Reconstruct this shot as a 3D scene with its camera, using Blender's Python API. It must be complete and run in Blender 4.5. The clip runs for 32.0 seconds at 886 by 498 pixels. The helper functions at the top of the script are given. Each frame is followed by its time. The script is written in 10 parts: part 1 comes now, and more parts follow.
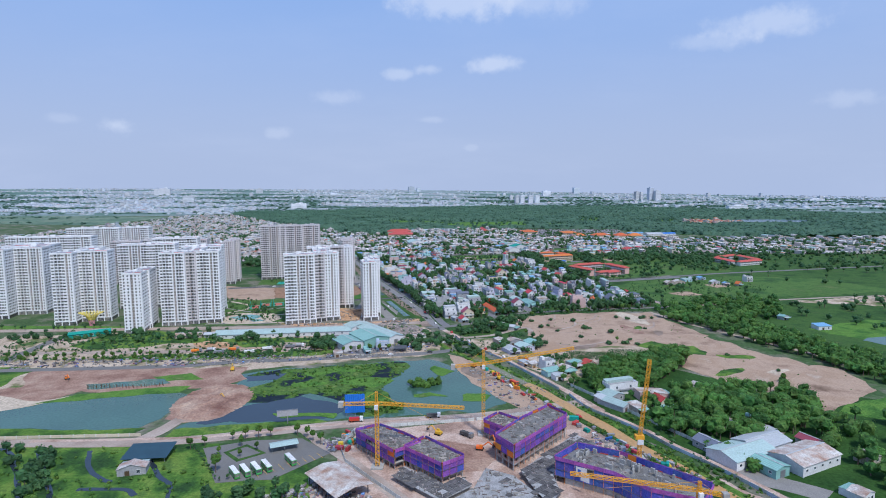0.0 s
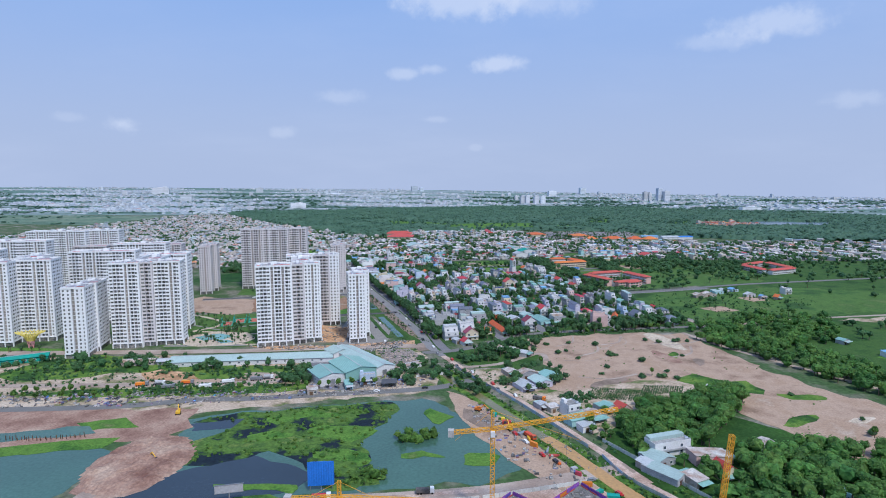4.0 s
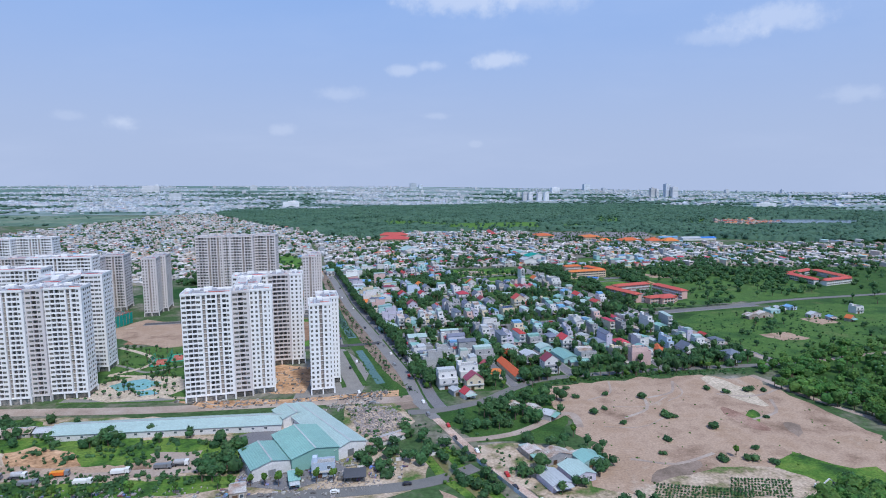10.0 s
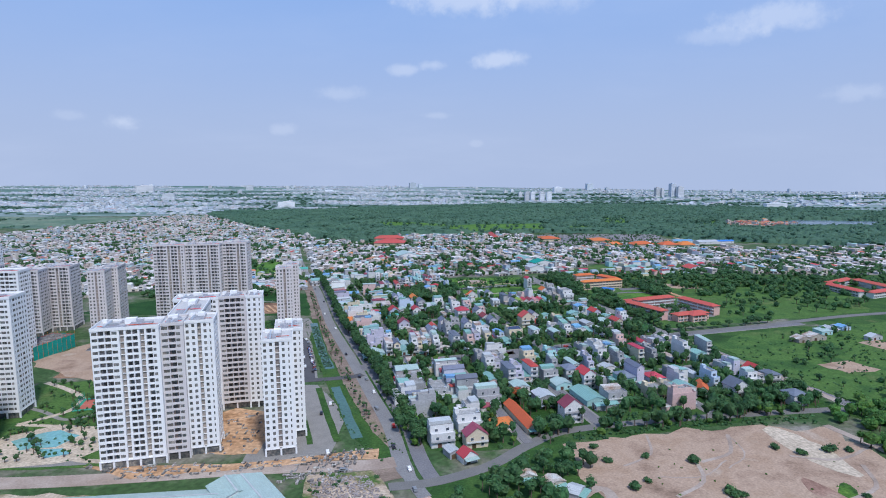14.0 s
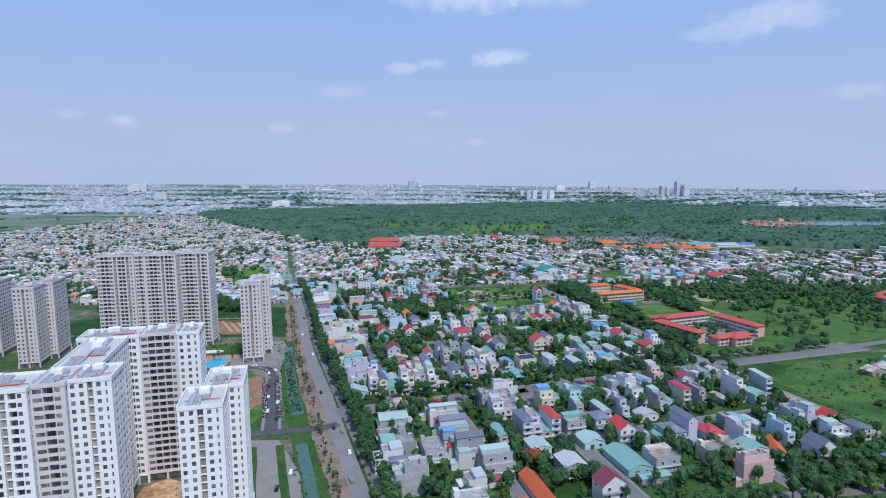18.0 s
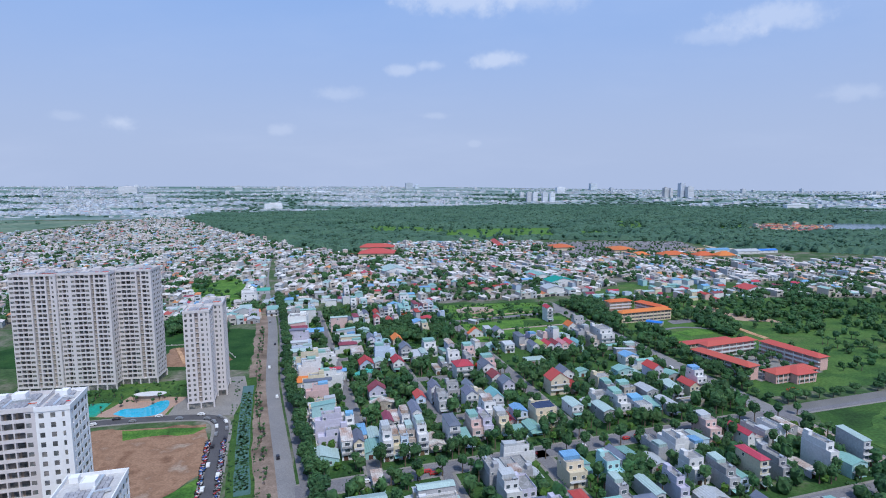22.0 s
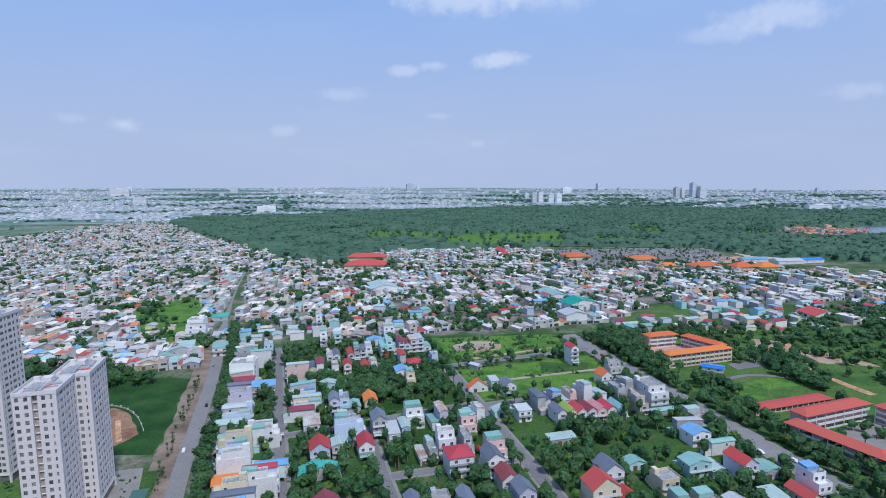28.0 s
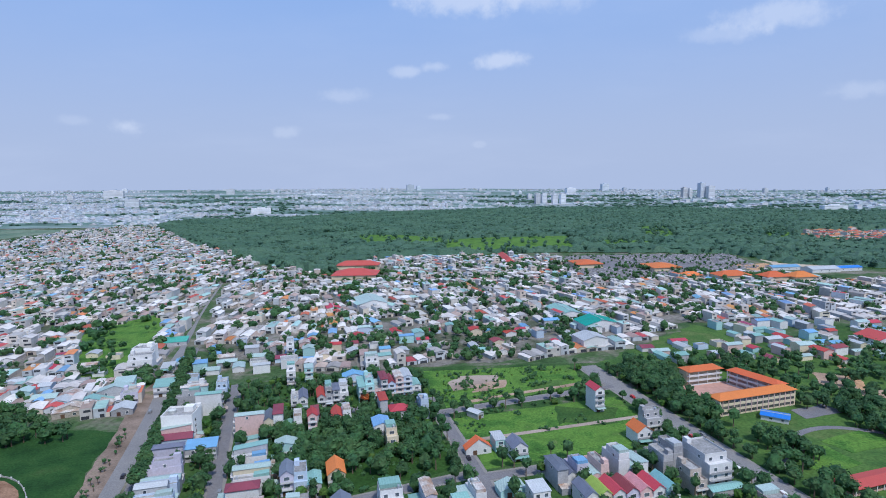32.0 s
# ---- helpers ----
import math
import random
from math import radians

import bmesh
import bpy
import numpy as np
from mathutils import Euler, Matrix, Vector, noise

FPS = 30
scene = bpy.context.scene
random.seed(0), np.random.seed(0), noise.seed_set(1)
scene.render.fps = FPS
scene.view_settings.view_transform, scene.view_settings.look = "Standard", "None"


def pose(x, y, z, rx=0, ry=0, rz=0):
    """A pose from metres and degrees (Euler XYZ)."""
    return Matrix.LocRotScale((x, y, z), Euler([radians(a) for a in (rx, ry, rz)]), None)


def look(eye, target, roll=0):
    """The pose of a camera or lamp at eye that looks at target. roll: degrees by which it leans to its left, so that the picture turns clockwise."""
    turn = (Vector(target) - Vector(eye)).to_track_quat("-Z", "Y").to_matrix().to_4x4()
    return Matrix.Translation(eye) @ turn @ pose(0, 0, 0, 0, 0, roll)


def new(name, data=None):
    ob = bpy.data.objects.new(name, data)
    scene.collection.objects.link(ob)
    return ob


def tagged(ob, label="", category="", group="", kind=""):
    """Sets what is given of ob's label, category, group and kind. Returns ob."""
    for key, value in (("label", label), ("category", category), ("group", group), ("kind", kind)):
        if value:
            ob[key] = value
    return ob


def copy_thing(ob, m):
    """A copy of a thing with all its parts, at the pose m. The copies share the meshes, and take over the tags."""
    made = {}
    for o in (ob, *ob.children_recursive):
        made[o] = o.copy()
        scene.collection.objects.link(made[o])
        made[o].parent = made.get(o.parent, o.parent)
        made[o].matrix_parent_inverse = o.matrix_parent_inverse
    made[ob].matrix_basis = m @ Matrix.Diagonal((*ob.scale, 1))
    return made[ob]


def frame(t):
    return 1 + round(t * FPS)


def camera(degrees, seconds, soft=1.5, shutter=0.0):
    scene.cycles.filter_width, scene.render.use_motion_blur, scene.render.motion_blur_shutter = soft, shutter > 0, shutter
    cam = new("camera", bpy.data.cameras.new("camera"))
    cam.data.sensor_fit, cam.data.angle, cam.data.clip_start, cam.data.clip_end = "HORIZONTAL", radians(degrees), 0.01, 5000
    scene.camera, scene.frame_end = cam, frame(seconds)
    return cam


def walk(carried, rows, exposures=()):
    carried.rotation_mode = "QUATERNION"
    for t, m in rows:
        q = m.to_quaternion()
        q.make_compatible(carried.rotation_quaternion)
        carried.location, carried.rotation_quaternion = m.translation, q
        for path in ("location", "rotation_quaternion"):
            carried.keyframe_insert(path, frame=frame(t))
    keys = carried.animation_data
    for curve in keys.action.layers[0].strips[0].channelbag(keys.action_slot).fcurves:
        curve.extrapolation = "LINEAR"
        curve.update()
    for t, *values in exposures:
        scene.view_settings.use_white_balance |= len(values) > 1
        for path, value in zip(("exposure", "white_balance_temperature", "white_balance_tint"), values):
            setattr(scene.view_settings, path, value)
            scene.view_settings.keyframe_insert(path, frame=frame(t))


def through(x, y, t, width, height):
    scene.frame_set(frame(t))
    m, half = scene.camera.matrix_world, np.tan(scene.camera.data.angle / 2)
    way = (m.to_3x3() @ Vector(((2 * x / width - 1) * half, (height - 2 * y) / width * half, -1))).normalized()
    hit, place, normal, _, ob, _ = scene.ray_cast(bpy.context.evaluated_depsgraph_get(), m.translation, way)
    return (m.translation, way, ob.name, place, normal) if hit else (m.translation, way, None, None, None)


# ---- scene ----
cam = camera(74.62, 32.0, soft=1.0)


def aim(pitch, heading):
    p, h = radians(pitch), radians(heading)
    return Vector((math.sin(h) * math.cos(p), math.cos(h) * math.cos(p), math.sin(p))) * 10


# seconds, eye, pitch, heading, roll
PATH = [
    (0, (0.28, -0.61, 141.51), -6.473, -2.024, -0.30),
    (1, (0.90, 21.79, 140.73), -6.385, -2.223, -0.11),
    (2, (1.15, 43.90, 140.48), -6.337, -2.386, -0.07),
    (3, (1.05, 66.08, 140.58), -6.417, -2.398, -0.08),
    (4, (0.90, 88.09, 140.73), -6.497, -2.407, -0.11),
    (5, (0.58, 110.49, 141.02), -6.596, -2.388, -0.16),
    (6, (0.26, 132.92, 141.32), -6.711, -2.366, -0.22),
    (7, (0.16, 155.39, 141.35), -6.791, -2.380, -0.27),
    (8, (0.15, 177.29, 141.21), -6.829, -2.405, -0.32),
    (9, (0.21, 198.70, 141.02), -6.833, -2.430, -0.36),
    (10, (0.35, 220.03, 140.82), -6.820, -2.457, -0.39),
    (11, (0.56, 241.39, 140.65), -6.801, -2.487, -0.41),
    (12, (0.77, 262.94, 140.51), -6.795, -2.508, -0.42),
    (13, (0.90, 284.97, 140.43), -6.814, -2.516, -0.42),
    (14, (0.86, 307.20, 140.51), -6.866, -2.526, -0.42),
    (15, (0.63, 329.04, 140.67), -6.938, -2.542, -0.42),
    (16, (0.29, 350.40, 140.78), -7.005, -2.551, -0.43),
    (17, (-0.15, 372.55, 140.78), -7.057, -2.554, -0.43),
    (18, (-0.79, 395.00, 140.42), -7.026, -2.528, -0.44),
    (19, (-1.50, 417.26, 139.78), -6.946, -2.474, -0.45),
    (20, (-2.11, 439.52, 139.26), -6.876, -2.409, -0.46),
    (21, (-2.46, 461.92, 139.05), -6.842, -2.363, -0.49),
    (22, (-2.51, 484.36, 139.15), -6.850, -2.363, -0.51),
    (23, (-2.33, 506.71, 139.47), -6.879, -2.397, -0.54),
    (24, (-2.06, 529.13, 139.80), -6.897, -2.420, -0.58),
    (25, (-1.66, 551.51, 139.94), -6.887, -2.434, -0.63),
    (26, (-0.99, 573.38, 139.94), -6.859, -2.510, -0.67),
    (27, (-0.23, 594.52, 139.94), -6.834, -2.603, -0.72),
    (28, (0.58, 615.87, 139.94), -6.814, -2.702, -0.77),
    (29, (1.43, 637.63, 139.96), -6.816, -2.794, -0.83),
    (30, (2.16, 659.96, 139.98), -6.823, -2.850, -0.88),
    (31, (2.70, 681.97, 139.93), -6.802, -2.881, -0.93),
    (32, (3.06, 703.39, 139.79), -6.743, -2.912, -0.96),
]
walk(cam, [(t, look(e, Vector(e) + aim(p, h), r)) for t, e, p, h, r in PATH], [(0, 0.0, 5700, 10), (32, 0.0, 5700, 10)])

# ---- light ----
SUN_AZ, SUN_EL = radians(150), radians(56)  # compass-like, clockwise from +y
world = bpy.data.worlds.new("sky")
scene.world = world
world.use_nodes = True


def build_sky():
    nt = world.node_tree
    nt.nodes.clear()
    N, L = nt.nodes.new, nt.links.new
    out, bg = N("ShaderNodeOutputWorld"), N("ShaderNodeBackground")
    sky = N("ShaderNodeTexSky")
    sky.sky_type, sky.sun_disc = "NISHITA", False
    sky.sun_elevation, sky.sun_rotation = SUN_EL, SUN_AZ
    sky.altitude, sky.air_density, sky.dust_density, sky.ozone_density = 100, 1.0, 1.6, 2.2
    co = N("ShaderNodeTexCoord")
    sep = N("ShaderNodeSeparateXYZ")
    L(co.outputs["Generated"], sep.inputs[0])
    # below the edge of the land the air keeps the colour of the horizon
    mx = N("ShaderNodeMath"); mx.operation = "MAXIMUM"; mx.inputs[1].default_value = 0.012
    L(sep.outputs[2], mx.inputs[0])
    cmb = N("ShaderNodeCombineXYZ")
    L(sep.outputs[0], cmb.inputs[0]); L(sep.outputs[1], cmb.inputs[1]); L(mx.outputs[0], cmb.inputs[2])
    L(cmb.outputs[0], sky.inputs[0])
    # hazy veil that thickens towards the horizon
    veil = N("ShaderNodeMapRange"); veil.interpolation_type = "SMOOTHSTEP"
    veil.inputs[1].default_value, veil.inputs[2].default_value = 0.0, 0.42
    veil.inputs[3].default_value, veil.inputs[4].default_value = 0.97, 0.85
    L(mx.outputs[0], veil.inputs[0])
    tint = N("ShaderNodeMix"); tint.data_type = "RGBA"
    tint.inputs[6].default_value, tint.inputs[7].default_value = (5.4, 6.1, 7.85, 1), (3.8, 5.6, 9.3, 1)
    up = N("ShaderNodeMapRange"); up.interpolation_type = "SMOOTHSTEP"
    up.inputs[1].default_value, up.inputs[2].default_value = 0.02, 0.36
    L(mx.outputs[0], up.inputs[0]); L(up.outputs[0], tint.inputs[0])
    mix = N("ShaderNodeMix"); mix.data_type = "RGBA"
    L(veil.outputs[0], mix.inputs[0]); L(sky.outputs[0], mix.inputs[6]); L(tint.outputs[2], mix.inputs[7])
    # thin streaky cloud over the whole sky, by direction on a flat cloud layer
    lay = N("ShaderNodeVectorMath"); lay.operation = "DIVIDE"
    lift = N("ShaderNodeMath"); lift.operation = "ADD"; lift.inputs[1].default_value = 0.22
    L(mx.outputs[0], lift.inputs[0])
    c3 = N("ShaderNodeCombineXYZ")
    for i in range(3):
        L(lift.outputs[0], c3.inputs[i])
    L(co.outputs["Generated"], lay.inputs[0]); L(c3.outputs[0], lay.inputs[1])
    n1 = N("ShaderNodeTexNoise"); n1.inputs["Scale"].default_value, n1.inputs["Detail"].default_value, n1.inputs["Roughness"].default_value = 0.9, 7, 0.6
    mp = N("ShaderNodeMapping"); mp.inputs["Scale"].default_value = (0.55, 0.8, 1); mp.inputs["Rotation"].default_value = (0, 0, 0.35)
    L(lay.outputs[0], mp.inputs[0]); L(mp.outputs[0], n1.inputs["Vector"])
    thin = N("ShaderNodeMapRange"); thin.interpolation_type = "SMOOTHSTEP"
    thin.inputs[1].default_value, thin.inputs[2].default_value, thin.inputs[3].default_value, thin.inputs[4].default_value = 0.45, 0.85, 0.0, 0.22
    L(n1.outputs[0], thin.inputs[0])
    cl = N("ShaderNodeMix"); cl.data_type = "RGBA"
    cl.inputs[7].default_value = (7.9, 8.3, 9.6, 1)
    L(thin.outputs[0], cl.inputs[0]); L(mix.outputs[2], cl.inputs[6])
    last = cl.outputs[2]
    # the few small heaped clouds: heading and height in degrees, width, height, whiteness
    for hd, el, wd, ht, wt in CLOUDS:
        n2 = N("ShaderNodeTexNoise"); n2.inputs["Scale"].default_value, n2.inputs["Detail"].default_value, n2.inputs["Roughness"].default_value = 26, 6, 0.62
        L(co.outputs["Generated"], n2.inputs["Vector"])
        sub = N("ShaderNodeVectorMath"); sub.operation = "SUBTRACT"
        h, e = radians(hd), radians(el)
        sub.inputs[1].default_value = (math.sin(h) * math.cos(e), math.cos(h) * math.cos(e), math.sin(e))
        L(co.outputs["Generated"], sub.inputs[0])
        sc = N("ShaderNodeVectorMath"); sc.operation = "MULTIPLY"
        sc.inputs[1].default_value = (1 / radians(wd), 0.3 / radians(wd), 1 / radians(ht))
        L(sub.outputs[0], sc.inputs[0])
        ln = N("ShaderNodeVectorMath"); ln.operation = "LENGTH"
        L(sc.outputs[0], ln.inputs[0])
        ad = N("ShaderNodeMath"); ad.operation = "MULTIPLY_ADD"; ad.inputs[1].default_value = -2.4
        L(n2.outputs[0], ad.inputs[0]); L(ln.outputs["Value"], ad.inputs[2])
        ra = N("ShaderNodeMapRange"); ra.interpolation_type = "SMOOTHSTEP"
        ra.inputs[1].default_value, ra.inputs[2].default_value, ra.inputs[3].default_value, ra.inputs[4].default_value = -0.9, 0.15, wt, 0.0
        L(ad.outputs[0], ra.inputs[0])
        m = N("ShaderNodeMix"); m.data_type = "RGBA"; m.inputs[7].default_value = (8.6, 8.9, 9.8, 1)
        L(ra.outputs[0], m.inputs[0]); L(last, m.inputs[6])
        last = m.outputs[2]
    L(last, bg.inputs[0])
    bg.inputs[1].default_value = 0.085
    L(bg.outputs[0], out.inputs[0])


CLOUDS = [
    (-31.0, 5.0, 1.0, 0.68, 0.52), (-12.3, 8.0, 2.3, 0.68, 0.28), (-17.4, 4.7, 1.1, 0.51, 0.28), (-6.1, 10.3, 1.3, 0.59, 0.44), (-3.3, 10.7, 1.3, 0.51, 0.40),
    (3.1, 11.1, 2.1, 0.68, 0.60), (-0.5, 16.6, 5.4, 1.53, 0.56), (7.0, 16.2, 4.5, 1.02, 0.36), (26.3, 13.0, 3.8, 1.10, 0.48), (22.5, 12.0, 3.2, 0.68, 0.28), (32.3, 6.5, 2.2, 0.68, 0.28),
    (-3.2, 6.1, 1.4, 0.34, 0.24), (0.9, 3.4, 0.7, 0.30, 0.20), (-34.8, 5.4, 1.1, 0.42, 0.20),
]
build_sky()
sun = new("sun", bpy.data.lights.new("sun", "SUN"))
sun.data.energy, sun.data.angle, sun.data.color = 3.3, radians(6.0), (1.0, 0.92, 0.80)
sun.matrix_basis = look((math.sin(SUN_AZ) * math.cos(SUN_EL) * 900, math.cos(SUN_AZ) * math.cos(SUN_EL) * 900, math.sin(SUN_EL) * 900), (0, 0, 0))


# ---- materials ----
MATS = {}


def mat(name, col, rough=0.8, second=None, grain=0.35, fine=4.0, broad=0.12, bump=0.0, metal=0.0, per=None, amount=0.18, spec=0.3):
    """A surface with variation at two scales (fine, broad: in cycles a metre); per: shifts the tone piece by piece."""
    m = bpy.data.materials.new(name)
    m.use_nodes = True
    nt = m.node_tree
    N, L = nt.nodes.new, nt.links.new
    b = nt.nodes["Principled BSDF"]
    b.inputs["Roughness"].default_value, b.inputs["Metallic"].default_value = rough, metal
    b.inputs["Specular IOR Level"].default_value = spec
    geo = N("ShaderNodeNewGeometry")
    a, c = N("ShaderNodeTexNoise"), N("ShaderNodeTexNoise")
    a.inputs["Scale"].default_value, a.inputs["Detail"].default_value = fine, 3
    c.inputs["Scale"].default_value, c.inputs["Detail"].default_value = broad, 5
    L(geo.outputs["Position"], a.inputs["Vector"]); L(geo.outputs["Position"], c.inputs["Vector"])
    s = second or tuple(v * 0.62 for v in col)
    ramp = N("ShaderNodeMapRange")
    ramp.inputs[1].default_value, ramp.inputs[2].default_value = 0.36, 0.66
    L(c.outputs[0], ramp.inputs[0])
    k = N("ShaderNodeMath"); k.operation = "MULTIPLY"; k.inputs[1].default_value = min(1.0, grain * 1.6)
    L(ramp.outputs[0], k.inputs[0])
    mx = N("ShaderNodeMix"); mx.data_type = "RGBA"
    mx.inputs[6].default_value, mx.inputs[7].default_value = (*col, 1), (*s, 1)
    L(k.outputs[0], mx.inputs[0])
    hsv = N("ShaderNodeHueSaturation")
    L(mx.outputs[2], hsv.inputs["Color"])
    v = N("ShaderNodeMapRange")
    v.inputs[1].default_value, v.inputs[2].default_value, v.inputs[3].default_value, v.inputs[4].default_value = 0.3, 0.7, 1 - grain * 0.5, 1 + grain * 0.5
    L(a.outputs[0], v.inputs[0])
    last = v.outputs[0]
    if per:
        both, part_of = N("ShaderNodeMath"), N("ShaderNodeMath")
        both.operation, part_of.operation = "ADD", "FRACT"
        L(N("ShaderNodeObjectInfo").outputs["Random"], both.inputs[0]); L(geo.outputs["Random Per Island"], both.inputs[1]); L(both.outputs[0], part_of.inputs[0])
        r = part_of.outputs[0]
        w = N("ShaderNodeMapRange"); w.inputs[3].default_value, w.inputs[4].default_value = 1 - amount, 1 + amount
        L(r, w.inputs[0])
        p = N("ShaderNodeMath"); p.operation = "MULTIPLY"
        L(last, p.inputs[0]); L(w.outputs[0], p.inputs[1])
        last = p.outputs[0]
        h = N("ShaderNodeMapRange"); h.inputs[3].default_value, h.inputs[4].default_value = 0.5 - amount * 0.09, 0.5 + amount * 0.09
        wn = N("ShaderNodeTexWhiteNoise"); wn.noise_dimensions = "1D"
        L(r, wn.inputs["W"]); L(wn.outputs[0], h.inputs[0]); L(h.outputs[0], hsv.inputs["Hue"])
    L(last, hsv.inputs["Value"])
    L(hsv.outputs[0], b.inputs["Base Color"])
    if bump:
        bp = N("ShaderNodeBump"); bp.inputs["Strength"].default_value, bp.inputs["Distance"].default_value = 0.6, bump
        L(a.outputs[0], bp.inputs["Height"]); L(bp.outputs[0], b.inputs["Normal"])
    MATS[name] = m
    return m


def land(name, stops, broad=0.02, fine=0.5, rough=0.95, bump=0.15, detail=8, mottle=0.3, banded=1.0):
    """Ground whose colour runs through several stops by a large noise, with finer mottling over it."""
    m = bpy.data.materials.new(name)
    m.use_nodes = True
    nt = m.node_tree
    N, L = nt.nodes.new, nt.links.new
    b = nt.nodes["Principled BSDF"]
    b.inputs["Roughness"].default_value, b.inputs["Specular IOR Level"].default_value = rough, 0.15
    geo = N("ShaderNodeNewGeometry")
    c, a = N("ShaderNodeTexNoise"), N("ShaderNodeTexNoise")
    c.inputs["Scale"].default_value, c.inputs["Detail"].default_value, c.inputs["Roughness"].default_value = broad, detail, 0.62
    a.inputs["Scale"].default_value, a.inputs["Detail"].default_value = fine, 6
    drawn = N("ShaderNodeMapping"); drawn.inputs["Scale"].default_value = (banded, 1, 1)
    L(geo.outputs["Position"], drawn.inputs[0])
    L(drawn.outputs[0], c.inputs["Vector"]); L(drawn.outputs[0], a.inputs["Vector"])
    r = N("ShaderNodeValToRGB")
    e = r.color_ramp.elements
    while len(e) < len(stops):
        e.new(0.5)
    for el, (at, col) in zip(e, stops):
        el.position, el.color = at, (*col, 1)
    L(c.outputs[0], r.inputs[0])
    v = N("ShaderNodeMapRange")
    v.inputs[1].default_value, v.inputs[2].default_value, v.inputs[3].default_value, v.inputs[4].default_value = 0.3, 0.7, 1 - mottle, 1 + mottle
    L(a.outputs[0], v.inputs[0])
    h = N("ShaderNodeHueSaturation")
    L(r.outputs[0], h.inputs["Color"]); L(v.outputs[0], h.inputs["Value"]); L(h.outputs[0], b.inputs["Base Color"])
    bp = N("ShaderNodeBump"); bp.inputs["Strength"].default_value, bp.inputs["Distance"].default_value = 0.7, bump
    L(a.outputs[0], bp.inputs["Height"]); L(bp.outputs[0], b.inputs["Normal"])
    MATS[name] = m
    return m


def ribbed(name, col, pitch=1.1, rough=0.45, rust=None, axis=0):
    """Profiled metal sheet: ribs as relief, faded and streaked paint."""
    m = mat(name, col, rough, second=rust or tuple(c * 0.8 for c in col), grain=0.28 if not rust else 0.6, fine=1.5, broad=0.16, per="object", amount=0.1, spec=0.4)
    nt = m.node_tree
    N, L = nt.nodes.new, nt.links.new
    co = N("ShaderNodeTexCoord")
    w = N("ShaderNodeTexWave"); w.bands_direction = "XYZ"[axis]
    w.inputs["Scale"].default_value = 0.31 / pitch * 1.0
    bp = N("ShaderNodeBump"); bp.inputs["Strength"].default_value, bp.inputs["Distance"].default_value = 0.8, 0.12
    L(co.outputs["Object"], w.inputs["Vector"]); L(w.outputs["Fac"], bp.inputs["Height"])
    L(bp.outputs[0], nt.nodes["Principled BSDF"].inputs["Normal"])
    return m


white_paint = mat("white_paint", (0.80, 0.80, 0.79), 0.75, (0.66, 0.65, 0.63), 0.16, 2.0, 0.15, per="object", amount=0.05)
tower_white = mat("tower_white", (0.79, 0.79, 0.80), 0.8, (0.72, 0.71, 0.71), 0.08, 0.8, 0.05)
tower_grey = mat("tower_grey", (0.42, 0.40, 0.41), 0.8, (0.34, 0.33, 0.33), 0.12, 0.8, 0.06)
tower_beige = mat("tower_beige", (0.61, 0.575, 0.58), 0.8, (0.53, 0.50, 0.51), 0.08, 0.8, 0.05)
# darker than the walls: shade of deep bays and slots put into colour
balcony_shaded = mat("balcony_shaded", (0.34, 0.30, 0.275), 0.85, (0.22, 0.20, 0.185), 0.4, 0.45, 0.3, per="object", amount=0.15)
# tan of the pavilion; on set-back bays it holds shade as colour
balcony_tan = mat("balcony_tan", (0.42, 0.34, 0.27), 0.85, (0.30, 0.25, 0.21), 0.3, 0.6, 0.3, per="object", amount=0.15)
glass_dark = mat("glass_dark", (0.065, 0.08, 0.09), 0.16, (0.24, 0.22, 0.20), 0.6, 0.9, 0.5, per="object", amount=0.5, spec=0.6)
concrete = mat("concrete", (0.40, 0.39, 0.37), 0.9, (0.27, 0.26, 0.25), 0.35, 2.0, 0.25, bump=0.02, per="object", amount=0.15)
roof_concrete = mat("roof_concrete", (0.34, 0.335, 0.335), 0.9, (0.20, 0.20, 0.195), 0.5, 1.5, 0.3, per="object", amount=0.2)
steel_dark = mat("steel_dark", (0.09, 0.09, 0.10), 0.6, grain=0.3, per="object")
steel_grey = mat("steel_grey", (0.35, 0.36, 0.38), 0.45, grain=0.3, metal=0.5, per="object")
panel_blue = mat("panel_blue", (0.10, 0.12, 0.20), 0.25, (0.16, 0.18, 0.26), 0.3, 1.0, 0.5, spec=0.6)
tank_steel = mat("tank_steel", (0.62, 0.64, 0.66), 0.35, grain=0.2, metal=0.6, per="object")
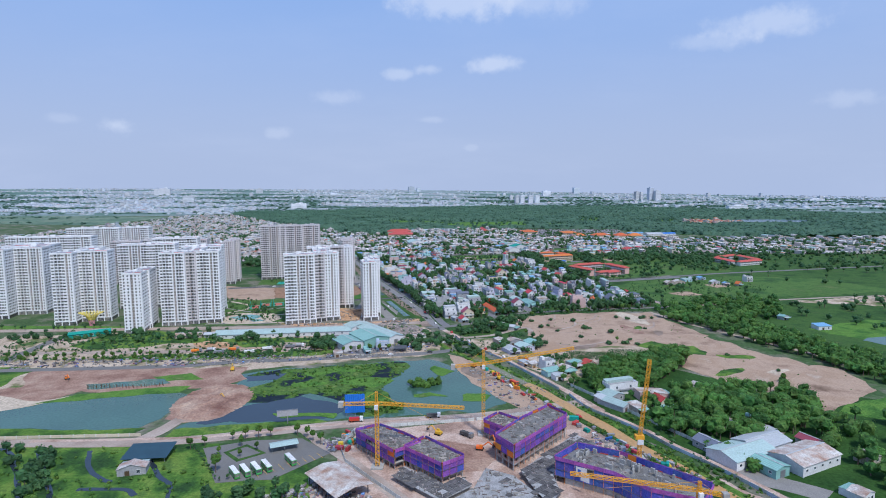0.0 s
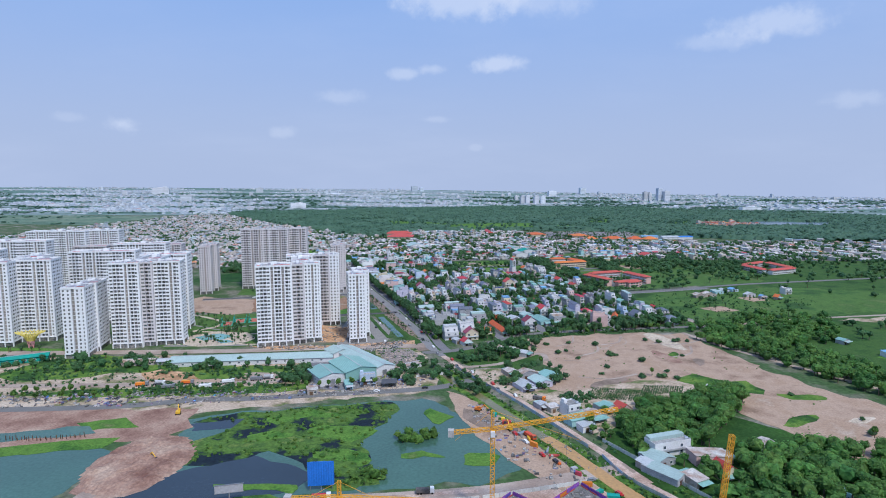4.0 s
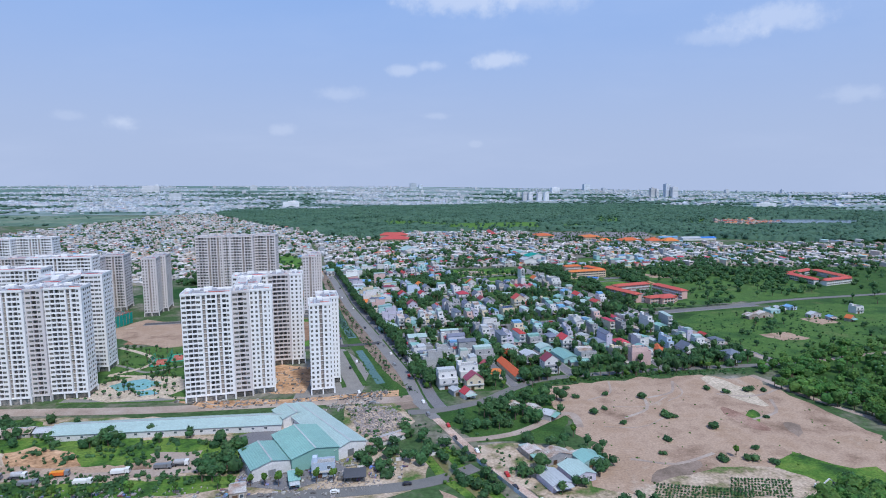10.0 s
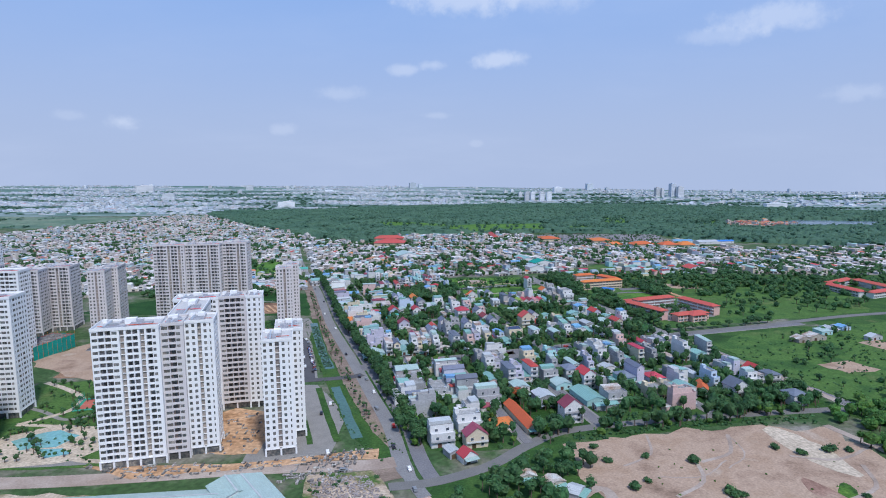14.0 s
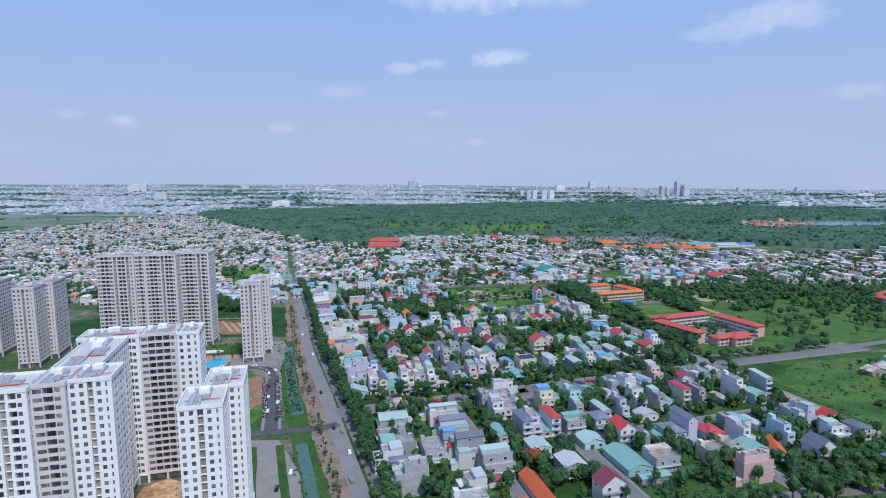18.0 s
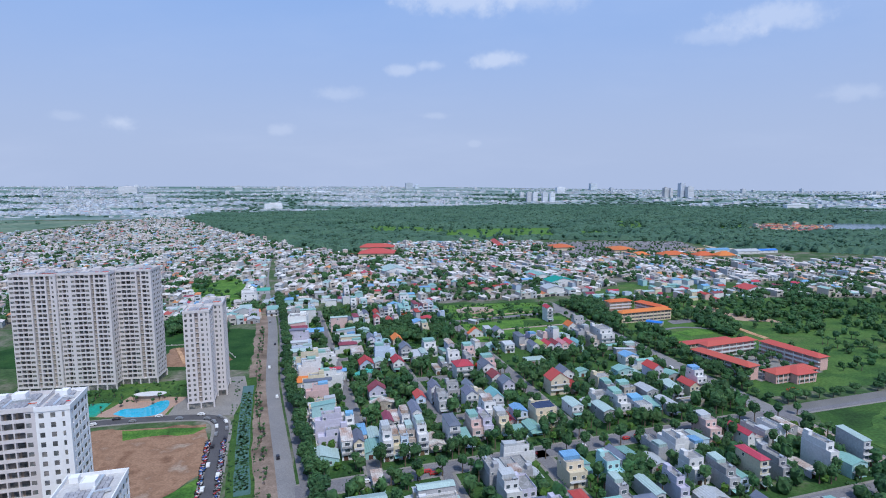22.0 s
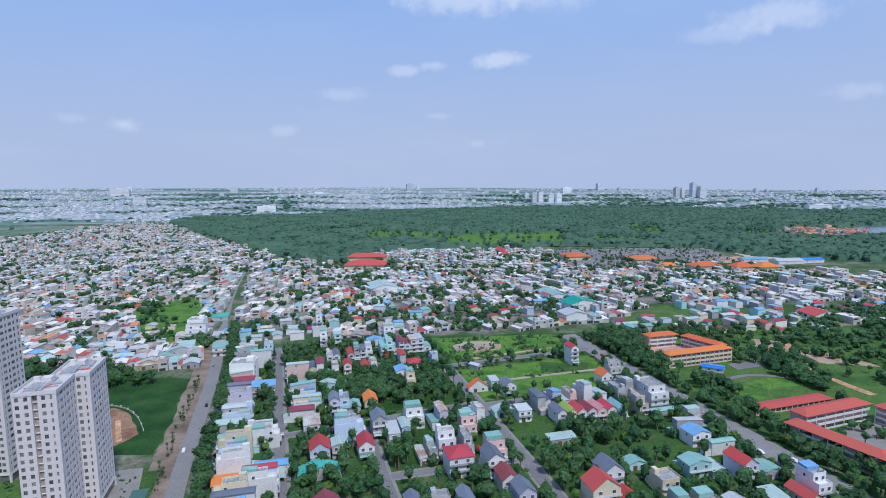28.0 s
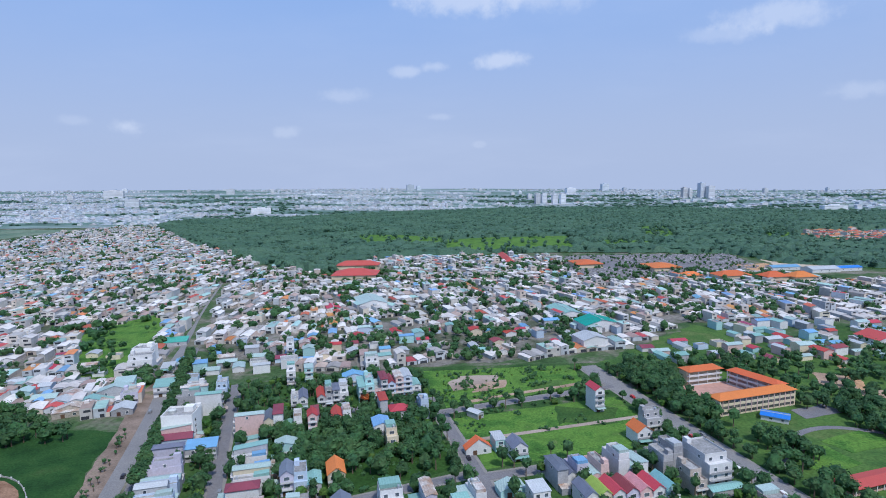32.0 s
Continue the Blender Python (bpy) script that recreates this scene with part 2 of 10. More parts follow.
WALLS = [
    mat("wall_white", (0.66, 0.66, 0.67), 0.85, (0.52, 0.51, 0.50), 0.2, 1.2, 0.2, per="object", amount=0.08),
    mat("wall_bluish", (0.46, 0.55, 0.68), 0.85, (0.45, 0.52, 0.6), 0.2, 1.2, 0.2, per="object", amount=0.12),
    mat("wall_grey", (0.38, 0.38, 0.40), 0.9, (0.28, 0.28, 0.29), 0.3, 1.2, 0.2, per="object", amount=0.2),
    mat("wall_cream", (0.60, 0.53, 0.40), 0.85, (0.6, 0.53, 0.4), 0.2, 1.2, 0.2, per="object", amount=0.12),
    mat("wall_pink", (0.58, 0.42, 0.40), 0.85, (0.6, 0.42, 0.38), 0.2, 1.2, 0.2, per="object", amount=0.12),
    mat("wall_aqua", (0.36, 0.56, 0.57), 0.85, (0.36, 0.55, 0.55), 0.2, 1.2, 0.2, per="object", amount=0.12),
    mat("wall_render", (0.42, 0.37, 0.32), 0.95, (0.30, 0.27, 0.24), 0.4, 1.2, 0.25, per="object", amount=0.2),
    mat("wall_lilac", (0.50, 0.48, 0.58), 0.85, (0.52, 0.5, 0.6), 0.2, 1.2, 0.2, per="object", amount=0.1),
]
WHITE, BLUE, GREY, CREAM, PINK, AQUA, RENDER, LILAC = range(8)
roof_teal = ribbed("roof_teal", (0.23, 0.41, 0.375))
roof_silver = ribbed("roof_silver", (0.46, 0.48, 0.50))
roof_blue = ribbed("roof_blue", (0.17, 0.35, 0.56))
roof_green = ribbed("roof_green", (0.08, 0.38, 0.30))
roof_rust = ribbed("roof_rust", (0.55, 0.53, 0.50), rust=(0.30, 0.17, 0.11))
roof_pale = ribbed("roof_pale", (0.38, 0.49, 0.47))
roof_bright_blue = ribbed("roof_bright_blue", (0.03, 0.16, 0.62))
tile_red = mat("tile_red", (0.42, 0.055, 0.065), 0.7, (0.38, 0.05, 0.05), 0.25, 3.0, 0.3, bump=0.05, per="object", amount=0.15)
tile_orange = mat("tile_orange", (0.60, 0.16, 0.05), 0.7, (0.5, 0.14, 0.05), 0.25, 3.0, 0.3, bump=0.05, per="object", amount=0.12)
tile_coral = mat("tile_coral", (0.46, 0.085, 0.07), 0.7, (0.38, 0.09, 0.07), 0.2, 3.0, 0.2, bump=0.05, per="object", amount=0.06)
tile_lime = mat("tile_lime", (0.30, 0.42, 0.08), 0.7, grain=0.25, fine=3.0, broad=0.3, bump=0.05)
tile_rose = mat("tile_rose", (0.58, 0.27, 0.29), 0.7, grain=0.25, fine=3.0, broad=0.3, bump=0.05)
tile_teal = mat("tile_teal", (0.20, 0.42, 0.44), 0.7, grain=0.25, fine=3.0, broad=0.3, bump=0.05)
tile_slate = mat("tile_slate", (0.16, 0.18, 0.24), 0.6, (0.11, 0.12, 0.16), 0.25, 3.0, 0.3, bump=0.05, per="object", amount=0.2)
tile_maroon = mat("tile_maroon", (0.26, 0.06, 0.09), 0.6, grain=0.25, fine=3.0, bump=0.05, per="object", amount=0.2)
pane_tint = mat("pane_tint", (0.06, 0.08, 0.10), 0.1, (0.12, 0.14, 0.16), 0.4, 0.8, 0.6, per="object", amount=0.4, spec=0.6)
door_wood = mat("door_wood", (0.12, 0.07, 0.045), 0.6, grain=0.3, per="object", amount=0.4)
def leafy(name, col, second, broad=0.06, amount=0.22, through=0.34):
    """Foliage: tone shifts from tree to tree and a little from spray to spray; part of the light passes through."""
    m = mat(name, col, 0.6, second, 0.7, 0.5, broad, per="island", amount=amount, spec=0.15)
    nt = m.node_tree
    b = nt.nodes["Principled BSDF"]
    tr, mx = nt.nodes.new("ShaderNodeBsdfTranslucent"), nt.nodes.new("ShaderNodeMixShader")
    mx.inputs[0].default_value = through
    nt.links.new(b.inputs["Base Color"].links[0].from_socket, tr.inputs["Color"])
    nt.links.new(b.outputs[0], mx.inputs[1]); nt.links.new(tr.outputs[0], mx.inputs[2])
    nt.links.new(mx.outputs[0], nt.nodes["Material Output"].inputs["Surface"])
    return m


# leaf carries a little haze in its colour, lightened and blued
leaf = leafy("leaf", (0.086, 0.176, 0.066), (0.050, 0.116, 0.050))
leaf_wood = leafy("leaf_wood", (0.120, 0.240, 0.055), (0.066, 0.155, 0.042))
leaf_light = leafy("leaf_light", (0.125, 0.23, 0.045), (0.07, 0.15, 0.034))
leaf_red = mat("leaf_red", (0.48, 0.07, 0.03), 0.6, (0.2, 0.10, 0.03), 0.6, 0.8, 0.3, per="island", amount=0.3, spec=0.2)
# haze is put into this colour: far leaves paler and bluer than near
leaf_far_hazed = leafy("leaf_far_hazed", (0.125, 0.228, 0.150), (0.085, 0.172, 0.118), 0.009, 0.16, 0.42)
bark = mat("bark", (0.16, 0.12, 0.09), 0.9, grain=0.4, bump=0.03)
asphalt = mat("asphalt", (0.150, 0.146, 0.142), 0.9, (0.20, 0.19, 0.18), 0.35, 3.0, 0.08, bump=0.01)
asphalt_dark = mat("asphalt_dark", (0.075, 0.073, 0.080), 0.9, (0.11, 0.105, 0.11), 0.4, 3.0, 0.1, bump=0.01)
avenue_grey = mat("avenue_grey", (0.20, 0.195, 0.20), 0.95, (0.25, 0.24, 0.235), 0.35, 1.5, 0.07, bump=0.02)
street_grey = mat("street_grey", (0.160, 0.156, 0.170), 0.95, (0.21, 0.20, 0.205), 0.4, 1.5, 0.07, bump=0.02)
paving = mat("paving", (0.25, 0.235, 0.22), 0.9, (0.19, 0.18, 0.17), 0.35, 2.0, 0.15, bump=0.01)
solar_blue = mat("solar_blue", (0.03, 0.045, 0.10), 0.25, (0.05, 0.07, 0.14), 0.3, 3.0, 0.3)
kerb_stone = mat("kerb_stone", (0.45, 0.44, 0.42), 0.9, grain=0.3)
dirt = land("dirt", [(0.30, (0.15, 0.10, 0.07)), (0.40, (0.29, 0.20, 0.145)), (0.50, (0.40, 0.29, 0.215)), (0.60, (0.34, 0.235, 0.165)), (0.68, (0.42, 0.33, 0.26)), (0.80, (0.17, 0.16, 0.08))], 0.03, 0.9, bump=0.06, mottle=0.2)
dirt_dark = land("dirt_dark", [(0.30, (0.10, 0.075, 0.055)), (0.45, (0.19, 0.145, 0.115)), (0.58, (0.27, 0.205, 0.165)), (0.72, (0.10, 0.12, 0.045))], 0.05, 1.0, bump=0.05, mottle=0.18)
dirt_lot = land("dirt_lot", [(0.30, (0.10, 0.06, 0.04)), (0.42, (0.21, 0.12, 0.075)), (0.50, (0.30, 0.185, 0.12)), (0.58, (0.23, 0.135, 0.085)), (0.68, (0.33, 0.25, 0.19)), (0.80, (0.10, 0.12, 0.045))], 0.05, 1.0, bump=0.05, mottle=0.2)
dirt_orange = land("dirt_orange", [(0.30, (0.22, 0.12, 0.06)), (0.5, (0.46, 0.28, 0.16)), (0.7, (0.55, 0.38, 0.25))], 0.05, 0.4, bump=0.06)
dirt_red = land("dirt_red", [(0.30, (0.17, 0.09, 0.07)), (0.5, (0.30, 0.19, 0.145)), (0.7, (0.41, 0.30, 0.23))], 0.05, 0.8, bump=0.1, mottle=0.2)
dirt_road = land("dirt_road", [(0.30, (0.24, 0.18, 0.145)), (0.5, (0.35, 0.28, 0.235)), (0.7, (0.44, 0.37, 0.32))], 0.04, 0.9, bump=0.04, mottle=0.13)
sand_pale = land("sand_pale", [(0.3, (0.40, 0.33, 0.25)), (0.7, (0.56, 0.47, 0.37))], 0.05, 0.6)
grass = land("grass", [(0.30, (0.022, 0.050, 0.016)), (0.43, (0.036, 0.085, 0.021)), (0.52, (0.055, 0.110, 0.026)), (0.60, (0.040, 0.090, 0.024)), (0.68, (0.095, 0.125, 0.042)), (0.80, (0.22, 0.18, 0.12))], 0.03, 0.7)
grass_bright = land("grass_bright", [(0.30, (0.034, 0.090, 0.018)), (0.42, (0.060, 0.145, 0.026)), (0.52, (0.105, 0.205, 0.036)), (0.62, (0.070, 0.150, 0.028)), (0.76, (0.18, 0.19, 0.08))], 0.05, 0.8)
pasture = land("pasture", [(0.30, (0.030, 0.070, 0.022)), (0.42, (0.050, 0.110, 0.028)), (0.50, (0.080, 0.150, 0.036)), (0.57, (0.060, 0.120, 0.030)), (0.66, (0.11, 0.155, 0.05)), (0.80, (0.19, 0.17, 0.10))], 0.022, 0.6)
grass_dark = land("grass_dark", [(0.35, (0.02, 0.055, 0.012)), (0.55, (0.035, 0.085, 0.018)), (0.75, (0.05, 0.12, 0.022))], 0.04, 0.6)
meadow_deep = land("meadow_deep", [(0.35, (0.014, 0.046, 0.012)), (0.50, (0.022, 0.066, 0.016)), (0.62, (0.032, 0.082, 0.020)), (0.8, (0.06, 0.09, 0.03))], 0.05, 0.9)
scrub = land("scrub", [(0.28, (0.04, 0.085, 0.022)), (0.38, (0.08, 0.14, 0.035)), (0.44, (0.22, 0.19, 0.11)), (0.51, (0.42, 0.33, 0.25)), (0.66, (0.52, 0.43, 0.34))], 0.045, 0.7)
townland = land("townland", [(0.30, (0.035, 0.075, 0.025)), (0.47, (0.06, 0.105, 0.04)), (0.58, (0.15, 0.15, 0.11)), (0.72, (0.30, 0.27, 0.24))], 0.03, 0.35, bump=0.0)
yard_green = land("yard_green", [(0.30, (0.020, 0.048, 0.014)), (0.46, (0.036, 0.085, 0.022)), (0.60, (0.06, 0.11, 0.035)), (0.70, (0.15, 0.14, 0.11)), (0.82, (0.26, 0.24, 0.22))], 0.06, 0.8)
blossom = mat("blossom", (0.55, 0.12, 0.10), 0.7, grain=0.4, per="island", amount=0.3)


def water_mat(name, col, rough=0.07, ripple=0.02):
    m = mat(name, col, rough, tuple(c * 1.5 for c in col), 0.3, 0.6, 0.02, bump=ripple, spec=0.5)
    return m


water_green = water_mat("water_green", (0.052, 0.110, 0.080), 0.14)
wet_grass = land("wet_grass", [(0.32, (0.018, 0.040, 0.018)), (0.42, (0.035, 0.085, 0.020)), (0.50, (0.075, 0.155, 0.026)), (0.58, (0.135, 0.21, 0.040)), (0.66, (0.06, 0.12, 0.03)), (0.78, (0.20, 0.19, 0.09))], 0.045, 0.8)
site_dirt = land("site_dirt", [(0.30, (0.23, 0.15, 0.115)), (0.45, (0.38, 0.265, 0.21)), (0.58, (0.52, 0.40, 0.335)), (0.72, (0.35, 0.22, 0.16))], 0.06, 1.1, bump=0.06, mottle=0.25)
marsh = land("marsh", [(0.36, (0.012, 0.020, 0.032)), (0.44, (0.016, 0.026, 0.034)), (0.46, (0.040, 0.085, 0.022)), (0.53, (0.095, 0.170, 0.034)), (0.60, (0.055, 0.11, 0.028)), (0.64, (0.13, 0.19, 0.045)), (0.74, (0.16, 0.17, 0.07))], 0.045, 0.6)
water_dark = water_mat("water_dark", (0.022, 0.032, 0.042))
water_blue = water_mat("water_blue", (0.05, 0.40, 0.58), 0.05)
water_pool = water_mat("water_pool", (0.16, 0.34, 0.33), 0.06)
crane_yellow = mat("crane_yellow", (0.72, 0.36, 0.03), 0.55, (0.55, 0.27, 0.03), 0.2, 1.0, 0.2)
net_purple = mat("net_purple", (0.17, 0.08, 0.42), 0.85, (0.26, 0.10, 0.36), 0.5, 1.2, 0.22, per="object", amount=0.2)
net_pink = mat("net_pink", (0.36, 0.09, 0.34), 0.85, (0.24, 0.10, 0.40), 0.5, 1.2, 0.22, per="object", amount=0.2)
net_blue = mat("net_blue", (0.06, 0.10, 0.40), 0.85, (0.12, 0.10, 0.40), 0.5, 1.2, 0.22, per="object", amount=0.2)
net_green = mat("net_green", (0.02, 0.30, 0.24), 0.85, (0.03, 0.22, 0.18), 0.4, 0.8, 0.2, per="object", amount=0.1)
court_green = mat("court_green", (0.05, 0.30, 0.20), 0.8, grain=0.15)
court_red = mat("court_red", (0.45, 0.13, 0.09), 0.8, grain=0.15)
paint_red = mat("paint_red", (0.60, 0.06, 0.04), 0.5, grain=0.2, per="object")
paint_yellow = mat("paint_yellow", (0.75, 0.45, 0.04), 0.5, grain=0.2, per="object")
paint_orange = mat("paint_orange", (0.70, 0.20, 0.03), 0.5, grain=0.2, per="object")
paint_blue = mat("paint_blue", (0.04, 0.14, 0.50), 0.5, grain=0.2, per="object")
paint_green = mat("paint_green", (0.10, 0.45, 0.10), 0.5, grain=0.2, per="object")
tyre_rubber = mat("tyre_rubber", (0.02, 0.02, 0.02), 0.9, grain=0.2)
CARS = [mat("car_white", (0.75, 0.75, 0.75), 0.3, grain=0.05), mat("car_grey", (0.22, 0.23, 0.25), 0.3, grain=0.05), mat("car_red", (0.45, 0.04, 0.04), 0.3, grain=0.05), mat("car_dark", (0.03, 0.03, 0.04), 0.3, grain=0.05)]

# ---- building tools ----


class Shape:
    """Collects solids into one mesh."""

    def __init__(self):
        self.v, self.f, self.m = [], [], []

    def add(self, vs, fs, m=0):
        o = len(self.v)
        self.v.extend(vs)
        self.f.extend(tuple(i + o for i in f) for f in fs)
        self.m.extend([m] * len(fs))
        return self

    def box(self, x0, y0, z0, x1, y1, z1, m=0):
        vs = [(x0, y0, z0), (x1, y0, z0), (x1, y1, z0), (x0, y1, z0), (x0, y0, z1), (x1, y0, z1), (x1, y1, z1), (x0, y1, z1)]
        return self.add(vs, [(3, 2, 1, 0), (4, 5, 6, 7), (0, 1, 5, 4), (1, 2, 6, 5), (2, 3, 7, 6), (3, 0, 4, 7)], m)

    def prism(self, pts, z0, z1, m=0):
        n = len(pts)
        vs = [(x, y, z0) for x, y in pts] + [(x, y, z1) for x, y in pts]
        return self.add(vs, [tuple(range(n))[::-1], tuple(range(n, 2 * n))] + [(i, (i + 1) % n, n + (i + 1) % n, n + i) for i in range(n)], m)

    def tub(self, x0, y0, z0, x1, y1, z1, edge=0.15, deep=0.9):
        """A solid block with a sunk flat top: outer walls that run on as a parapet."""
        o = [(x0, y0), (x1, y0), (x1, y1), (x0, y1)]
        i = [(x0 + edge, y0 + edge), (x1 - edge, y0 + edge), (x1 - edge, y1 - edge), (x0 + edge, y1 - edge)]
        vs = [(x, y, z0) for x, y in o] + [(x, y, z1 + deep) for x, y in o] + [(x, y, z1 + deep) for x, y in i] + [(x, y, z1) for x, y in i]
        fs = [(3, 2, 1, 0), (12, 13, 14, 15)]
        for a in range(4):
            b = (a + 1) % 4
            fs += [(a, b, 4 + b, 4 + a), (4 + a, 4 + b, 8 + b, 8 + a), (8 + a, 8 + b, 12 + b, 12 + a)]
        return self.add(vs, fs)

    def gabled(self, x0, y0, x1, y1, z0, z1, h, m=0):
        """A block whose two ends rise to a gable; the ridge runs along y."""
        xm = (x0 + x1) / 2
        pr = [(x0, z0), (x1, z0), (x1, z1), (xm, z1 + h), (x0, z1)]
        vs = [(x, y0, z) for x, z in pr] + [(x, y1, z) for x, z in pr]
        return self.add(vs, [(0, 1, 2, 3, 4), (9, 8, 7, 6, 5)] + [((i + 1) % 5, i, 5 + i, 5 + (i + 1) % 5) for i in range(5)], m)

    def sloped(self, x0, y0, x1, y1, z0, za, zb):
        """A block whose top slopes from za at y0 to zb at y1."""
        vs = [(x0, y0, z0), (x1, y0, z0), (x1, y1, z0), (x0, y1, z0), (x0, y0, za), (x1, y0, za), (x1, y1, zb), (x0, y1, zb)]
        return self.add(vs, [(3, 2, 1, 0), (4, 5, 6, 7), (0, 1, 5, 4), (1, 2, 6, 5), (2, 3, 7, 6), (3, 0, 4, 7)])

    def gable(self, x0, y0, x1, y1, z, h, over=0.4, th=0.18, m=0):
        """Two roof slopes with thickness; the ridge runs along y."""
        xm, a, b = (x0 + x1) / 2, y0 - over, y1 + over
        s = h / (xm - x0) * over
        p = [(x0 - over, z - s), (xm, z + h), (x1 + over, z - s), (x1 + over, z - s + th), (xm, z + h + th), (x0 - over, z - s + th)]
        vs = [(x, a, zz) for x, zz in p] + [(x, b, zz) for x, zz in p]
        fs = [(0, 1, 4, 5), (1, 2, 3, 4), (11, 10, 7, 6), (10, 9, 8, 7), (5, 4, 10, 11), (4, 3, 9, 10), (1, 0, 6, 7), (2, 1, 7, 8), (0, 5, 11, 6), (3, 2, 8, 9)]
        return self.add(vs, fs, m)

    def gable_wall(self, x0, x1, y0, y1, z, h, m=0):
        """The wall triangles under a gable roof whose ridge runs along y."""
        xm = (x0 + x1) / 2
        return self.add([(x0, y0, z), (x1, y0, z), (xm, y0, z + h), (x0, y1, z), (x1, y1, z), (xm, y1, z + h)], [(0, 1, 2), (5, 4, 3), (0, 2, 5, 3), (1, 4, 5, 2), (0, 3, 4, 1)], m)

    def hip(self, x0, y0, x1, y1, z, h, over=0.5, th=0.2, m=0):
        x0, y0, x1, y1 = x0 - over, y0 - over, x1 + over, y1 + over
        w, d = x1 - x0, y1 - y0
        k = min(w, d) / 2
        if d >= w:
            r = [((x0 + x1) / 2, y0 + k), ((x0 + x1) / 2, y1 - k)]
        else:
            r = [(x0 + k, (y0 + y1) / 2), (x1 - k, (y0 + y1) / 2)]
        vs = [(x0, y0, z), (x1, y0, z), (x1, y1, z), (x0, y1, z), (x0, y0, z + th), (x1, y0, z + th), (x1, y1, z + th), (x0, y1, z + th), (*r[0], z + h), (*r[1], z + h)]
        fs = [(3, 2, 1, 0), (0, 1, 5, 4), (1, 2, 6, 5), (2, 3, 7, 6), (3, 0, 4, 7)]
        fs += [(4, 5, 8), (5, 6, 9, 8), (6, 7, 9), (7, 4, 8, 9)] if d >= w else [(7, 4, 8), (4, 5, 9, 8), (5, 6, 9), (6, 7, 8, 9)]
        return self.add(vs, fs, m)

    def shed(self, x0, y0, x1, y1, z0, z1, over=0.3, th=0.15, m=0):
        """One slope, from z0 at y0 to z1 at y1."""
        x0, x1, y0, y1 = x0 - over, x1 + over, y0 - over, y1 + over
        vs = [(x0, y0, z0), (x1, y0, z0), (x1, y1, z1), (x0, y1, z1)]
        vs += [(x, y, z + th) for x, y, z in vs]
        return self.add(vs, [(3, 2, 1, 0), (4, 5, 6, 7), (0, 1, 5, 4), (1, 2, 6, 5), (2, 3, 7, 6), (3, 0, 4, 7)], m)

    def cyl(self, x, y, z0, z1, r0, r1=None, n=8, m=0):
        r1 = r0 if r1 is None else r1
        vs = [(x + r * math.cos(6.2832 * i / n), y + r * math.sin(6.2832 * i / n), z) for r, z in ((r0, z0), (r1, z1)) for i in range(n)]
        return self.add(vs, [tuple(range(n))[::-1], tuple(range(n, 2 * n))] + [(i, (i + 1) % n, n + (i + 1) % n, n + i) for i in range(n)], m)

    def lying(self, x0, x1, y, z, r, n=8, m=0):
        """A cylinder along x."""
        vs = [(x, y + r * math.cos(6.2832 * i / n), z + r * math.sin(6.2832 * i / n)) for x in (x0, x1) for i in range(n)]
        return self.add(vs, [tuple(range(n))[::-1], tuple(range(n, 2 * n))] + [(i, (i + 1) % n, n + (i + 1) % n, n + i) for i in range(n)], m)

    def beam(self, p, q, w=0.2, m=0):
        p, q = Vector(p), Vector(q)
        d = (q - p).normalized()
        s = d.cross(Vector((0, 0, 1)) if abs(d.z) < 0.9 else Vector((1, 0, 0))).normalized() * w / 2
        t = d.cross(s).normalized() * w / 2
        vs = [tuple(e + a + b) for e in (p, q) for a, b in ((s, t), (-s, t), (-s, -t), (s, -t))]
        return self.add(vs, [(3, 2, 1, 0), (4, 5, 6, 7), (0, 1, 5, 4), (1, 2, 6, 5), (2, 3, 7, 6), (3, 0, 4, 7)], m)

    def mesh(self, name, mats):
        me = bpy.data.meshes.new(name)
        me.from_pydata(self.v, [], self.f)
        for m in mats if isinstance(mats, (list, tuple)) else [mats]:
            me.materials.append(m)
        if any(self.m):
            me.polygons.foreach_set("material_index", self.m)
        me.update()
        return me


def part(name, shape, mats, parent, label="", at=None):
    """One mesh object under a thing or a part."""
    me = shape if isinstance(shape, bpy.types.Mesh) else shape.mesh(name, mats)
    ob = new(name, me)
    ob.parent = parent
    if at is not None:
        ob.matrix_basis = at
    if label:
        ob["label"] = label
    return ob


def thing(name, m, label, category, group="", kind=""):
    ob = new(name)
    ob.matrix_basis = m
    ob.empty_display_size = 0.5
    return tagged(ob, label, category, group, kind)


def solid(name, shape, mats, label, category="", group="", kind="", m=None):
    """A thing that is one mesh."""
    ob = new(name, shape if isinstance(shape, bpy.types.Mesh) else shape.mesh(name, mats))
    if m is not None:
        ob.matrix_basis = m
    return tagged(ob, label, category, group, kind)


TURN = 17.0  # degrees by which the streets lie off the axes
CU, SU = math.cos(radians(TURN)), math.sin(radians(TURN))


def G(u, v):
    """Place of street coordinates: u across, v along, from the corner of the avenue."""
    return (-44 + u * CU - v * SU, 623 + u * SU + v * CU)


def at_grid(u, v, turn=0, z=0):
    x, y = G(u, v)
    return pose(x, y, z, 0, 0, TURN + turn)


def ragged(pts, amp, step=6.0):
    """An outline with its straight runs broken and roughened."""
    out = []
    for i, p in enumerate(pts):
        q = pts[(i + 1) % len(pts)]
        n = max(1, int(math.dist(p, q) / step))
        for k in range(n):
            x, y = p[0] + (q[0] - p[0]) * k / n, p[1] + (q[1] - p[1]) * k / n
            a = noise.noise_vector(Vector((x * 0.07, y * 0.07, 3.3))) * amp * 1.6 + noise.noise_vector(Vector((x * 0.3, y * 0.3, 9.1))) * amp * 0.5
            out.append((x + a.x, y + a.y))
    return out


SHEETS = []


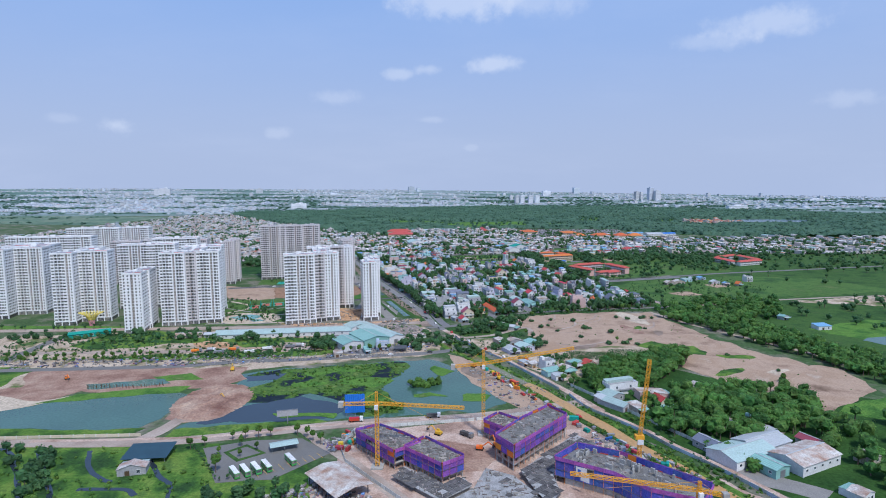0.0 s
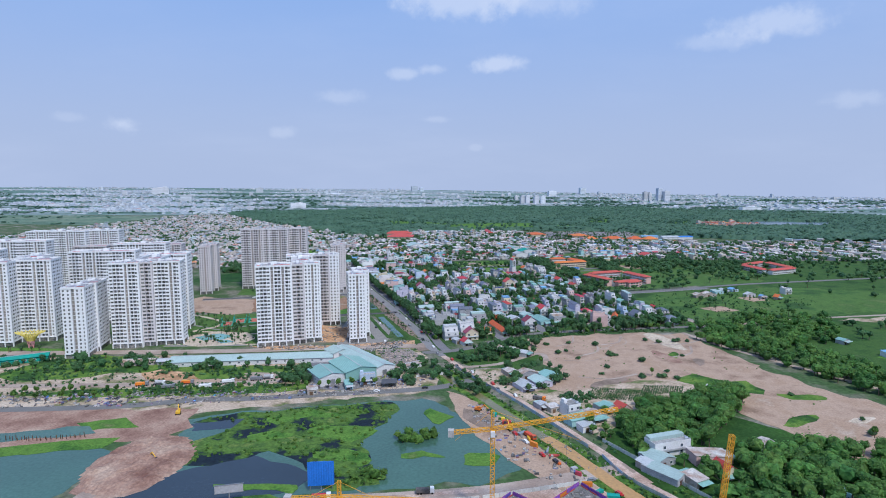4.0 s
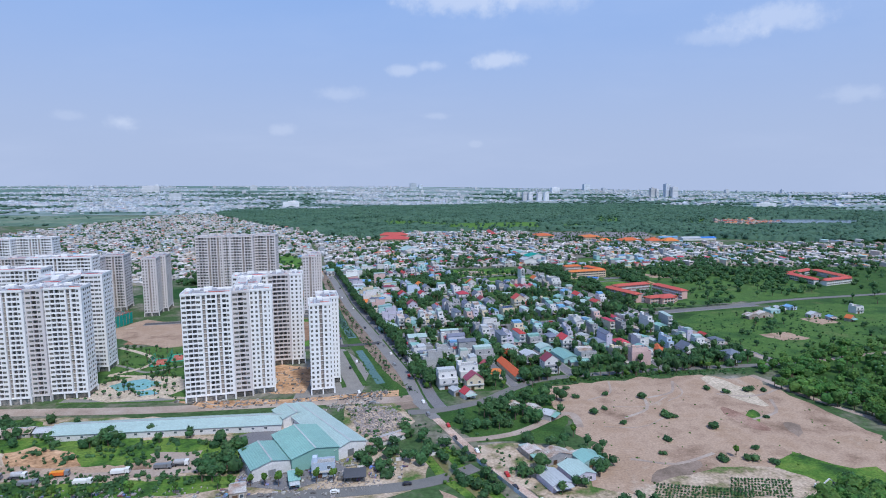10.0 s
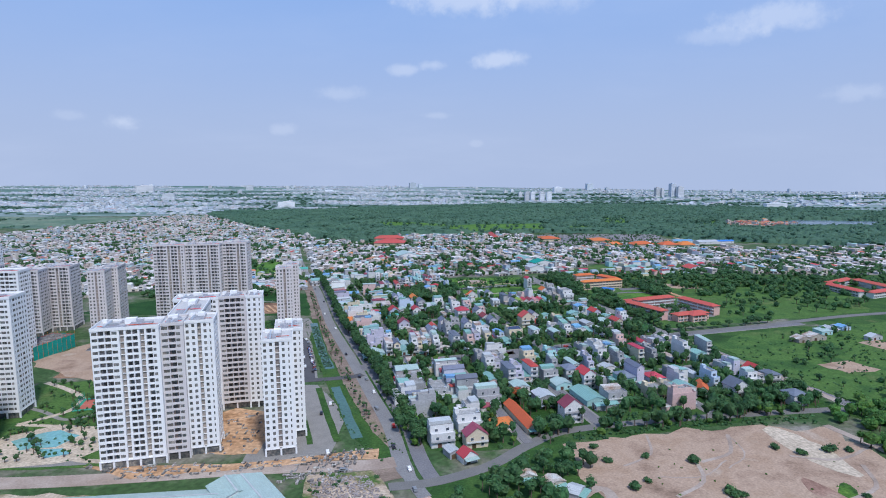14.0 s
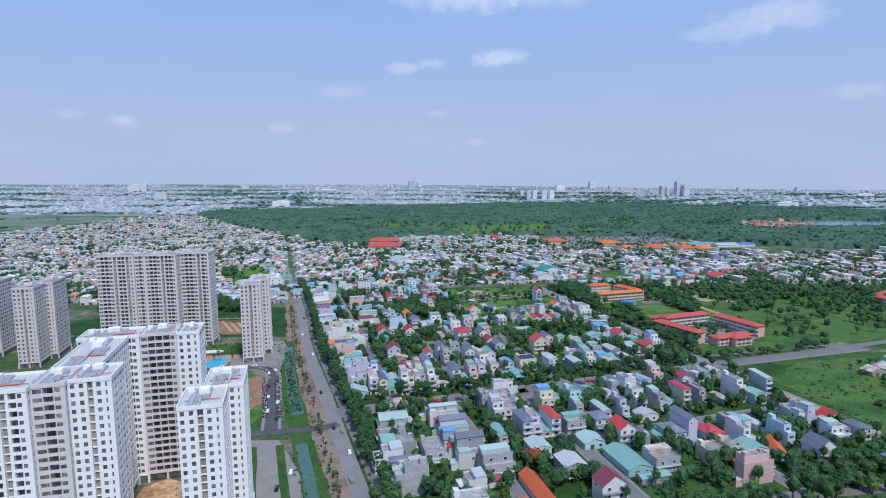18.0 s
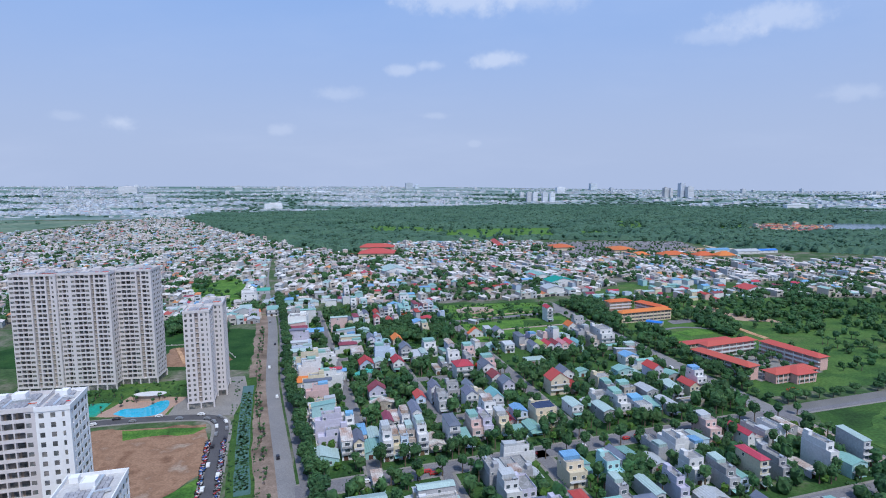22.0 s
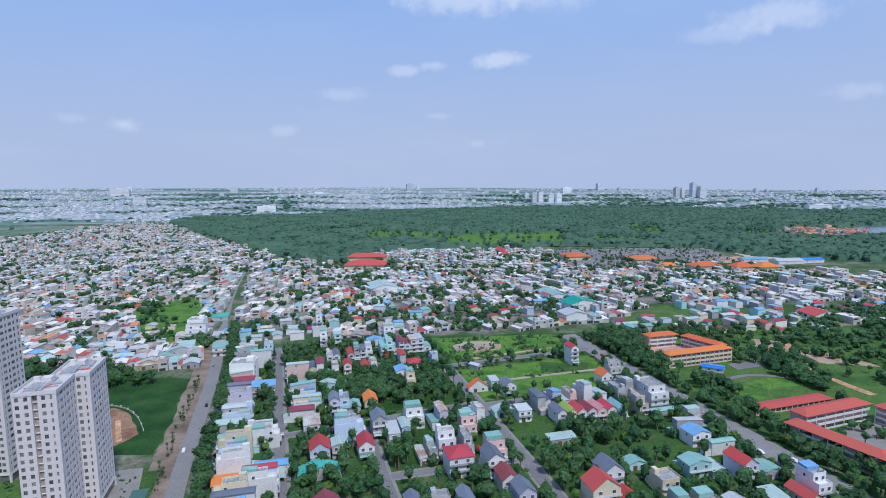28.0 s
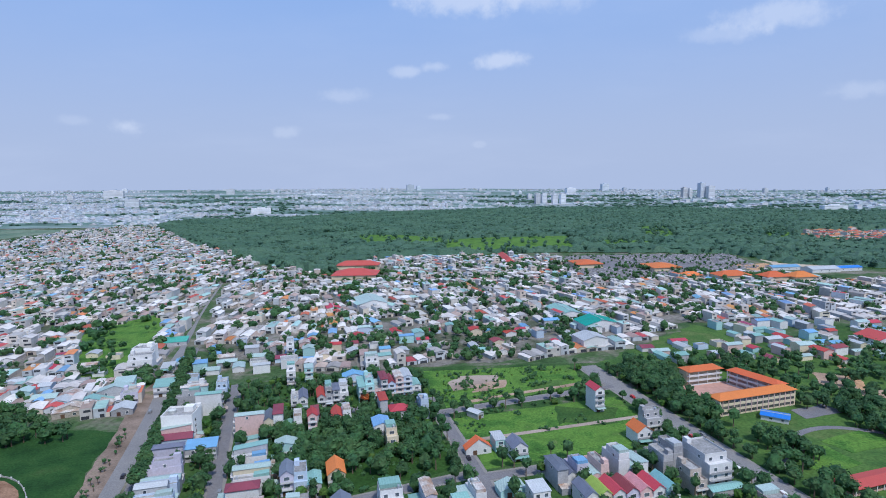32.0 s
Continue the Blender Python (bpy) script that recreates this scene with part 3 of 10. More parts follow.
def sheet(name, pts, z, m, label, amp=0.0, kind="structure", category=""):
    """A patch of ground as a thin slab whose top is at z."""
    p = ragged(pts, amp) if amp else pts
    SHEETS.append(name)
    z += 0.004 * (len(SHEETS) % 7)  # no two sheets lie in one plane
    a = sum(p[i][0] * p[(i + 1) % len(p)][1] - p[(i + 1) % len(p)][0] * p[i][1] for i in range(len(p)))
    return solid(name, Shape().prism(p if a > 0 else p[::-1], -0.5, z), m, label, category, "", kind)


def strip(pts, width):
    """The outline of a band along a line of points."""
    lft, rgt = [], []
    for i, p in enumerate(pts):
        a, b = pts[max(i - 1, 0)], pts[min(i + 1, len(pts) - 1)]
        d = Vector((b[0] - a[0], b[1] - a[1])).normalized()
        w = (width[i] if isinstance(width, (list, tuple)) else width) / 2
        lft.append((p[0] - d.y * w, p[1] + d.x * w))
        rgt.append((p[0] + d.y * w, p[1] - d.x * w))
    return rgt + lft[::-1]


def smooth(pts, n=6):
    """A rounder line through the points."""
    out = []
    for i in range(len(pts) - 1):
        p0, p1, p2, p3 = pts[max(i - 1, 0)], pts[i], pts[i + 1], pts[min(i + 2, len(pts) - 1)]
        for k in range(n):
            t = k / n
            out.append(tuple(0.5 * (2 * p1[j] + (p2[j] - p0[j]) * t + (2 * p0[j] - 5 * p1[j] + 4 * p2[j] - p3[j]) * t * t + (3 * p1[j] - p0[j] - 3 * p2[j] + p3[j]) * t ** 3) for j in (0, 1)))
    return out + [tuple(pts[-1])]


def inside(x, y, poly):
    hit = False
    for i in range(len(poly)):
        (a, b), (c, d) = poly[i], poly[i - 1]
        if (b > y) != (d > y) and x < (c - a) * (y - b) / (d - b) + a:
            hit = not hit
    return hit


def inside_many(P, poly):
    hit = np.zeros(len(P), bool)
    for i in range(len(poly)):
        (a, b), (c, d) = poly[i], poly[i - 1]
        if b == d:
            continue
        hit ^= ((b > P[:, 1]) != (d > P[:, 1])) & (P[:, 0] < (c - a) * (P[:, 1] - b) / (d - b) + a)
    return hit


def points_in(poly, n, rng, keep_off=()):
    """n random places inside an outline."""
    p = np.array(poly)
    lo, hi = p.min(0), p.max(0)
    out = np.zeros((0, 2))
    for _ in range(40):
        q = rng.uniform(lo, hi, (n * 2, 2))
        ok = inside_many(q, poly)
        for k in keep_off:
            ok &= ~inside_many(q, k)
        out = np.vstack([out, q[ok]])
        if len(out) >= n:
            break
    return out[:n]


def quick_mesh(name, V, F, mats, index=None):
    """A mesh from arrays of points and of faces; F: one array, or several with other numbers of corners."""
    me = bpy.data.meshes.new(name)
    V = np.asarray(V, np.float32)
    F = [np.asarray(f, np.int32) for f in (F if isinstance(F, list) else [F]) if len(f)]
    size = np.concatenate([np.full(len(f), f.shape[1], np.int32) for f in F])
    loops = np.concatenate([f.ravel() for f in F])
    me.vertices.add(len(V)); me.vertices.foreach_set("co", V.ravel())
    me.loops.add(len(loops)); me.loops.foreach_set("vertex_index", loops)
    me.polygons.add(len(size))
    me.polygons.foreach_set("loop_start", np.concatenate([[0], np.cumsum(size)[:-1]]).astype(np.int32))
    for m in mats if isinstance(mats, (list, tuple)) else [mats]:
        me.materials.append(m)
    if index is not None:
        me.polygons.foreach_set("material_index", np.asarray(index, np.int32))
    me.update(calc_edges=True)
    me.shade_flat()
    return me


def ball(level):
    """Unit directions and faces of a geodesic ball."""
    bm = bmesh.new()
    bmesh.ops.create_icosphere(bm, subdivisions=level, radius=1.0)
    bm.verts.index_update()
    out = np.array([v.co[:] for v in bm.verts]), np.array([[v.index for v in f.verts] for f in bm.faces])
    bm.free()
    return out


BALL = {1: ball(1), 2: ball(2)}


def leaves(C, R, k, size, rng, low=0.25, up=0.5, level=2, fill=0.84):
    """Crowns: C centres, R radii (n x 3). Each is a lumpy inner mass with k bent four-cornered leaf sprays standing out of it."""
    n = len(C)
    ph = rng.uniform(0, 6, (n, 2, 1, 1))

    def lump(d):
        return 1 + 0.26 * np.sin(d[:, :, :1] * 5 + ph[:, 0]) * np.cos(d[:, :, 1:2] * 4.3 + ph[:, 1]) + 0.10 * np.sin(d[:, :, 2:] * 7 + ph[:, 1] * 2)
    bd, bf = BALL[level]
    D = np.repeat(bd[None], n, 0)
    core = C[:, None] + D * R[:, None] * fill * (lump(D) + rng.uniform(-0.16, 0.12, (n, len(bd), 1)))
    T = (bf[None] + len(bd) * np.arange(n)[:, None, None]).reshape(-1, 3)
    core = core.reshape(-1, 3)
    if not k:
        return core, [T]
    d = rng.normal(size=(n, k, 3))
    d /= np.linalg.norm(d, axis=2, keepdims=True)
    d[:, :, 2] = np.where(d[:, :, 2] < -low, -d[:, :, 2], d[:, :, 2])
    p = (C[:, None] + d * R[:, None] * (lump(d) * .97 + rng.uniform(-0.14, 0.10, (n, k, 1)))).reshape(-1, 3)
    s = (np.asarray(size).reshape(-1, 1) * np.ones((n, k)) * rng.uniform(0.6, 1.35, (n, k))).reshape(-1, 1)
    nrm = d.reshape(-1, 3) + rng.normal(scale=0.36, size=(n * k, 3))
    nrm[:, 2] += up
    nrm /= np.linalg.norm(nrm, axis=1, keepdims=True)
    t = np.cross(nrm, rng.normal(size=(n * k, 3)))
    t /= np.linalg.norm(t, axis=1, keepdims=True)
    b = np.cross(nrm, t)
    V = np.stack([p - t * s, p - b * s * 0.8 + nrm * s * 0.25, p + t * s, p + b * s * 0.8 + nrm * s * 0.25], 1).reshape(-1, 3)
    return np.vstack([core, V]), [T, len(core) + np.arange(len(V)).reshape(-1, 4)]


def wood(name, xy, rng, m, label, rad=(2.2, 3.6), height=(5, 9), k=70, leaf_size=0.9, z=0.0, trunks=True, flat=1.0, up=0.5):
    """Many trees or bushes as one object: leafy crowns on stems."""
    n = len(xy)
    level = 2 if k > 40 else 1
    k, leaf_size = (round(min(k, 110) * .55), leaf_size * .62) if k > 40 else (round(k * .4), leaf_size * .7)
    r = rng.uniform(rad[0], rad[1], n) * np.where(rng.random(n) < .25, rng.uniform(.6, .85, n), 1)
    h = rng.uniform(*height, n)
    C = np.column_stack([xy, z + h - r * flat * 0.55])
    R = np.column_stack([r * rng.uniform(.88, 1.12, n), r, r * flat * rng.uniform(0.75, 1.1, n)])
    V, F = leaves(C, R, k, leaf_size, rng, up=up, level=level)
    idx = np.zeros(sum(len(f) for f in F), int)
    if trunks:
        tv, tf = [], []
        for i in range(n):
            x, y = xy[i]
            w, o = 0.10 + 0.02 * h[i], len(V) + len(tv)
            t = C[i, 2]
            tv += [(x - w, y - w, z), (x + w, y - w, z), (x + w, y + w, z), (x - w, y + w, z), (x - w * .5, y - w * .5, t), (x + w * .5, y - w * .5, t), (x + w * .5, y + w * .5, t), (x - w * .5, y + w * .5, t)]
            tf += [(o, o + 1, o + 5, o + 4), (o + 1, o + 2, o + 6, o + 5), (o + 2, o + 3, o + 7, o + 6), (o + 3, o, o + 4, o + 7)]
        V, F = np.vstack([V, tv]), F + [np.array(tf)]
        idx = np.concatenate([idx, np.ones(len(tf), int)])
    ob = new(name, quick_mesh(name, V, F, [m, bark], idx))
    return tagged(ob, label, "trees" if trunks else "bushes", "", "stuff")


# ---- land ----
rng = np.random.default_rng(7)
sheet("ground", [(-30000, -3000), (30000, -3000), (30000, 32000), (-30000, 32000)], 0.0, townland, "open land with mixed grass, earth and yards")

AVENUE = smooth([(132, 230), (120, 262), (111, 290), (100, 322), (84, 356), (71, 384), (58, 410), (44, 437), (31, 461), (17, 484), (3, 508), (-13, 539), (-30, 574), (-44, 623), (-64, 676), (-89, 742), (-131, 850), (-151, 908), (-192, 1031), (-236, 1148), (-297, 1325), (-354, 1507), (-420, 1720)])
POND_W = [(-345, 322), (-271, 315), (-189, 318), (-183, 340), (-181, 357), (-184, 373), (-204, 381), (-257, 371), (-276, 351), (-296, 346), (-345, 352)]
WETLAND = [(-166, 418), (-138, 427), (-90, 440), (-27, 456), (-10, 443), (4, 415), (14, 398), (31, 367), (10, 349), (-62, 336), (-120, 326), (-168, 316), (-158, 340), (-152, 360), (-156, 383)]
BARE = [(54, 603), (110, 622), (160, 628), (203, 628), (210, 590), (222, 530), (247, 476), (269, 449), (288, 436), (280, 393), (267, 378), (222, 353), (212, 357), (191, 402), (163, 446), (166, 470), (150, 492), (124, 491), (90, 476), (45, 452), (50, 470), (68, 489), (66, 515), (63, 540), (58, 568)]
sheet("meadow", [(60, 660), (210, 660), (240, 640), (700, 720), (900, 1150), (330, 1250), (260, 1120), (280, 1010), (380, 1000), (330, 860), (200, 840), (200, 780)], 0.03, grass, "overgrown meadow with tracks of bare earth", 4)
sheet("meadow", [(225, 650), (280, 560), (300, 430), (700, 380), (900, 700), (420, 700)], 0.03, grass, "dark green rough pasture", 4)
sheet("meadow", [(-420, 330), (-280, 390), (-165, 425), (-20, 470), (-20, 500), (-110, 545), (-240, 545), (-430, 520)], 0.03, scrub, "rough ground with weeds and bare earth", 3)
sheet("meadow", [(-420, 180), (-100, 180), (-60, 240), (-90, 300), (-150, 300), (-420, 300)], 0.03, wet_grass, "wet meadow with reeds", 2)
for q, w in (([(-199, 290), (-192, 276), (-178, 262), (-168, 258)], [4, 5, 7, 3]), ([(-250, 292), (-235, 280), (-215, 258), (-196, 236)], [3, 4, 4, 3]), ([(-161, 279), (-150, 266), (-139, 256), (-134, 244)], [3, 6, 8, 5]), ([(-226, 287), (-206, 264), (-186, 240)], [3, 3, 3]), ([(-180, 250), (-160, 252), (-150, 246)], [3, 4, 3])):
    sheet("ditch_water", strip(smooth(q), 2.6), 0.10, water_dark, "dark water standing in the wet meadow", 0.9)
# the trees' shade is put into this sheet's darker grass colour
sheet("meadow", [(150, 246), (97, 311), (65, 364), (75, 390), (90, 440), (150, 440), (200, 400), (260, 380), (330, 330), (330, 180), (170, 180)], 0.03, grass_dark, "dark grass under trees, shade put into its colour", 3)
sheet("bare_field", BARE, 0.08, dirt, "wide bare field of pale pinkish earth with tyre tracks", 5)
sheet("grass_patch", [(146, 494), (167, 513), (200, 493), (196, 470), (161, 476)], 0.12, wet_grass, "fresh green grass on the bare field", 6)
sheet("village_ground", [(76, 441), (105, 450), (142, 455), (172, 474), (150, 496), (124, 495), (90, 480), (76, 470)], 0.21, scrub, "trodden sandy ground with nursery beds", 3)
sheet("grass_patch", [(-24, 560), (0, 574), (33, 600), (58, 607), (62, 560), (50, 520), (5, 520)], 0.06, grass, "weedy grass beside the bare field", 2)
sheet("water", POND_W, 0.06, water_green, "still green water of a borrow pit", 3)
sheet("wetland", WETLAND, 0.05, water_green, "shallow greenish pond water", 3)
sheet("water", [(-163, 412), (-140, 425), (-131, 420), (-132, 405), (-154, 400)], 0.09, water_dark, "dark open water in the marsh", 3)
sheet("water", [(-160, 325), (-90, 332), (-75, 352), (-110, 372), (-135, 360), (-150, 345)], 0.09, water_dark, "dark open water in the marsh", 4)
MARSH = [(-160, 416), (-138, 425), (-126, 428), (-90, 438), (-48, 448), (-40, 430), (-54, 404), (-54, 386), (-44, 362), (-38, 346), (-62, 338), (-74, 352), (-100, 376), (-130, 362), (-150, 362), (-152, 384), (-132, 404), (-132, 414)]
sheet("marsh_grass", MARSH, 0.12, marsh, "green marsh grass growing over dark water", 4)
for i, (cx, cy, rx, ry, a) in enumerate([(-95, 424, 22, 6, .2), (-72, 402, 20, 8, 0), (-64, 372, 18, 7, -.2), (-112, 394, 14, 6, .3), (-22, 374, 12, 4, .2), (-18, 425, 5, 14, .3), (8, 372, 11, 9, .6), (-98, 340, 18, 4, .15)]):
    sheet("marsh_grass", [(cx + rx * math.cos(t) * math.cos(a) - ry * math.sin(t) * math.sin(a), cy + rx * math.cos(t) * math.sin(a) + ry * math.sin(t) * math.cos(a)) for t in np.linspace(0, 6.28, 12)[:-1]], 0.155 + 0.011 * i, grass_bright, "bright green floating marsh grass", 5)
sheet("causeway", [(-345, 424), (-319, 428), (-200, 430), (-168, 432), (-160, 407), (-172, 388), (-204, 386), (-221, 382), (-261, 376), (-277, 358), (-299, 352), (-345, 358)], 0.13, dirt_red, "reddish excavated earth bank", 3)
sheet("causeway", [(-182, 332), (-178, 362), (-182, 386), (-168, 396), (-157, 384), (-144, 354), (-145, 337), (-153, 330), (-168, 326)], 0.16, dirt_red, "reddish earth mound between the ponds", 2)
sheet("causeway", strip(smooth([(-180, 298), (-176, 312), (-170, 336)]), 9), 0.165, dirt_road, "pale earth track onto the mound", 1)
sheet("grass_patch", [(-345, 302), (-263, 306), (-190, 309), (-186, 318), (-250, 315), (-345, 324)], 0.15, wet_grass, "reedy strip along the pond shore", 2)
sheet("grass_patch", [(-168, 318), (-150, 322), (-90, 334), (-80, 330), (-140, 312), (-168, 306)], 0.15, wet_grass, "reedy strip along the marsh shore", 2)
sheet("grass_patch", [(-345, 484), (-338, 526), (-300, 540), (-250, 540), (-232, 522), (-180, 520), (-118, 512), (-112, 488), (-150, 500), (-190, 484), (-228, 500), (-262, 497), (-300, 480)], 0.145, wet_grass, "lush green grass before the long shed", 4)
sheet("grass_patch", [(-300, 449), (-262, 464), (-200, 468), (-150, 474), (-112, 482), (-108, 470), (-158, 457), (-220, 450)], 0.15, wet_grass, "green strip under the young trees", 3)
sheet("grass_patch", [(-372, 428), (-328, 428), (-330, 410), (-326, 384), (-372, 386)], 0.18, wet_grass, "green weeds beside the earth bank", 2)
sheet("road", strip(smooth([(-369, 430), (-371, 454), (-374, 492), (-374, 530), (-376, 552)]), 9), 0.175, asphalt, "grey side road towards the towers")
# roads
sheet("avenue_verge", strip([(p[0] - 7.5, p[1] - 2.6) for p in AVENUE if 566 < p[1] < 1120], 15), 0.10, dirt_dark, "earthen verge beside the avenue", 1.0)
sheet("footway", strip([(p[0] + 9.4, p[1] + 2.6) for p in AVENUE if 560 < p[1] < 1200], 8), 0.15, street_grey, "grey paved verge under the street trees")
sheet("road", strip([p for p in AVENUE if 350 < p[1] < 552], 5.0), 0.165, site_dirt, "narrow brown street along the fence")
LANE_S = smooth([(74, 378), (81, 356), (94, 337), (106, 319), (114, 303), (126, 284), (139, 260), (150, 236)])
sheet("road", strip(LANE_S, 4.6), 0.255, site_dirt, "narrow brown earth lane beside the ditch", 0.4)
sheet("road", strip([p for p in AVENUE if p[1] > 545], [6.5 if p[1] < 570 else 8.5 if p[1] < 1150 else 5.0 if p[1] < 1250 else 2.6 for p in AVENUE if p[1] > 545]), 0.17, avenue_grey, "long straight dusty grey avenue")
CANAL = [(-38, 585), (-57, 613), (-77, 658), (-99, 714), (-123, 777), (-148, 850), (-157, 878)]
sheet("grass_bank", strip([(x - 1, y) for x, y in CANAL], 11.5), 0.14, grass, "grassy canal bank", 0.8)
sheet("canal", strip([(-60, 608), (-77, 652), (-90, 686)], 6.0), 0.19, water_green, "narrow green canal with lily pads", 0.4)
sheet("canal", strip([(-103, 724), (-123, 777), (-148, 850), (-152, 862)], 7.0), 0.19, water_green, "narrow green canal with lily pads", 0.4)
sheet("road", strip([(-150, 690), (-121, 697), (-98, 702), (-82, 707), (-76, 712)], 7), 0.22, asphalt_dark, "short dark asphalt link road over the canal")
sheet("road", strip(smooth([(-420, 410), (-355, 420), (-229, 433), (-178, 447), (-140, 451), (-89, 461), (-36, 471), (-12, 480), (4, 492)]), 8), 0.17, asphalt, "two-lane asphalt road along the marsh")
sheet("road", strip(smooth([(-480, 537), (-305, 550), (-196, 558), (-102, 573), (-52, 578), (-36, 582)]), 11), 0.16, dirt_road, "dusty sand-coloured construction road")
sheet("road", strip(smooth([(-420, 462), (-240, 473), (-183, 477), (-114, 490)]), 8), 0.16, dirt_road, "pale earth track with parked lorries", 0.8)
sheet("earth_patch", [(-242, 499), (-233, 507), (-200, 499), (-192, 486), (-227, 484)], 0.185, dirt_orange, "sandy bare earth between the weeds", 3)
sheet("earth_patch", [(-166, 501), (-140, 508), (-134, 488), (-156, 486)], 0.185, dirt_road, "sandy bare earth between the weeds", 3)
sheet("yard", [(-240, 466), (-190, 478), (-120, 486), (-116, 500), (-150, 510), (-230, 492)], 0.12, dirt, "bare trampled earth", 3)
sheet("road", strip(smooth([(-36, 558), (-16, 563), (4, 574), (16, 584), (33, 603), (59, 622), (131, 640), (207, 653), (232, 656)]), 7), 0.18, asphalt, "curving grey street at the edge of the houses")
sheet("road", strip(smooth([(-400, 284), (-330, 290), (-255, 297), (-193, 299), (-148, 305), (-86, 323), (-60, 329), (10, 341), (60, 358), (82, 366)]), 10), 0.18, dirt_road, "wide dusty haul road")
sheet("road", strip(smooth([(231, 657), (277, 669), (340, 690), (480, 720), (640, 740)]), 5), 0.18, dirt_road, "pale earth track")
sheet("road", strip(smooth([(203, 632), (222, 585), (245, 545), (285, 480), (330, 420)]), 5), 0.18, dirt_road, "pale earth track")
sheet("track", strip(smooth([(-12, 520), (25, 530), (60, 560), (64, 540)]), 5), 0.15, dirt_road, "pale earth track", 0.6)
DITCH = smooth([(-18, 510), (-7, 486), (5, 469), (17, 446), (29, 424), (41, 404), (52, 386), (69, 352), (78, 336), (87, 317), (96, 297), (108, 277), (117, 258), (130, 236)], 3)
sheet("village_ground", [(6, 500), (28, 470), (49, 436), (77, 398), (92, 424), (111, 442), (126, 462), (80, 468), (58, 476), (64, 500), (50, 518), (5, 516)], 0.24, scrub, "trodden sandy ground between the village houses", 2)
sheet("spoil_bank", [(-13, 470), (8, 450), (20, 428), (36, 398), (62, 346), (50, 336), (30, 362), (6, 400), (-4, 432)], 0.14, dirt, "pale trampled earth beside the ditch", 2)
sheet("spoil_bank", [(0, 440), (14, 428), (20, 412), (8, 410), (0, 424)], 0.19, dirt_dark, "freshly dug dark earth", 1.5)
sheet("ditch_bank", strip(DITCH, 17), 0.12, wet_grass, "weedy ditch bank", 1)
sheet("ditch", strip([p for p in DITCH if p[1] < 402], 7.5), 0.245, water_mat("water_mud", (0.40, 0.23, 0.08), 0.35), "muddy orange drainage ditch", 0.5)
sheet("ditch", strip([p for p in DITCH if p[1] > 396], 6.5), 0.247, water_mat("water_silt", (0.16, 0.15, 0.07), 0.2), "silty green drainage ditch", 0.5)

sheet("garden_land", [G(-2, -30), G(60, -46), G(278, -48), G(288, 130), G(290, 450), G(150, 480), G(-8, 480)], 0.07, yard_green, "garden land between the houses", 1)
sheet("green_belt", [(100, 1140), (130, 1060), (130, 1000), (150, 940), (140, 900), (180, 850), (240, 860), (420, 920), (460, 1010), (330, 1180), (210, 1250)], 0.055, pasture, "overgrown green belt round the schools", 5)
# streets of the housing grid
STREETS = []


def street(u0, v0, u1, v1, w=7.0, m=None):
    poly = strip([G(u0, v0), G(u1, v1)], w)
    STREETS.append(strip([G(u0, v0), G(u1, v1)], w + 2.5))
    STREETS[-1] = [tuple(p) for p in STREETS[-1]]
    sheet("street", poly, 0.20 + 0.006 * len(STREETS), m or street_grey, "narrow grey concrete street")
    sheet("footway", strip([G(u0, v0), G(u1, v1)], w + 3.2), 0.12 + 0.003 * len(STREETS), paving, "paved footway beside the street")


street(-4, 110, 262, 124, 11)
street(33, 112, 22, 480, 6)
street(117, -32, 117, 118, 7)
street(271, 126, 273, 446, 13, avenue_grey)
street(262, 124, 420, 128, 8)
street(275, 122, 280, -44, 7)
street(148, 122, 147, 395, 6.5)
street(148, 311, 262, 311, 6)
street(148, 392, 270, 402, 5)
street(80, 240, 148, 240, 5)
street(79, 166, 75, 300, 5)
street(30, 300, 148, 316, 5)
street(68, -40, 66, 112, 5)
street(80, 170, 146, 173, 5)
street(117, 40, 274, 46, 6)
street(190, 45, 190, -35, 5)
street(30, 408, 150, 414, 5)
sheet("road", strip(smooth([G(280, 128), (229, 842), (294, 865), (373, 896), (450, 918), (700, 985)]), 8), 0.30, asphalt, "asphalt road leaving town between fields")

# greens inside the housing area
for q, m_, lb in [
    ([(152, 318), (256, 318), (262, 385), (152, 380)], grass_bright, "vacant lot overgrown with bright grass"),
    ([(154, 398), (255, 408), (262, 452), (150, 470)], grass_bright, "vacant lot with shrubs and earth heaps"),
    ([(152, 244), (200, 244), (200, 300), (152, 296)], grass, "grassy vacant plot"),
    ([(205, 214), (250, 214), (250, 240), (205, 240)], grass, "grassy vacant plot"),
    ([(155, 150), (186, 152), (186, 196), (155, 196)], grass, "grassy vacant plot"),
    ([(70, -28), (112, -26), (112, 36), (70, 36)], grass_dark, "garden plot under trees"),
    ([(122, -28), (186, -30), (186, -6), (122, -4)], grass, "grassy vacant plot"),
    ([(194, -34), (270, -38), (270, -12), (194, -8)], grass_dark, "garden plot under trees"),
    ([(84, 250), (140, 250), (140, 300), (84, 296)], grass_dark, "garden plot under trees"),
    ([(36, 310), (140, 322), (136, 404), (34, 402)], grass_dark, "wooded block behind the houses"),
]:
    sheet("lawn", [G(*p) for p in q], 0.11, m_, lb, 1.5)

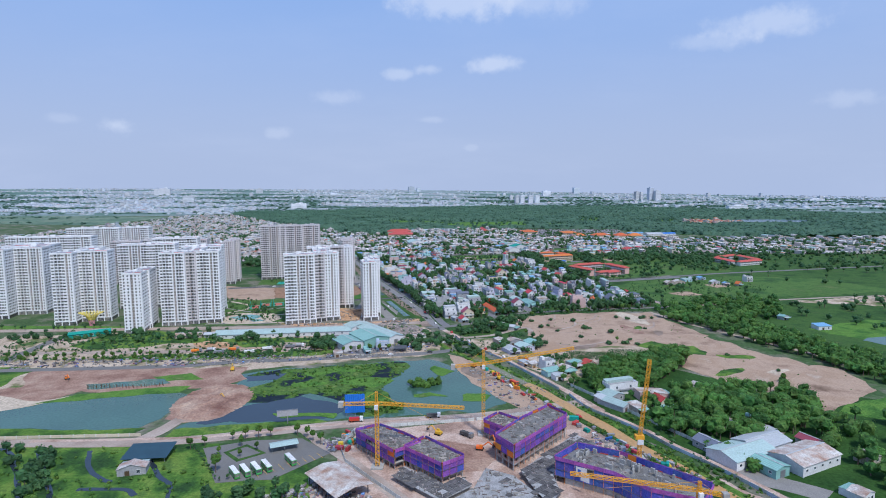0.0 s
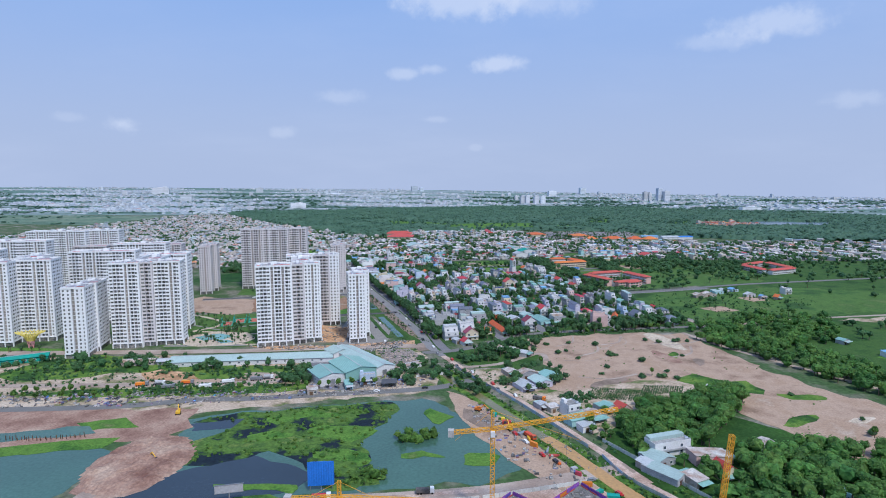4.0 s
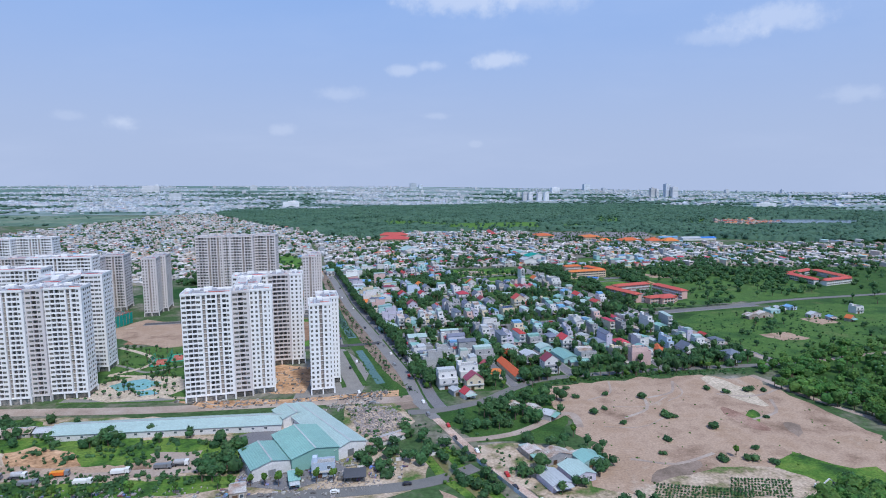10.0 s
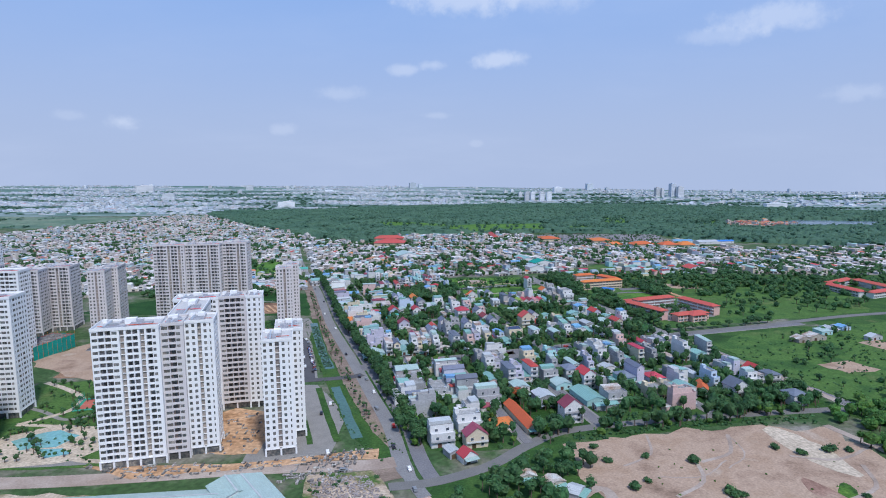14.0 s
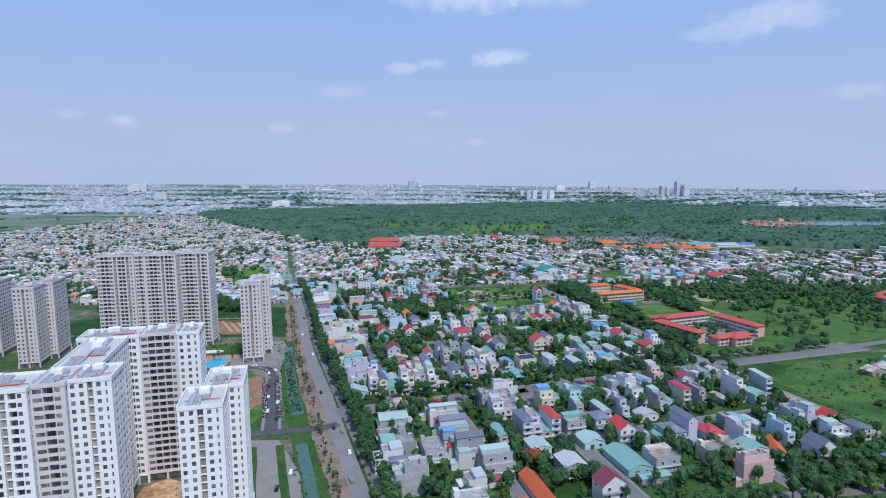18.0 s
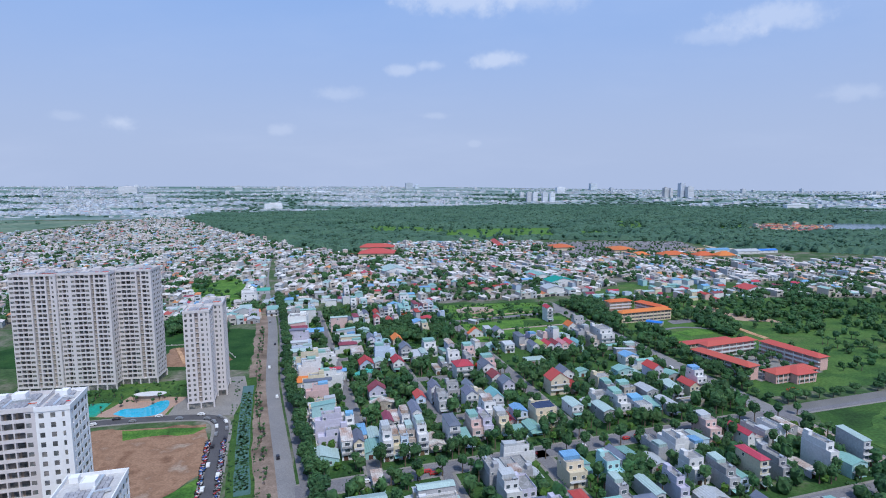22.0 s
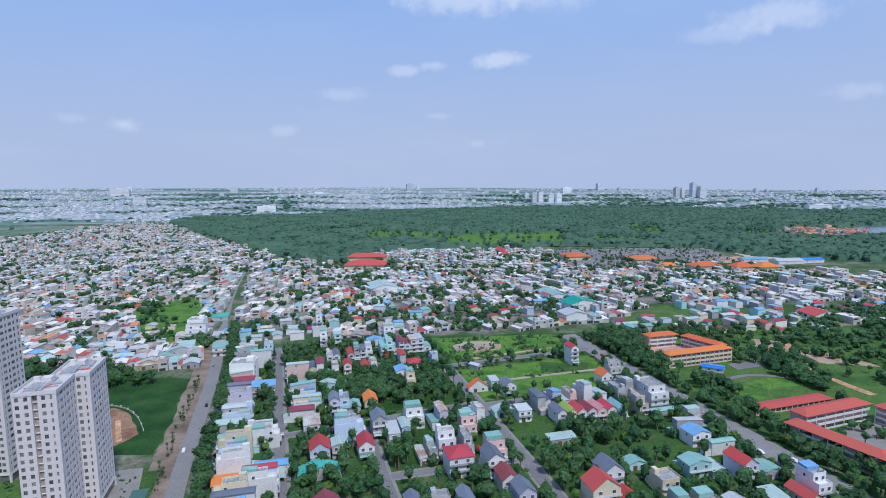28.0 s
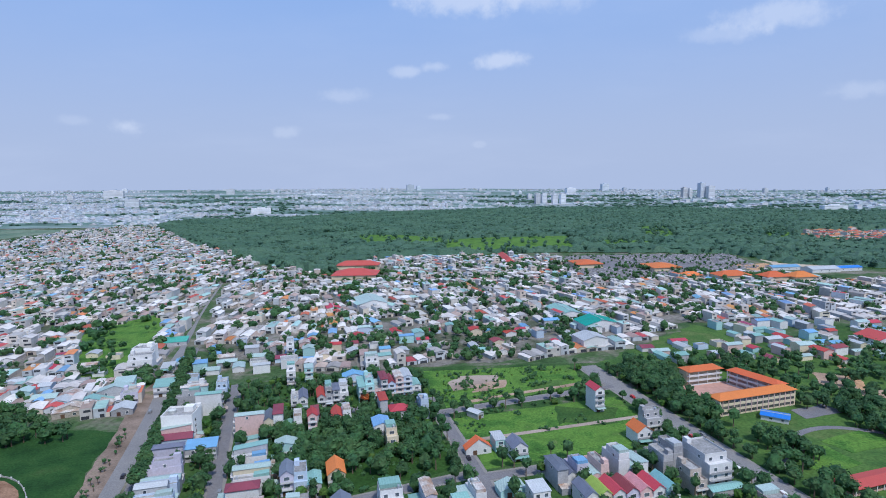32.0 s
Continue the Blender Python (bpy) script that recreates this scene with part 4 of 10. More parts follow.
# west side of the avenue
sheet("lawn", [(-166, 896), (-176, 935), (-202, 1010), (-330, 1030), (-420, 900), (-260, 890)], 0.09, meadow_deep, "deep green meadow", 2)
sheet("bare_strip", strip([(-158, 892), (-166, 925), (-184, 978), (-194, 1006)], 11), 0.16, dirt_dark, "strip of bare earth beside the meadow", 1.5)
sheet("yard", [(-250, 950), (-222, 957), (-204, 944), (-186, 921), (-190, 905), (-240, 900)], 0.17, dirt_lot, "dug-over bare earth with long ridges", 2)
sheet("bare_lot", [(-300, 752), (-229, 788), (-152, 799), (-142, 780), (-130, 742), (-140, 715), (-300, 700)], 0.13, dirt_lot, "muddy reddish cleared building lot", 3)
sheet("grass_patch", [(-195, 790), (-150, 796), (-155, 786), (-190, 778)], 0.17, grass_bright, "green weeds on the cleared lot", 2)
sheet("grass_patch", [(-140, 715), (-128, 742), (-121, 738), (-128, 705), (-148, 690)], 0.17, grass_bright, "green weeds on the cleared lot", 1)
BEND = smooth([(-320, 770), (-234, 794), (-197, 804), (-160, 809), (-147, 803), (-140, 790), (-133, 768), (-122, 735), (-112, 702)])
sheet("footway", strip(BEND, 11), 0.18, paving, "paved footway along the bend")
sheet("road", strip(BEND, 7.5), 0.23, asphalt_dark, "dark asphalt road bending round the lot")
sheet("lawn", [(-290, 800), (-197, 810), (-150, 816), (-150, 850), (-165, 880), (-300, 850)], 0.12, pasture, "planted garden at the foot of the towers", 1)
sheet("plaza", [(-182, 812), (-142, 812), (-150, 856), (-162, 882), (-176, 878), (-186, 830)], 0.17, paving, "pale paved forecourt")
sheet("mud", [(-190, 572), (-140, 576), (-114, 578), (-66, 590), (-46, 597), (-45, 584), (-80, 580), (-160, 562)], 0.205, dirt_orange, "orange mud and building rubble at the foot of the towers", 1.5)
sheet("building_plot", [(-112, 578), (-70, 583), (-72, 640), (-104, 690), (-122, 690), (-122, 640)], 0.13, paving, "grey concrete forecourt with building dust", 1)
sheet("building_plot", [(-140, 588), (-108, 588), (-112, 640), (-142, 648), (-150, 640)], 0.16, dirt_orange, "orange-brown excavated earth between the towers", 1.5)
sheet("tower_park", [(-262, 566), (-180, 572), (-176, 640), (-200, 700), (-300, 690), (-300, 640)], 0.12, pasture, "landscaped park between the towers", 1)
sheet("park_paving", [(-258, 604), (-236, 622), (-206, 618), (-192, 596), (-200, 578), (-232, 570), (-254, 576)], 0.165, sand_pale, "pale paved ground round the pools", 2)
sheet("park_paving", [(-262, 568), (-190, 574), (-188, 580), (-262, 574)], 0.165, paving, "paved forecourt of the park", 1)
sheet("path", strip(smooth([(-296, 690), (-270, 676), (-250, 660), (-246, 640), (-262, 620)]), 4), 0.175, sand_pale, "winding pale park path")
sheet("path", strip(smooth([(-300, 655), (-262, 640), (-238, 628), (-222, 640), (-205, 650)]), 3), 0.17, paving, "winding pale park path")
sheet("path", strip(smooth([(-262, 575), (-240, 590), (-215, 592), (-200, 580), (-182, 578)]), 4), 0.17, sand_pale, "winding pale park path")
sheet("path", strip(smooth([(-262, 620), (-228, 618), (-205, 612), (-190, 620)]), 3.5), 0.175, sand_pale, "winding pale park path")
sheet("park_plaza", [(-250, 598), (-222, 612), (-204, 600), (-203, 583), (-228, 572), (-248, 578)], 0.18, sand_pale, "pale paved park plaza", 1.5)
sheet("park_pond", [(-248, 600), (-232, 614), (-216, 608), (-218, 594), (-236, 588)], 0.22, water_pool, "shallow turquoise ornamental pool", 2)
sheet("park_pond", [(-226, 590), (-214, 592), (-206, 586), (-216, 580)], 0.22, water_pool, "shallow turquoise ornamental pool", 1)
sheet("bare_lot", [(-345, 735), (-262, 690), (-235, 700), (-255, 770), (-330, 790)], 0.14, dirt, "bare levelled plot", 3)
sheet("lawn", [(-470, 535), (-400, 545), (-330, 552), (-330, 560), (-470, 560)], 0.12, grass_bright, "mown roadside lawn", 1)
# swimming pool
sheet("pool_deck", [(-224, 808), (-184, 808), (-184, 842), (-222, 840)], 0.20, mat("deck_tan", (0.40, 0.27, 0.21), 0.85, (0.32, 0.23, 0.19), 0.3, 1.5, 0.3), "tan paved pool deck", 1.5)
sheet("swimming_pool", smooth([(-216, 812), (-204, 808), (-190, 811), (-188, 822), (-193, 834), (-199, 832), (-203, 822), (-214, 820), (-216, 812)], 4)[:-1], 0.25, water_blue, "bright turquoise free-form swimming pool")

# distance
# haze put into the colour: these field greens are lightened for distance
far_field_hazed = land("far_field_hazed", [(0.35, (0.08, 0.14, 0.10)), (0.5, (0.13, 0.19, 0.13)), (0.65, (0.20, 0.23, 0.17))], 0.006, 0.05, bump=0.0)
FOREST = [(-1060, 2600), (-672, 2067), (-371, 1690), (-330, 1660), (-223, 1560), (-150, 1768), (-52, 1790), (179, 1812), (462, 1765), (500, 1640), (760, 1500), (1500, 1500), (1900, 2300), (1500, 2700), (1238, 2975), (904, 3251), (435, 3388), (175, 3410), (-131, 3341), (-340, 3253), (-756, 2952), (-1128, 2861)]
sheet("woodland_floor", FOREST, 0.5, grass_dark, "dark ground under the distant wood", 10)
FAIRWAYS = [[(-60, 2070), (80, 2110), (235, 2121), (215, 1960), (204, 1852), (75, 1828), (-50, 1840)], [(-298, 2223), (-180, 2190), (-70, 2110), (-72, 1960), (-240, 1990)], [(470, 2360), (547, 2380), (465, 2030), (410, 2040)], [(763, 2246), (822, 2275), (700, 1990), (645, 2000)], [(-420, 2330), (-330, 2350), (-310, 2240), (-400, 2220)], [(250, 1990), (330, 2030), (400, 1960), (380, 1880), (280, 1880)]]
for q in FAIRWAYS:
    sheet("fairway", q, 1.0, grass_bright, "mown bright green fairway", 8)
sheet("lake", [(930, 2140), (1060, 2230), (1300, 2150), (1100, 1950), (880, 1960)], 1.0, water_mat("water_far", (0.10, 0.14, 0.17), 0.2), "distant grey lake", 10)
sheet("bare_lot", [(492, 1725), (560, 1680), (600, 1600), (536, 1587), (471, 1625)], 0.16, sand_pale, "yellow sandy cleared lot", 5)
sheet("bare_lot", [(405, 1640), (470, 1640), (450, 1560), (420, 1560)], 0.17, dirt_orange, "pinkish cleared lot", 5)
sheet("graveyard", [(140, 1530), (170, 1750), (300, 1765), (462, 1758), (440, 1600), (300, 1520), (202, 1490)], 0.12, street_grey, "grey stony burial ground", 5)


def terrain(x, y):
    """Height of the far land, raised towards the north-west to fit the camera's horizon."""
    rim = np.interp(x, (-4200, -2000, 0, 1800, 3600), (112, 98, 76, 36, 4))
    foot = np.interp(x, (-1300, -700, -150, 500, 1200, 2000), (2720, 2980, 3400, 3440, 3060, 2800))
    return rim * np.clip((y - foot) / (4900 - foot), 0, 1) ** 1.15


gx, gy = np.arange(-5400, 5401, 100.0), np.arange(2600, 4931, 55.0)
GX, GY_ = np.meshgrid(gx, gy)
i0 = (np.arange(len(gy) - 1)[:, None] * len(gx) + np.arange(len(gx) - 1)[None]).ravel()
# haze put into the soil's colour: paler and bluer than near ground
far_soil_hazed = land("far_soil_hazed", [(0.36, (0.085, 0.15, 0.125)), (0.46, (0.12, 0.19, 0.16)), (0.52, (0.19, 0.25, 0.24)), (0.60, (0.30, 0.34, 0.36)), (0.70, (0.15, 0.22, 0.19))], 0.006, 0.03, bump=0.0, banded=0.22)
tagged(new("far_land", quick_mesh("far_land", np.column_stack([GX.ravel(), GY_.ravel(), 0.7 + terrain(GX, GY_).ravel()]), np.column_stack([i0, i0 + 1, i0 + len(gx) + 1, i0 + len(gx)]), far_soil_hazed)), "hazy far land with fields, trees and roads", "", "", "structure")
sheet("farmland", [(-2600, 2200), (-1300, 2000), (-1250, 2500), (-2600, 2740)], 0.6, far_field_hazed, "distant green fields")
sheet("earth_track", strip(smooth([(256, 985), (249, 1012), (248, 1030), (252, 1065), (264, 1103), (277, 1147), (286, 1185)]), 6), 0.15, dirt_orange, "reddish earth track", 1)

sheet("bare_lot", [(237, 1093), (241, 1116), (262, 1106), (254, 1064), (242, 1072)], 0.13, dirt, "bare pale soil beside the track", 3)
sheet("bare_lot", [(258, 1082), (284, 1072), (300, 1040), (276, 1046), (260, 1052)], 0.13, dirt, "bare pale soil beside the track", 3)
sheet("lawn", [(185, 1004), (213, 1018), (224, 1003), (194, 992)], 0.19, grass_bright, "oval school sports lawn", 1)
sheet("lawn", [(160, 990), (184, 1000), (190, 980), (167, 969)], 0.19, grass_bright, "school sports lawn", 1)
sheet("yard", [(192, 1046), (216, 1056), (222, 1044), (194, 1033)], 0.2, street_grey, "grey school sports yard", 1)
sheet("path", strip(smooth([(150, 975), (172, 1008), (200, 1022), (232, 1012)]), 4), 0.18, street_grey, "grey path round the sports lawns")
sheet("field", [(-300, 1250), (-262, 1130), (-258, 1100), (-284, 1096), (-370, 1225), (-340, 1310)], 0.12, grass_bright, "light green field among the houses", 3)
sheet("field", [(-266, 1068), (-254, 1066), (-224, 1078), (-228, 1104), (-256, 1094)], 0.13, grass_bright, "light green field among the houses", 2)
sheet("grass_patch", [(-281, 353), (-261, 371), (-228, 384), (-190, 391), (-196, 378), (-253, 361)], 0.17, grass_bright, "green strip along the pond shore", 2)
sheet("water", [(-270, 391), (-219, 404), (-209, 394), (-260, 382)], 0.18, water_green, "narrow greenish pool in the earth bank", 2)
sheet("grass_patch", [(-370, 420), (-328, 414), (-312, 384), (-330, 378), (-370, 390)], 0.17, scrub, "rough weedy sand beside the earth bank", 2)
sheet("grass_patch", [(-230, 408), (-205, 416), (-190, 404), (-215, 398)], 0.17, grass_bright, "green weeds on the earth bank", 2)
sheet("beach", [(-300, 341), (-292, 341), (-277, 352), (-262, 362), (-266, 368), (-284, 358), (-320, 372), (-324, 360)], 0.165, sand_pale, "pale sandy shore", 2)
sheet("field", [(300, 690), (470, 735), (560, 760), (520, 850), (420, 880), (330, 840), (290, 780)], 0.06, pasture, "rough green pasture", 6)
sheet("field", [(380, 690), (560, 640), (640, 700), (520, 730)], 0.065, scrub, "pasture with worn patches", 5)
sheet("field", [(470, 940), (700, 1000), (680, 1080), (480, 1040)], 0.065, grass, "rough green pasture", 6)
sheet("field", [(330, 560), (420, 600), (470, 560), (380, 500)], 0.065, grass_bright, "small green plot with crops", 4)
sheet("pond", [(355, 520), (400, 540), (430, 500), (380, 490)], 0.10, water_green, "small green fish pond", 3)
sheet("field", [(229, 351), (246, 366), (278, 376), (306, 372), (306, 348), (256, 338)], 0.14, grass_bright, "bright green paddy plot", 2)


sheet("road", strip(smooth([(-92, 318), (-84, 309), (-75, 299), (-62, 286), (-47, 269), (-34, 253), (-22, 240), (-8, 224)]), 7), 0.19, dirt_road, "dusty haul road curving into the site", 0.6)
sheet("mud", strip(smooth([(-240, 300), (-150, 307), (-90, 323), (-60, 329), (6, 341)]), 3), 0.2, site_dirt, "darker wheel-worn mud on the haul road", 0.8)

sheet("road", strip(smooth([(188, 806), (196, 780), (206, 750), (220, 712), (232, 670)]), 6), 0.34, dirt_road, "pale earth track beside the houses", .6)
sheet("bare_lot", [(262, 742), (290, 752), (300, 730), (272, 722)], 0.34, dirt, "small patch of bare earth in the pasture", 3)
sheet("bare_lot", [(330, 800), (352, 812), (362, 788), (340, 780)], 0.34, dirt, "small patch of bare earth in the pasture", 3)

sheet("lane", strip([G(152, 350), G(258, 353)], 3.5), .2, dirt_road, "narrow concrete lane across the vacant lot")
sheet("bare_lot", [G(176, 416), G(200, 421), G(206, 436), G(182, 432)], .2, dirt, "heap of pale earth on the vacant lot", 2)
sheet("bare_lot", [G(168, 402), G(252, 411), G(253, 415), G(168, 406)], .2, dirt, "worn earth along the lane", 1.2)
sheet("verge_grass", strip([(-70, 604), (-86, 644), (-101, 684)], 4), .2, grass, "mown green strip beside the drive", .3)
sheet("verge_grass", strip([(-84, 600), (-99, 640), (-114, 682)], 3), .2, grass, "mown green strip beside the drive", .3)

sheet("meadow", [(206, 790), (224, 720), (240, 668), (330, 696), (430, 730), (480, 800), (430, 884), (330, 850), (250, 832)], 0.26, pasture, "dark rough pasture beside the houses", 4)
# ---- towers ----
roof_unit_grey = mat("roof_unit_grey", (0.26, 0.26, 0.29), 0.45, (0.36, 0.36, 0.38), 0.4, 1.0, 0.5, spec=0.5)
tower_roof = mat("tower_roof", (0.52, 0.51, 0.51), 0.9, (0.40, 0.39, 0.39), 0.3, 1.2, 0.3)


def facade(S, B, W, u0, u1, z0, floors, fh, place, rhythm, windows, depth=0.35):
    """One face of a block. S: wall solids, B: recessed bays, place(u, d, z): point at u along the face, d inwards."""
    def bx(sh, a, b, d0, d1, za, zb, m=0):
        p = [place(a, d0), place(b, d0), place(b, d1), place(a, d1)]
        vs = [(x, y, za) for x, y in p] + [(x, y, zb) for x, y in p]
        sh.add(vs, [(3, 2, 1, 0), (4, 5, 6, 7), (0, 1, 5, 4), (1, 2, 6, 5), (2, 3, 7, 6), (3, 0, 4, 7)], m)
    n = max(1, round((u1 - u0) / 3.1))
    st = (u1 - u0) / n
    top = z0 + floors * fh
    kinds = [rhythm[i % len(rhythm)] for i in range(n)]
    kinds[0] = kinds[-1] = "w" if kinds[0] != "n" else "n"
    for i in range(n + 1):
        beside = i in (0, n) or "s" in (kinds[i - 1], kinds[i])
        pw = 1.0 if beside else 0.36
        a = u0 + i * st
        bx(S, max(u0, a - pw / 2), min(u1, a + pw / 2), -0.02 if beside else 0, depth, z0, top)
    for i in range(n):
        kind = kinds[i]
        a, b = u0 + i * st + 0.18, u0 + (i + 1) * st - 0.18
        for f in range(floors):
            za = z0 + f * fh
            if kind == "w":  # a wide window between spandrels
                bx(S, a, b, 0.04, depth, za, za + 1.08)
                bx(S, a, b, 0.04, depth, za + 2.55, za + fh)
                windows.append((place((a + b) / 2, 0.22), za + 1.81, b - a, 1.48))
            elif kind == "b":  # a balcony: slab, parapet, deep dark opening
                bx(S, a, b, -0.05, depth, za - 0.2, za + 0.22)
                bx(S, a, b, 0.0, 0.1, za + 0.22, za + 0.98)
                windows.append((place(a + (b - a) * (.36 if f % 2 else .64), depth - .03), za + 1.4, (b - a) * .7, 2.36))
            elif kind == "s":  # a deep slot with service ledges
                bx(S, a, b, depth * .6, depth, za - 0.1, za + 0.15)
            elif kind == "n":  # narrow window in a plain panel
                m_ = (a + b) / 2
                bx(S, a, m_ - 0.7, 0.03, depth, za, za + fh)
                bx(S, m_ + 0.7, b, 0.03, depth, za, za + fh)
                bx(S, m_ - 0.7, m_ + 0.7, 0.03, depth, za, za + 0.95)
                bx(S, m_ - 0.7, m_ + 0.7, 0.03, depth, za + 2.6, za + fh)
                windows.append((place(m_, 0.22), za + 1.78, 1.4, 1.65))


def unit_box(w, d, h):
    return Shape().box(-w / 2, -d / 2, -h / 2, w / 2, d / 2, h / 2)


PANE = {}


def tower(name, x, y, turn, blocks, floors, label, wall, singles=0, fh=3.11, base=4.2, group="apartment towers of the estate"):
    """blocks: (u0, v0, u1, v1, extra floors). A slab block with piers, balconies and windows; singles: how many windows stay pieces of their own."""
    t = thing(name, pose(x, y, 0, 0, 0, turn), label, "apartment tower", group)
    for k, (u0, v0, u1, v1, more, *shaded) in enumerate(blocks):
        S, B, win = Shape(), Shape(), []
        n = floors + more
        top = base + n * fh
        dp = 1.5
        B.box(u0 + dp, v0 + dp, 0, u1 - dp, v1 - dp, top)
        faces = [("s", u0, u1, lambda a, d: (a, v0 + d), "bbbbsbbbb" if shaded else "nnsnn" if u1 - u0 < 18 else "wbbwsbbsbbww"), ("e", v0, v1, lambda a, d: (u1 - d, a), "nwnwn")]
        # the far sides are plain walls with window bands
        S.box(u0, v1 - dp, base, u1 - dp, v1, top).box(u0, v0 + dp, base, u0 + dp, v1 - dp, top)
        for f in range(n):
            S.box(u0 + 1, v1 - .02, base + f * fh + .95, u1 - 1, v1 + .03, base + f * fh + 2.6, 1).box(u0 - .03, v0 + 1, base + f * fh + .95, u0 + .02, v1 - 1, base + f * fh + 2.6, 1)
        for side, a, b, pl, rh in faces:
            wn = []
            facade(S, B, None, a, b, base, n, fh, pl, rh, wn, dp)
            for (px, py), z, w, h in wn:
                win.append((px, py, z, w, h, side in "ew", side))
        # ground storey, cornice and roof edge
        G0 = Shape().box(u0 + 0.4, v0 + 0.4, 0, u1 - 0.4, v1 - 0.4, base - 0.5)
        for a in np.arange(u0, u1 + 0.1, (u1 - u0) / max(2, round((u1 - u0) / 6.5))):
            for v in (v0, v1):
                S.box(a - 0.45, min(v, v - 0.02), 0, a + 0.45, v + 0.9 if v == v0 else v, base) if v == v0 else S.box(a - 0.45, v - 0.9, 0, a + 0.45, v, base)
        S.box(u0 - 0.15, v0 - 0.15, base - 0.5, u1 + 0.15, v1 + 0.15, base)
        S.box(u0 - 0.2, v0 - 0.2, top, u1 + 0.2, v1 + 0.2, top + 0.35)
        for a, b, c, d in ((u0 - .2, v0 - .2, u1 + .2, v0 + .1), (u0 - .2, v1 - .1, u1 + .2, v1 + .2), (u0 - .2, v0 + .1, u0 + .1, v1 - .1), (u1 - .1, v0 + .1, u1 + .2, v1 - .1)):
            S.box(a, b, top + 0.35, c, d, top + 1.5)
        # blocks flagged shaded: shade put into the colour as beige walls, tan backs
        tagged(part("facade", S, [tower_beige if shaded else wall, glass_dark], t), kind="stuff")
        part("recess", B, balcony_tan if shaded else balcony_shaded, t, "balcony backs with shade in their colour")
        part("ground_storey", G0, glass_dark, t, "dark glazed ground storey")
        part("roof_deck", Shape().box(u0 + .12, v0 + .12, top + .3, u1 - .12, v1 - .12, top + .42), tower_roof, t, "pale grey concrete roof deck")
        # windows: those on the outer faces towards the avenue stay single, the rest are one mesh
        win.sort(key=lambda w: (w[6] not in "se", -w[2]))
        W = Shape()
        for i, (px, py, z, w, h, across, side) in enumerate(win):
            if i < singles:
                key = (round(w, 2), h, across)
                if key not in PANE:
                    s = unit_box(0.08, w, h) if across else unit_box(w, 0.08, h)
                    PANE[key] = s.mesh("window", glass_dark)
                part("window", PANE[key], None, t, at=Matrix.Translation((px, py, z)))
            else:
                a, b = (0.04, w / 2) if across else (w / 2, 0.04)
                W.box(px - a, py - b, z - h / 2, px + a, py + b, z + h / 2)
        if W.v:
            tagged(part("upper_glazing", W, glass_dark, t, "dark window panes of the upper storeys"), kind="stuff")
        # lift house, water tanks and solar panels on the roof
        r = random.Random(k + len(name) + int(x))
        cu, cv, wu, wv = (u0 + u1) / 2, (v0 + v1) / 2, (u1 - u0), (v1 - v0)
        lu = min(2.6, wu * .12)
        part("lift_house", Shape().tub(cu - lu, cv + wv * .1, top + .42, cu + lu, cv + wv * .3, top + 2.6, .2, .3), wall, t, "flat-topped lift house")
        part("roof_pipe", Shape().lying(u0 + 1.5, u1 - 1.5, cv - wv * .16, top + .9, .16, 6), paint_red, t, "red service pipe")
        # water-heater banks, a duct and vent boxes
        for j in range(3 if wu * wv > 300 else 2):
            nu, nv = (9, 4) if wu > wv else (4, 9)
            nu, nv = min(nu, int((wu - 4) / 1.15)), min(nv, int((wv - 4) / 1.25))
            pu, pv = u0 + 1.4 + (wu - nu * 1.15 - 2.8) * (j + .5) / 3, (v0 + 1.5, v1 - nv * 1.25 - 1.4, v0 + wv * .35)[j]
            sp = Shape()
            for q in range(nu):
                for k_ in range(nv):
                    x_, y_ = pu + q * 1.15, pv + k_ * 1.25
                    sp.add([(x_, y_, top + .85), (x_ + 1.0, y_, top + .85), (x_ + 1.0, y_ + 1.1, top + 1.25), (x_, y_ + 1.1, top + 1.25), (x_, y_, top + .42), (x_ + 1.0, y_, top + .42), (x_ + 1.0, y_ + 1.1, top + .42), (x_, y_ + 1.1, top + .42)], [(0, 1, 2, 3), (0, 4, 5, 1), (1, 5, 6, 2), (2, 6, 7, 3), (3, 7, 4, 0)])
            tagged(part("heater_bank", sp, roof_unit_grey, t, "bank of grey rooftop heater panels"), kind="stuff")
        x_ = r.uniform(u0 + 3, u1 - 4)
        part("duct", Shape().beam((x_, v0 + 2, top + 1.1), (x_, v1 - 2, top + 1.1), .8).beam((x_, cv, top + 1.1), (min(x_ + 5, u1 - 1.5), cv + 1, top + 1.1), .7), tank_steel, t, "bright metal air duct")
        part("vent_box", Shape().box(u0 + 1.2, v1 - 3.2, top + .4, u0 + 3.4, v1 - 1.2, top + 2.0), wall, t)
    return t


# the last flag 1 marks blocks whose shade is put into the colour
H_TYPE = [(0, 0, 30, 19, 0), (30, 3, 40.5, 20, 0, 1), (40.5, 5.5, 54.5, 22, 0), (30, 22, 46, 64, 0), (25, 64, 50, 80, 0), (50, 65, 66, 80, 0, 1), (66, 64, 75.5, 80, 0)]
SLIM = [(0, 0, 15, 20, 0), (6, 20, 20.5, 42, 0)]
white_l = "tall white apartment tower with rows of dark windows"
beige_l = "tall beige-grey apartment slab with rows of dark windows"
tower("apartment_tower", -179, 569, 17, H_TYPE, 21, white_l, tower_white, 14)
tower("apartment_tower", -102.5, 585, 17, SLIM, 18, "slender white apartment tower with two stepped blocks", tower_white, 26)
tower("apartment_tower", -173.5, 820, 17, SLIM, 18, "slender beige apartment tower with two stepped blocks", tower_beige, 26)
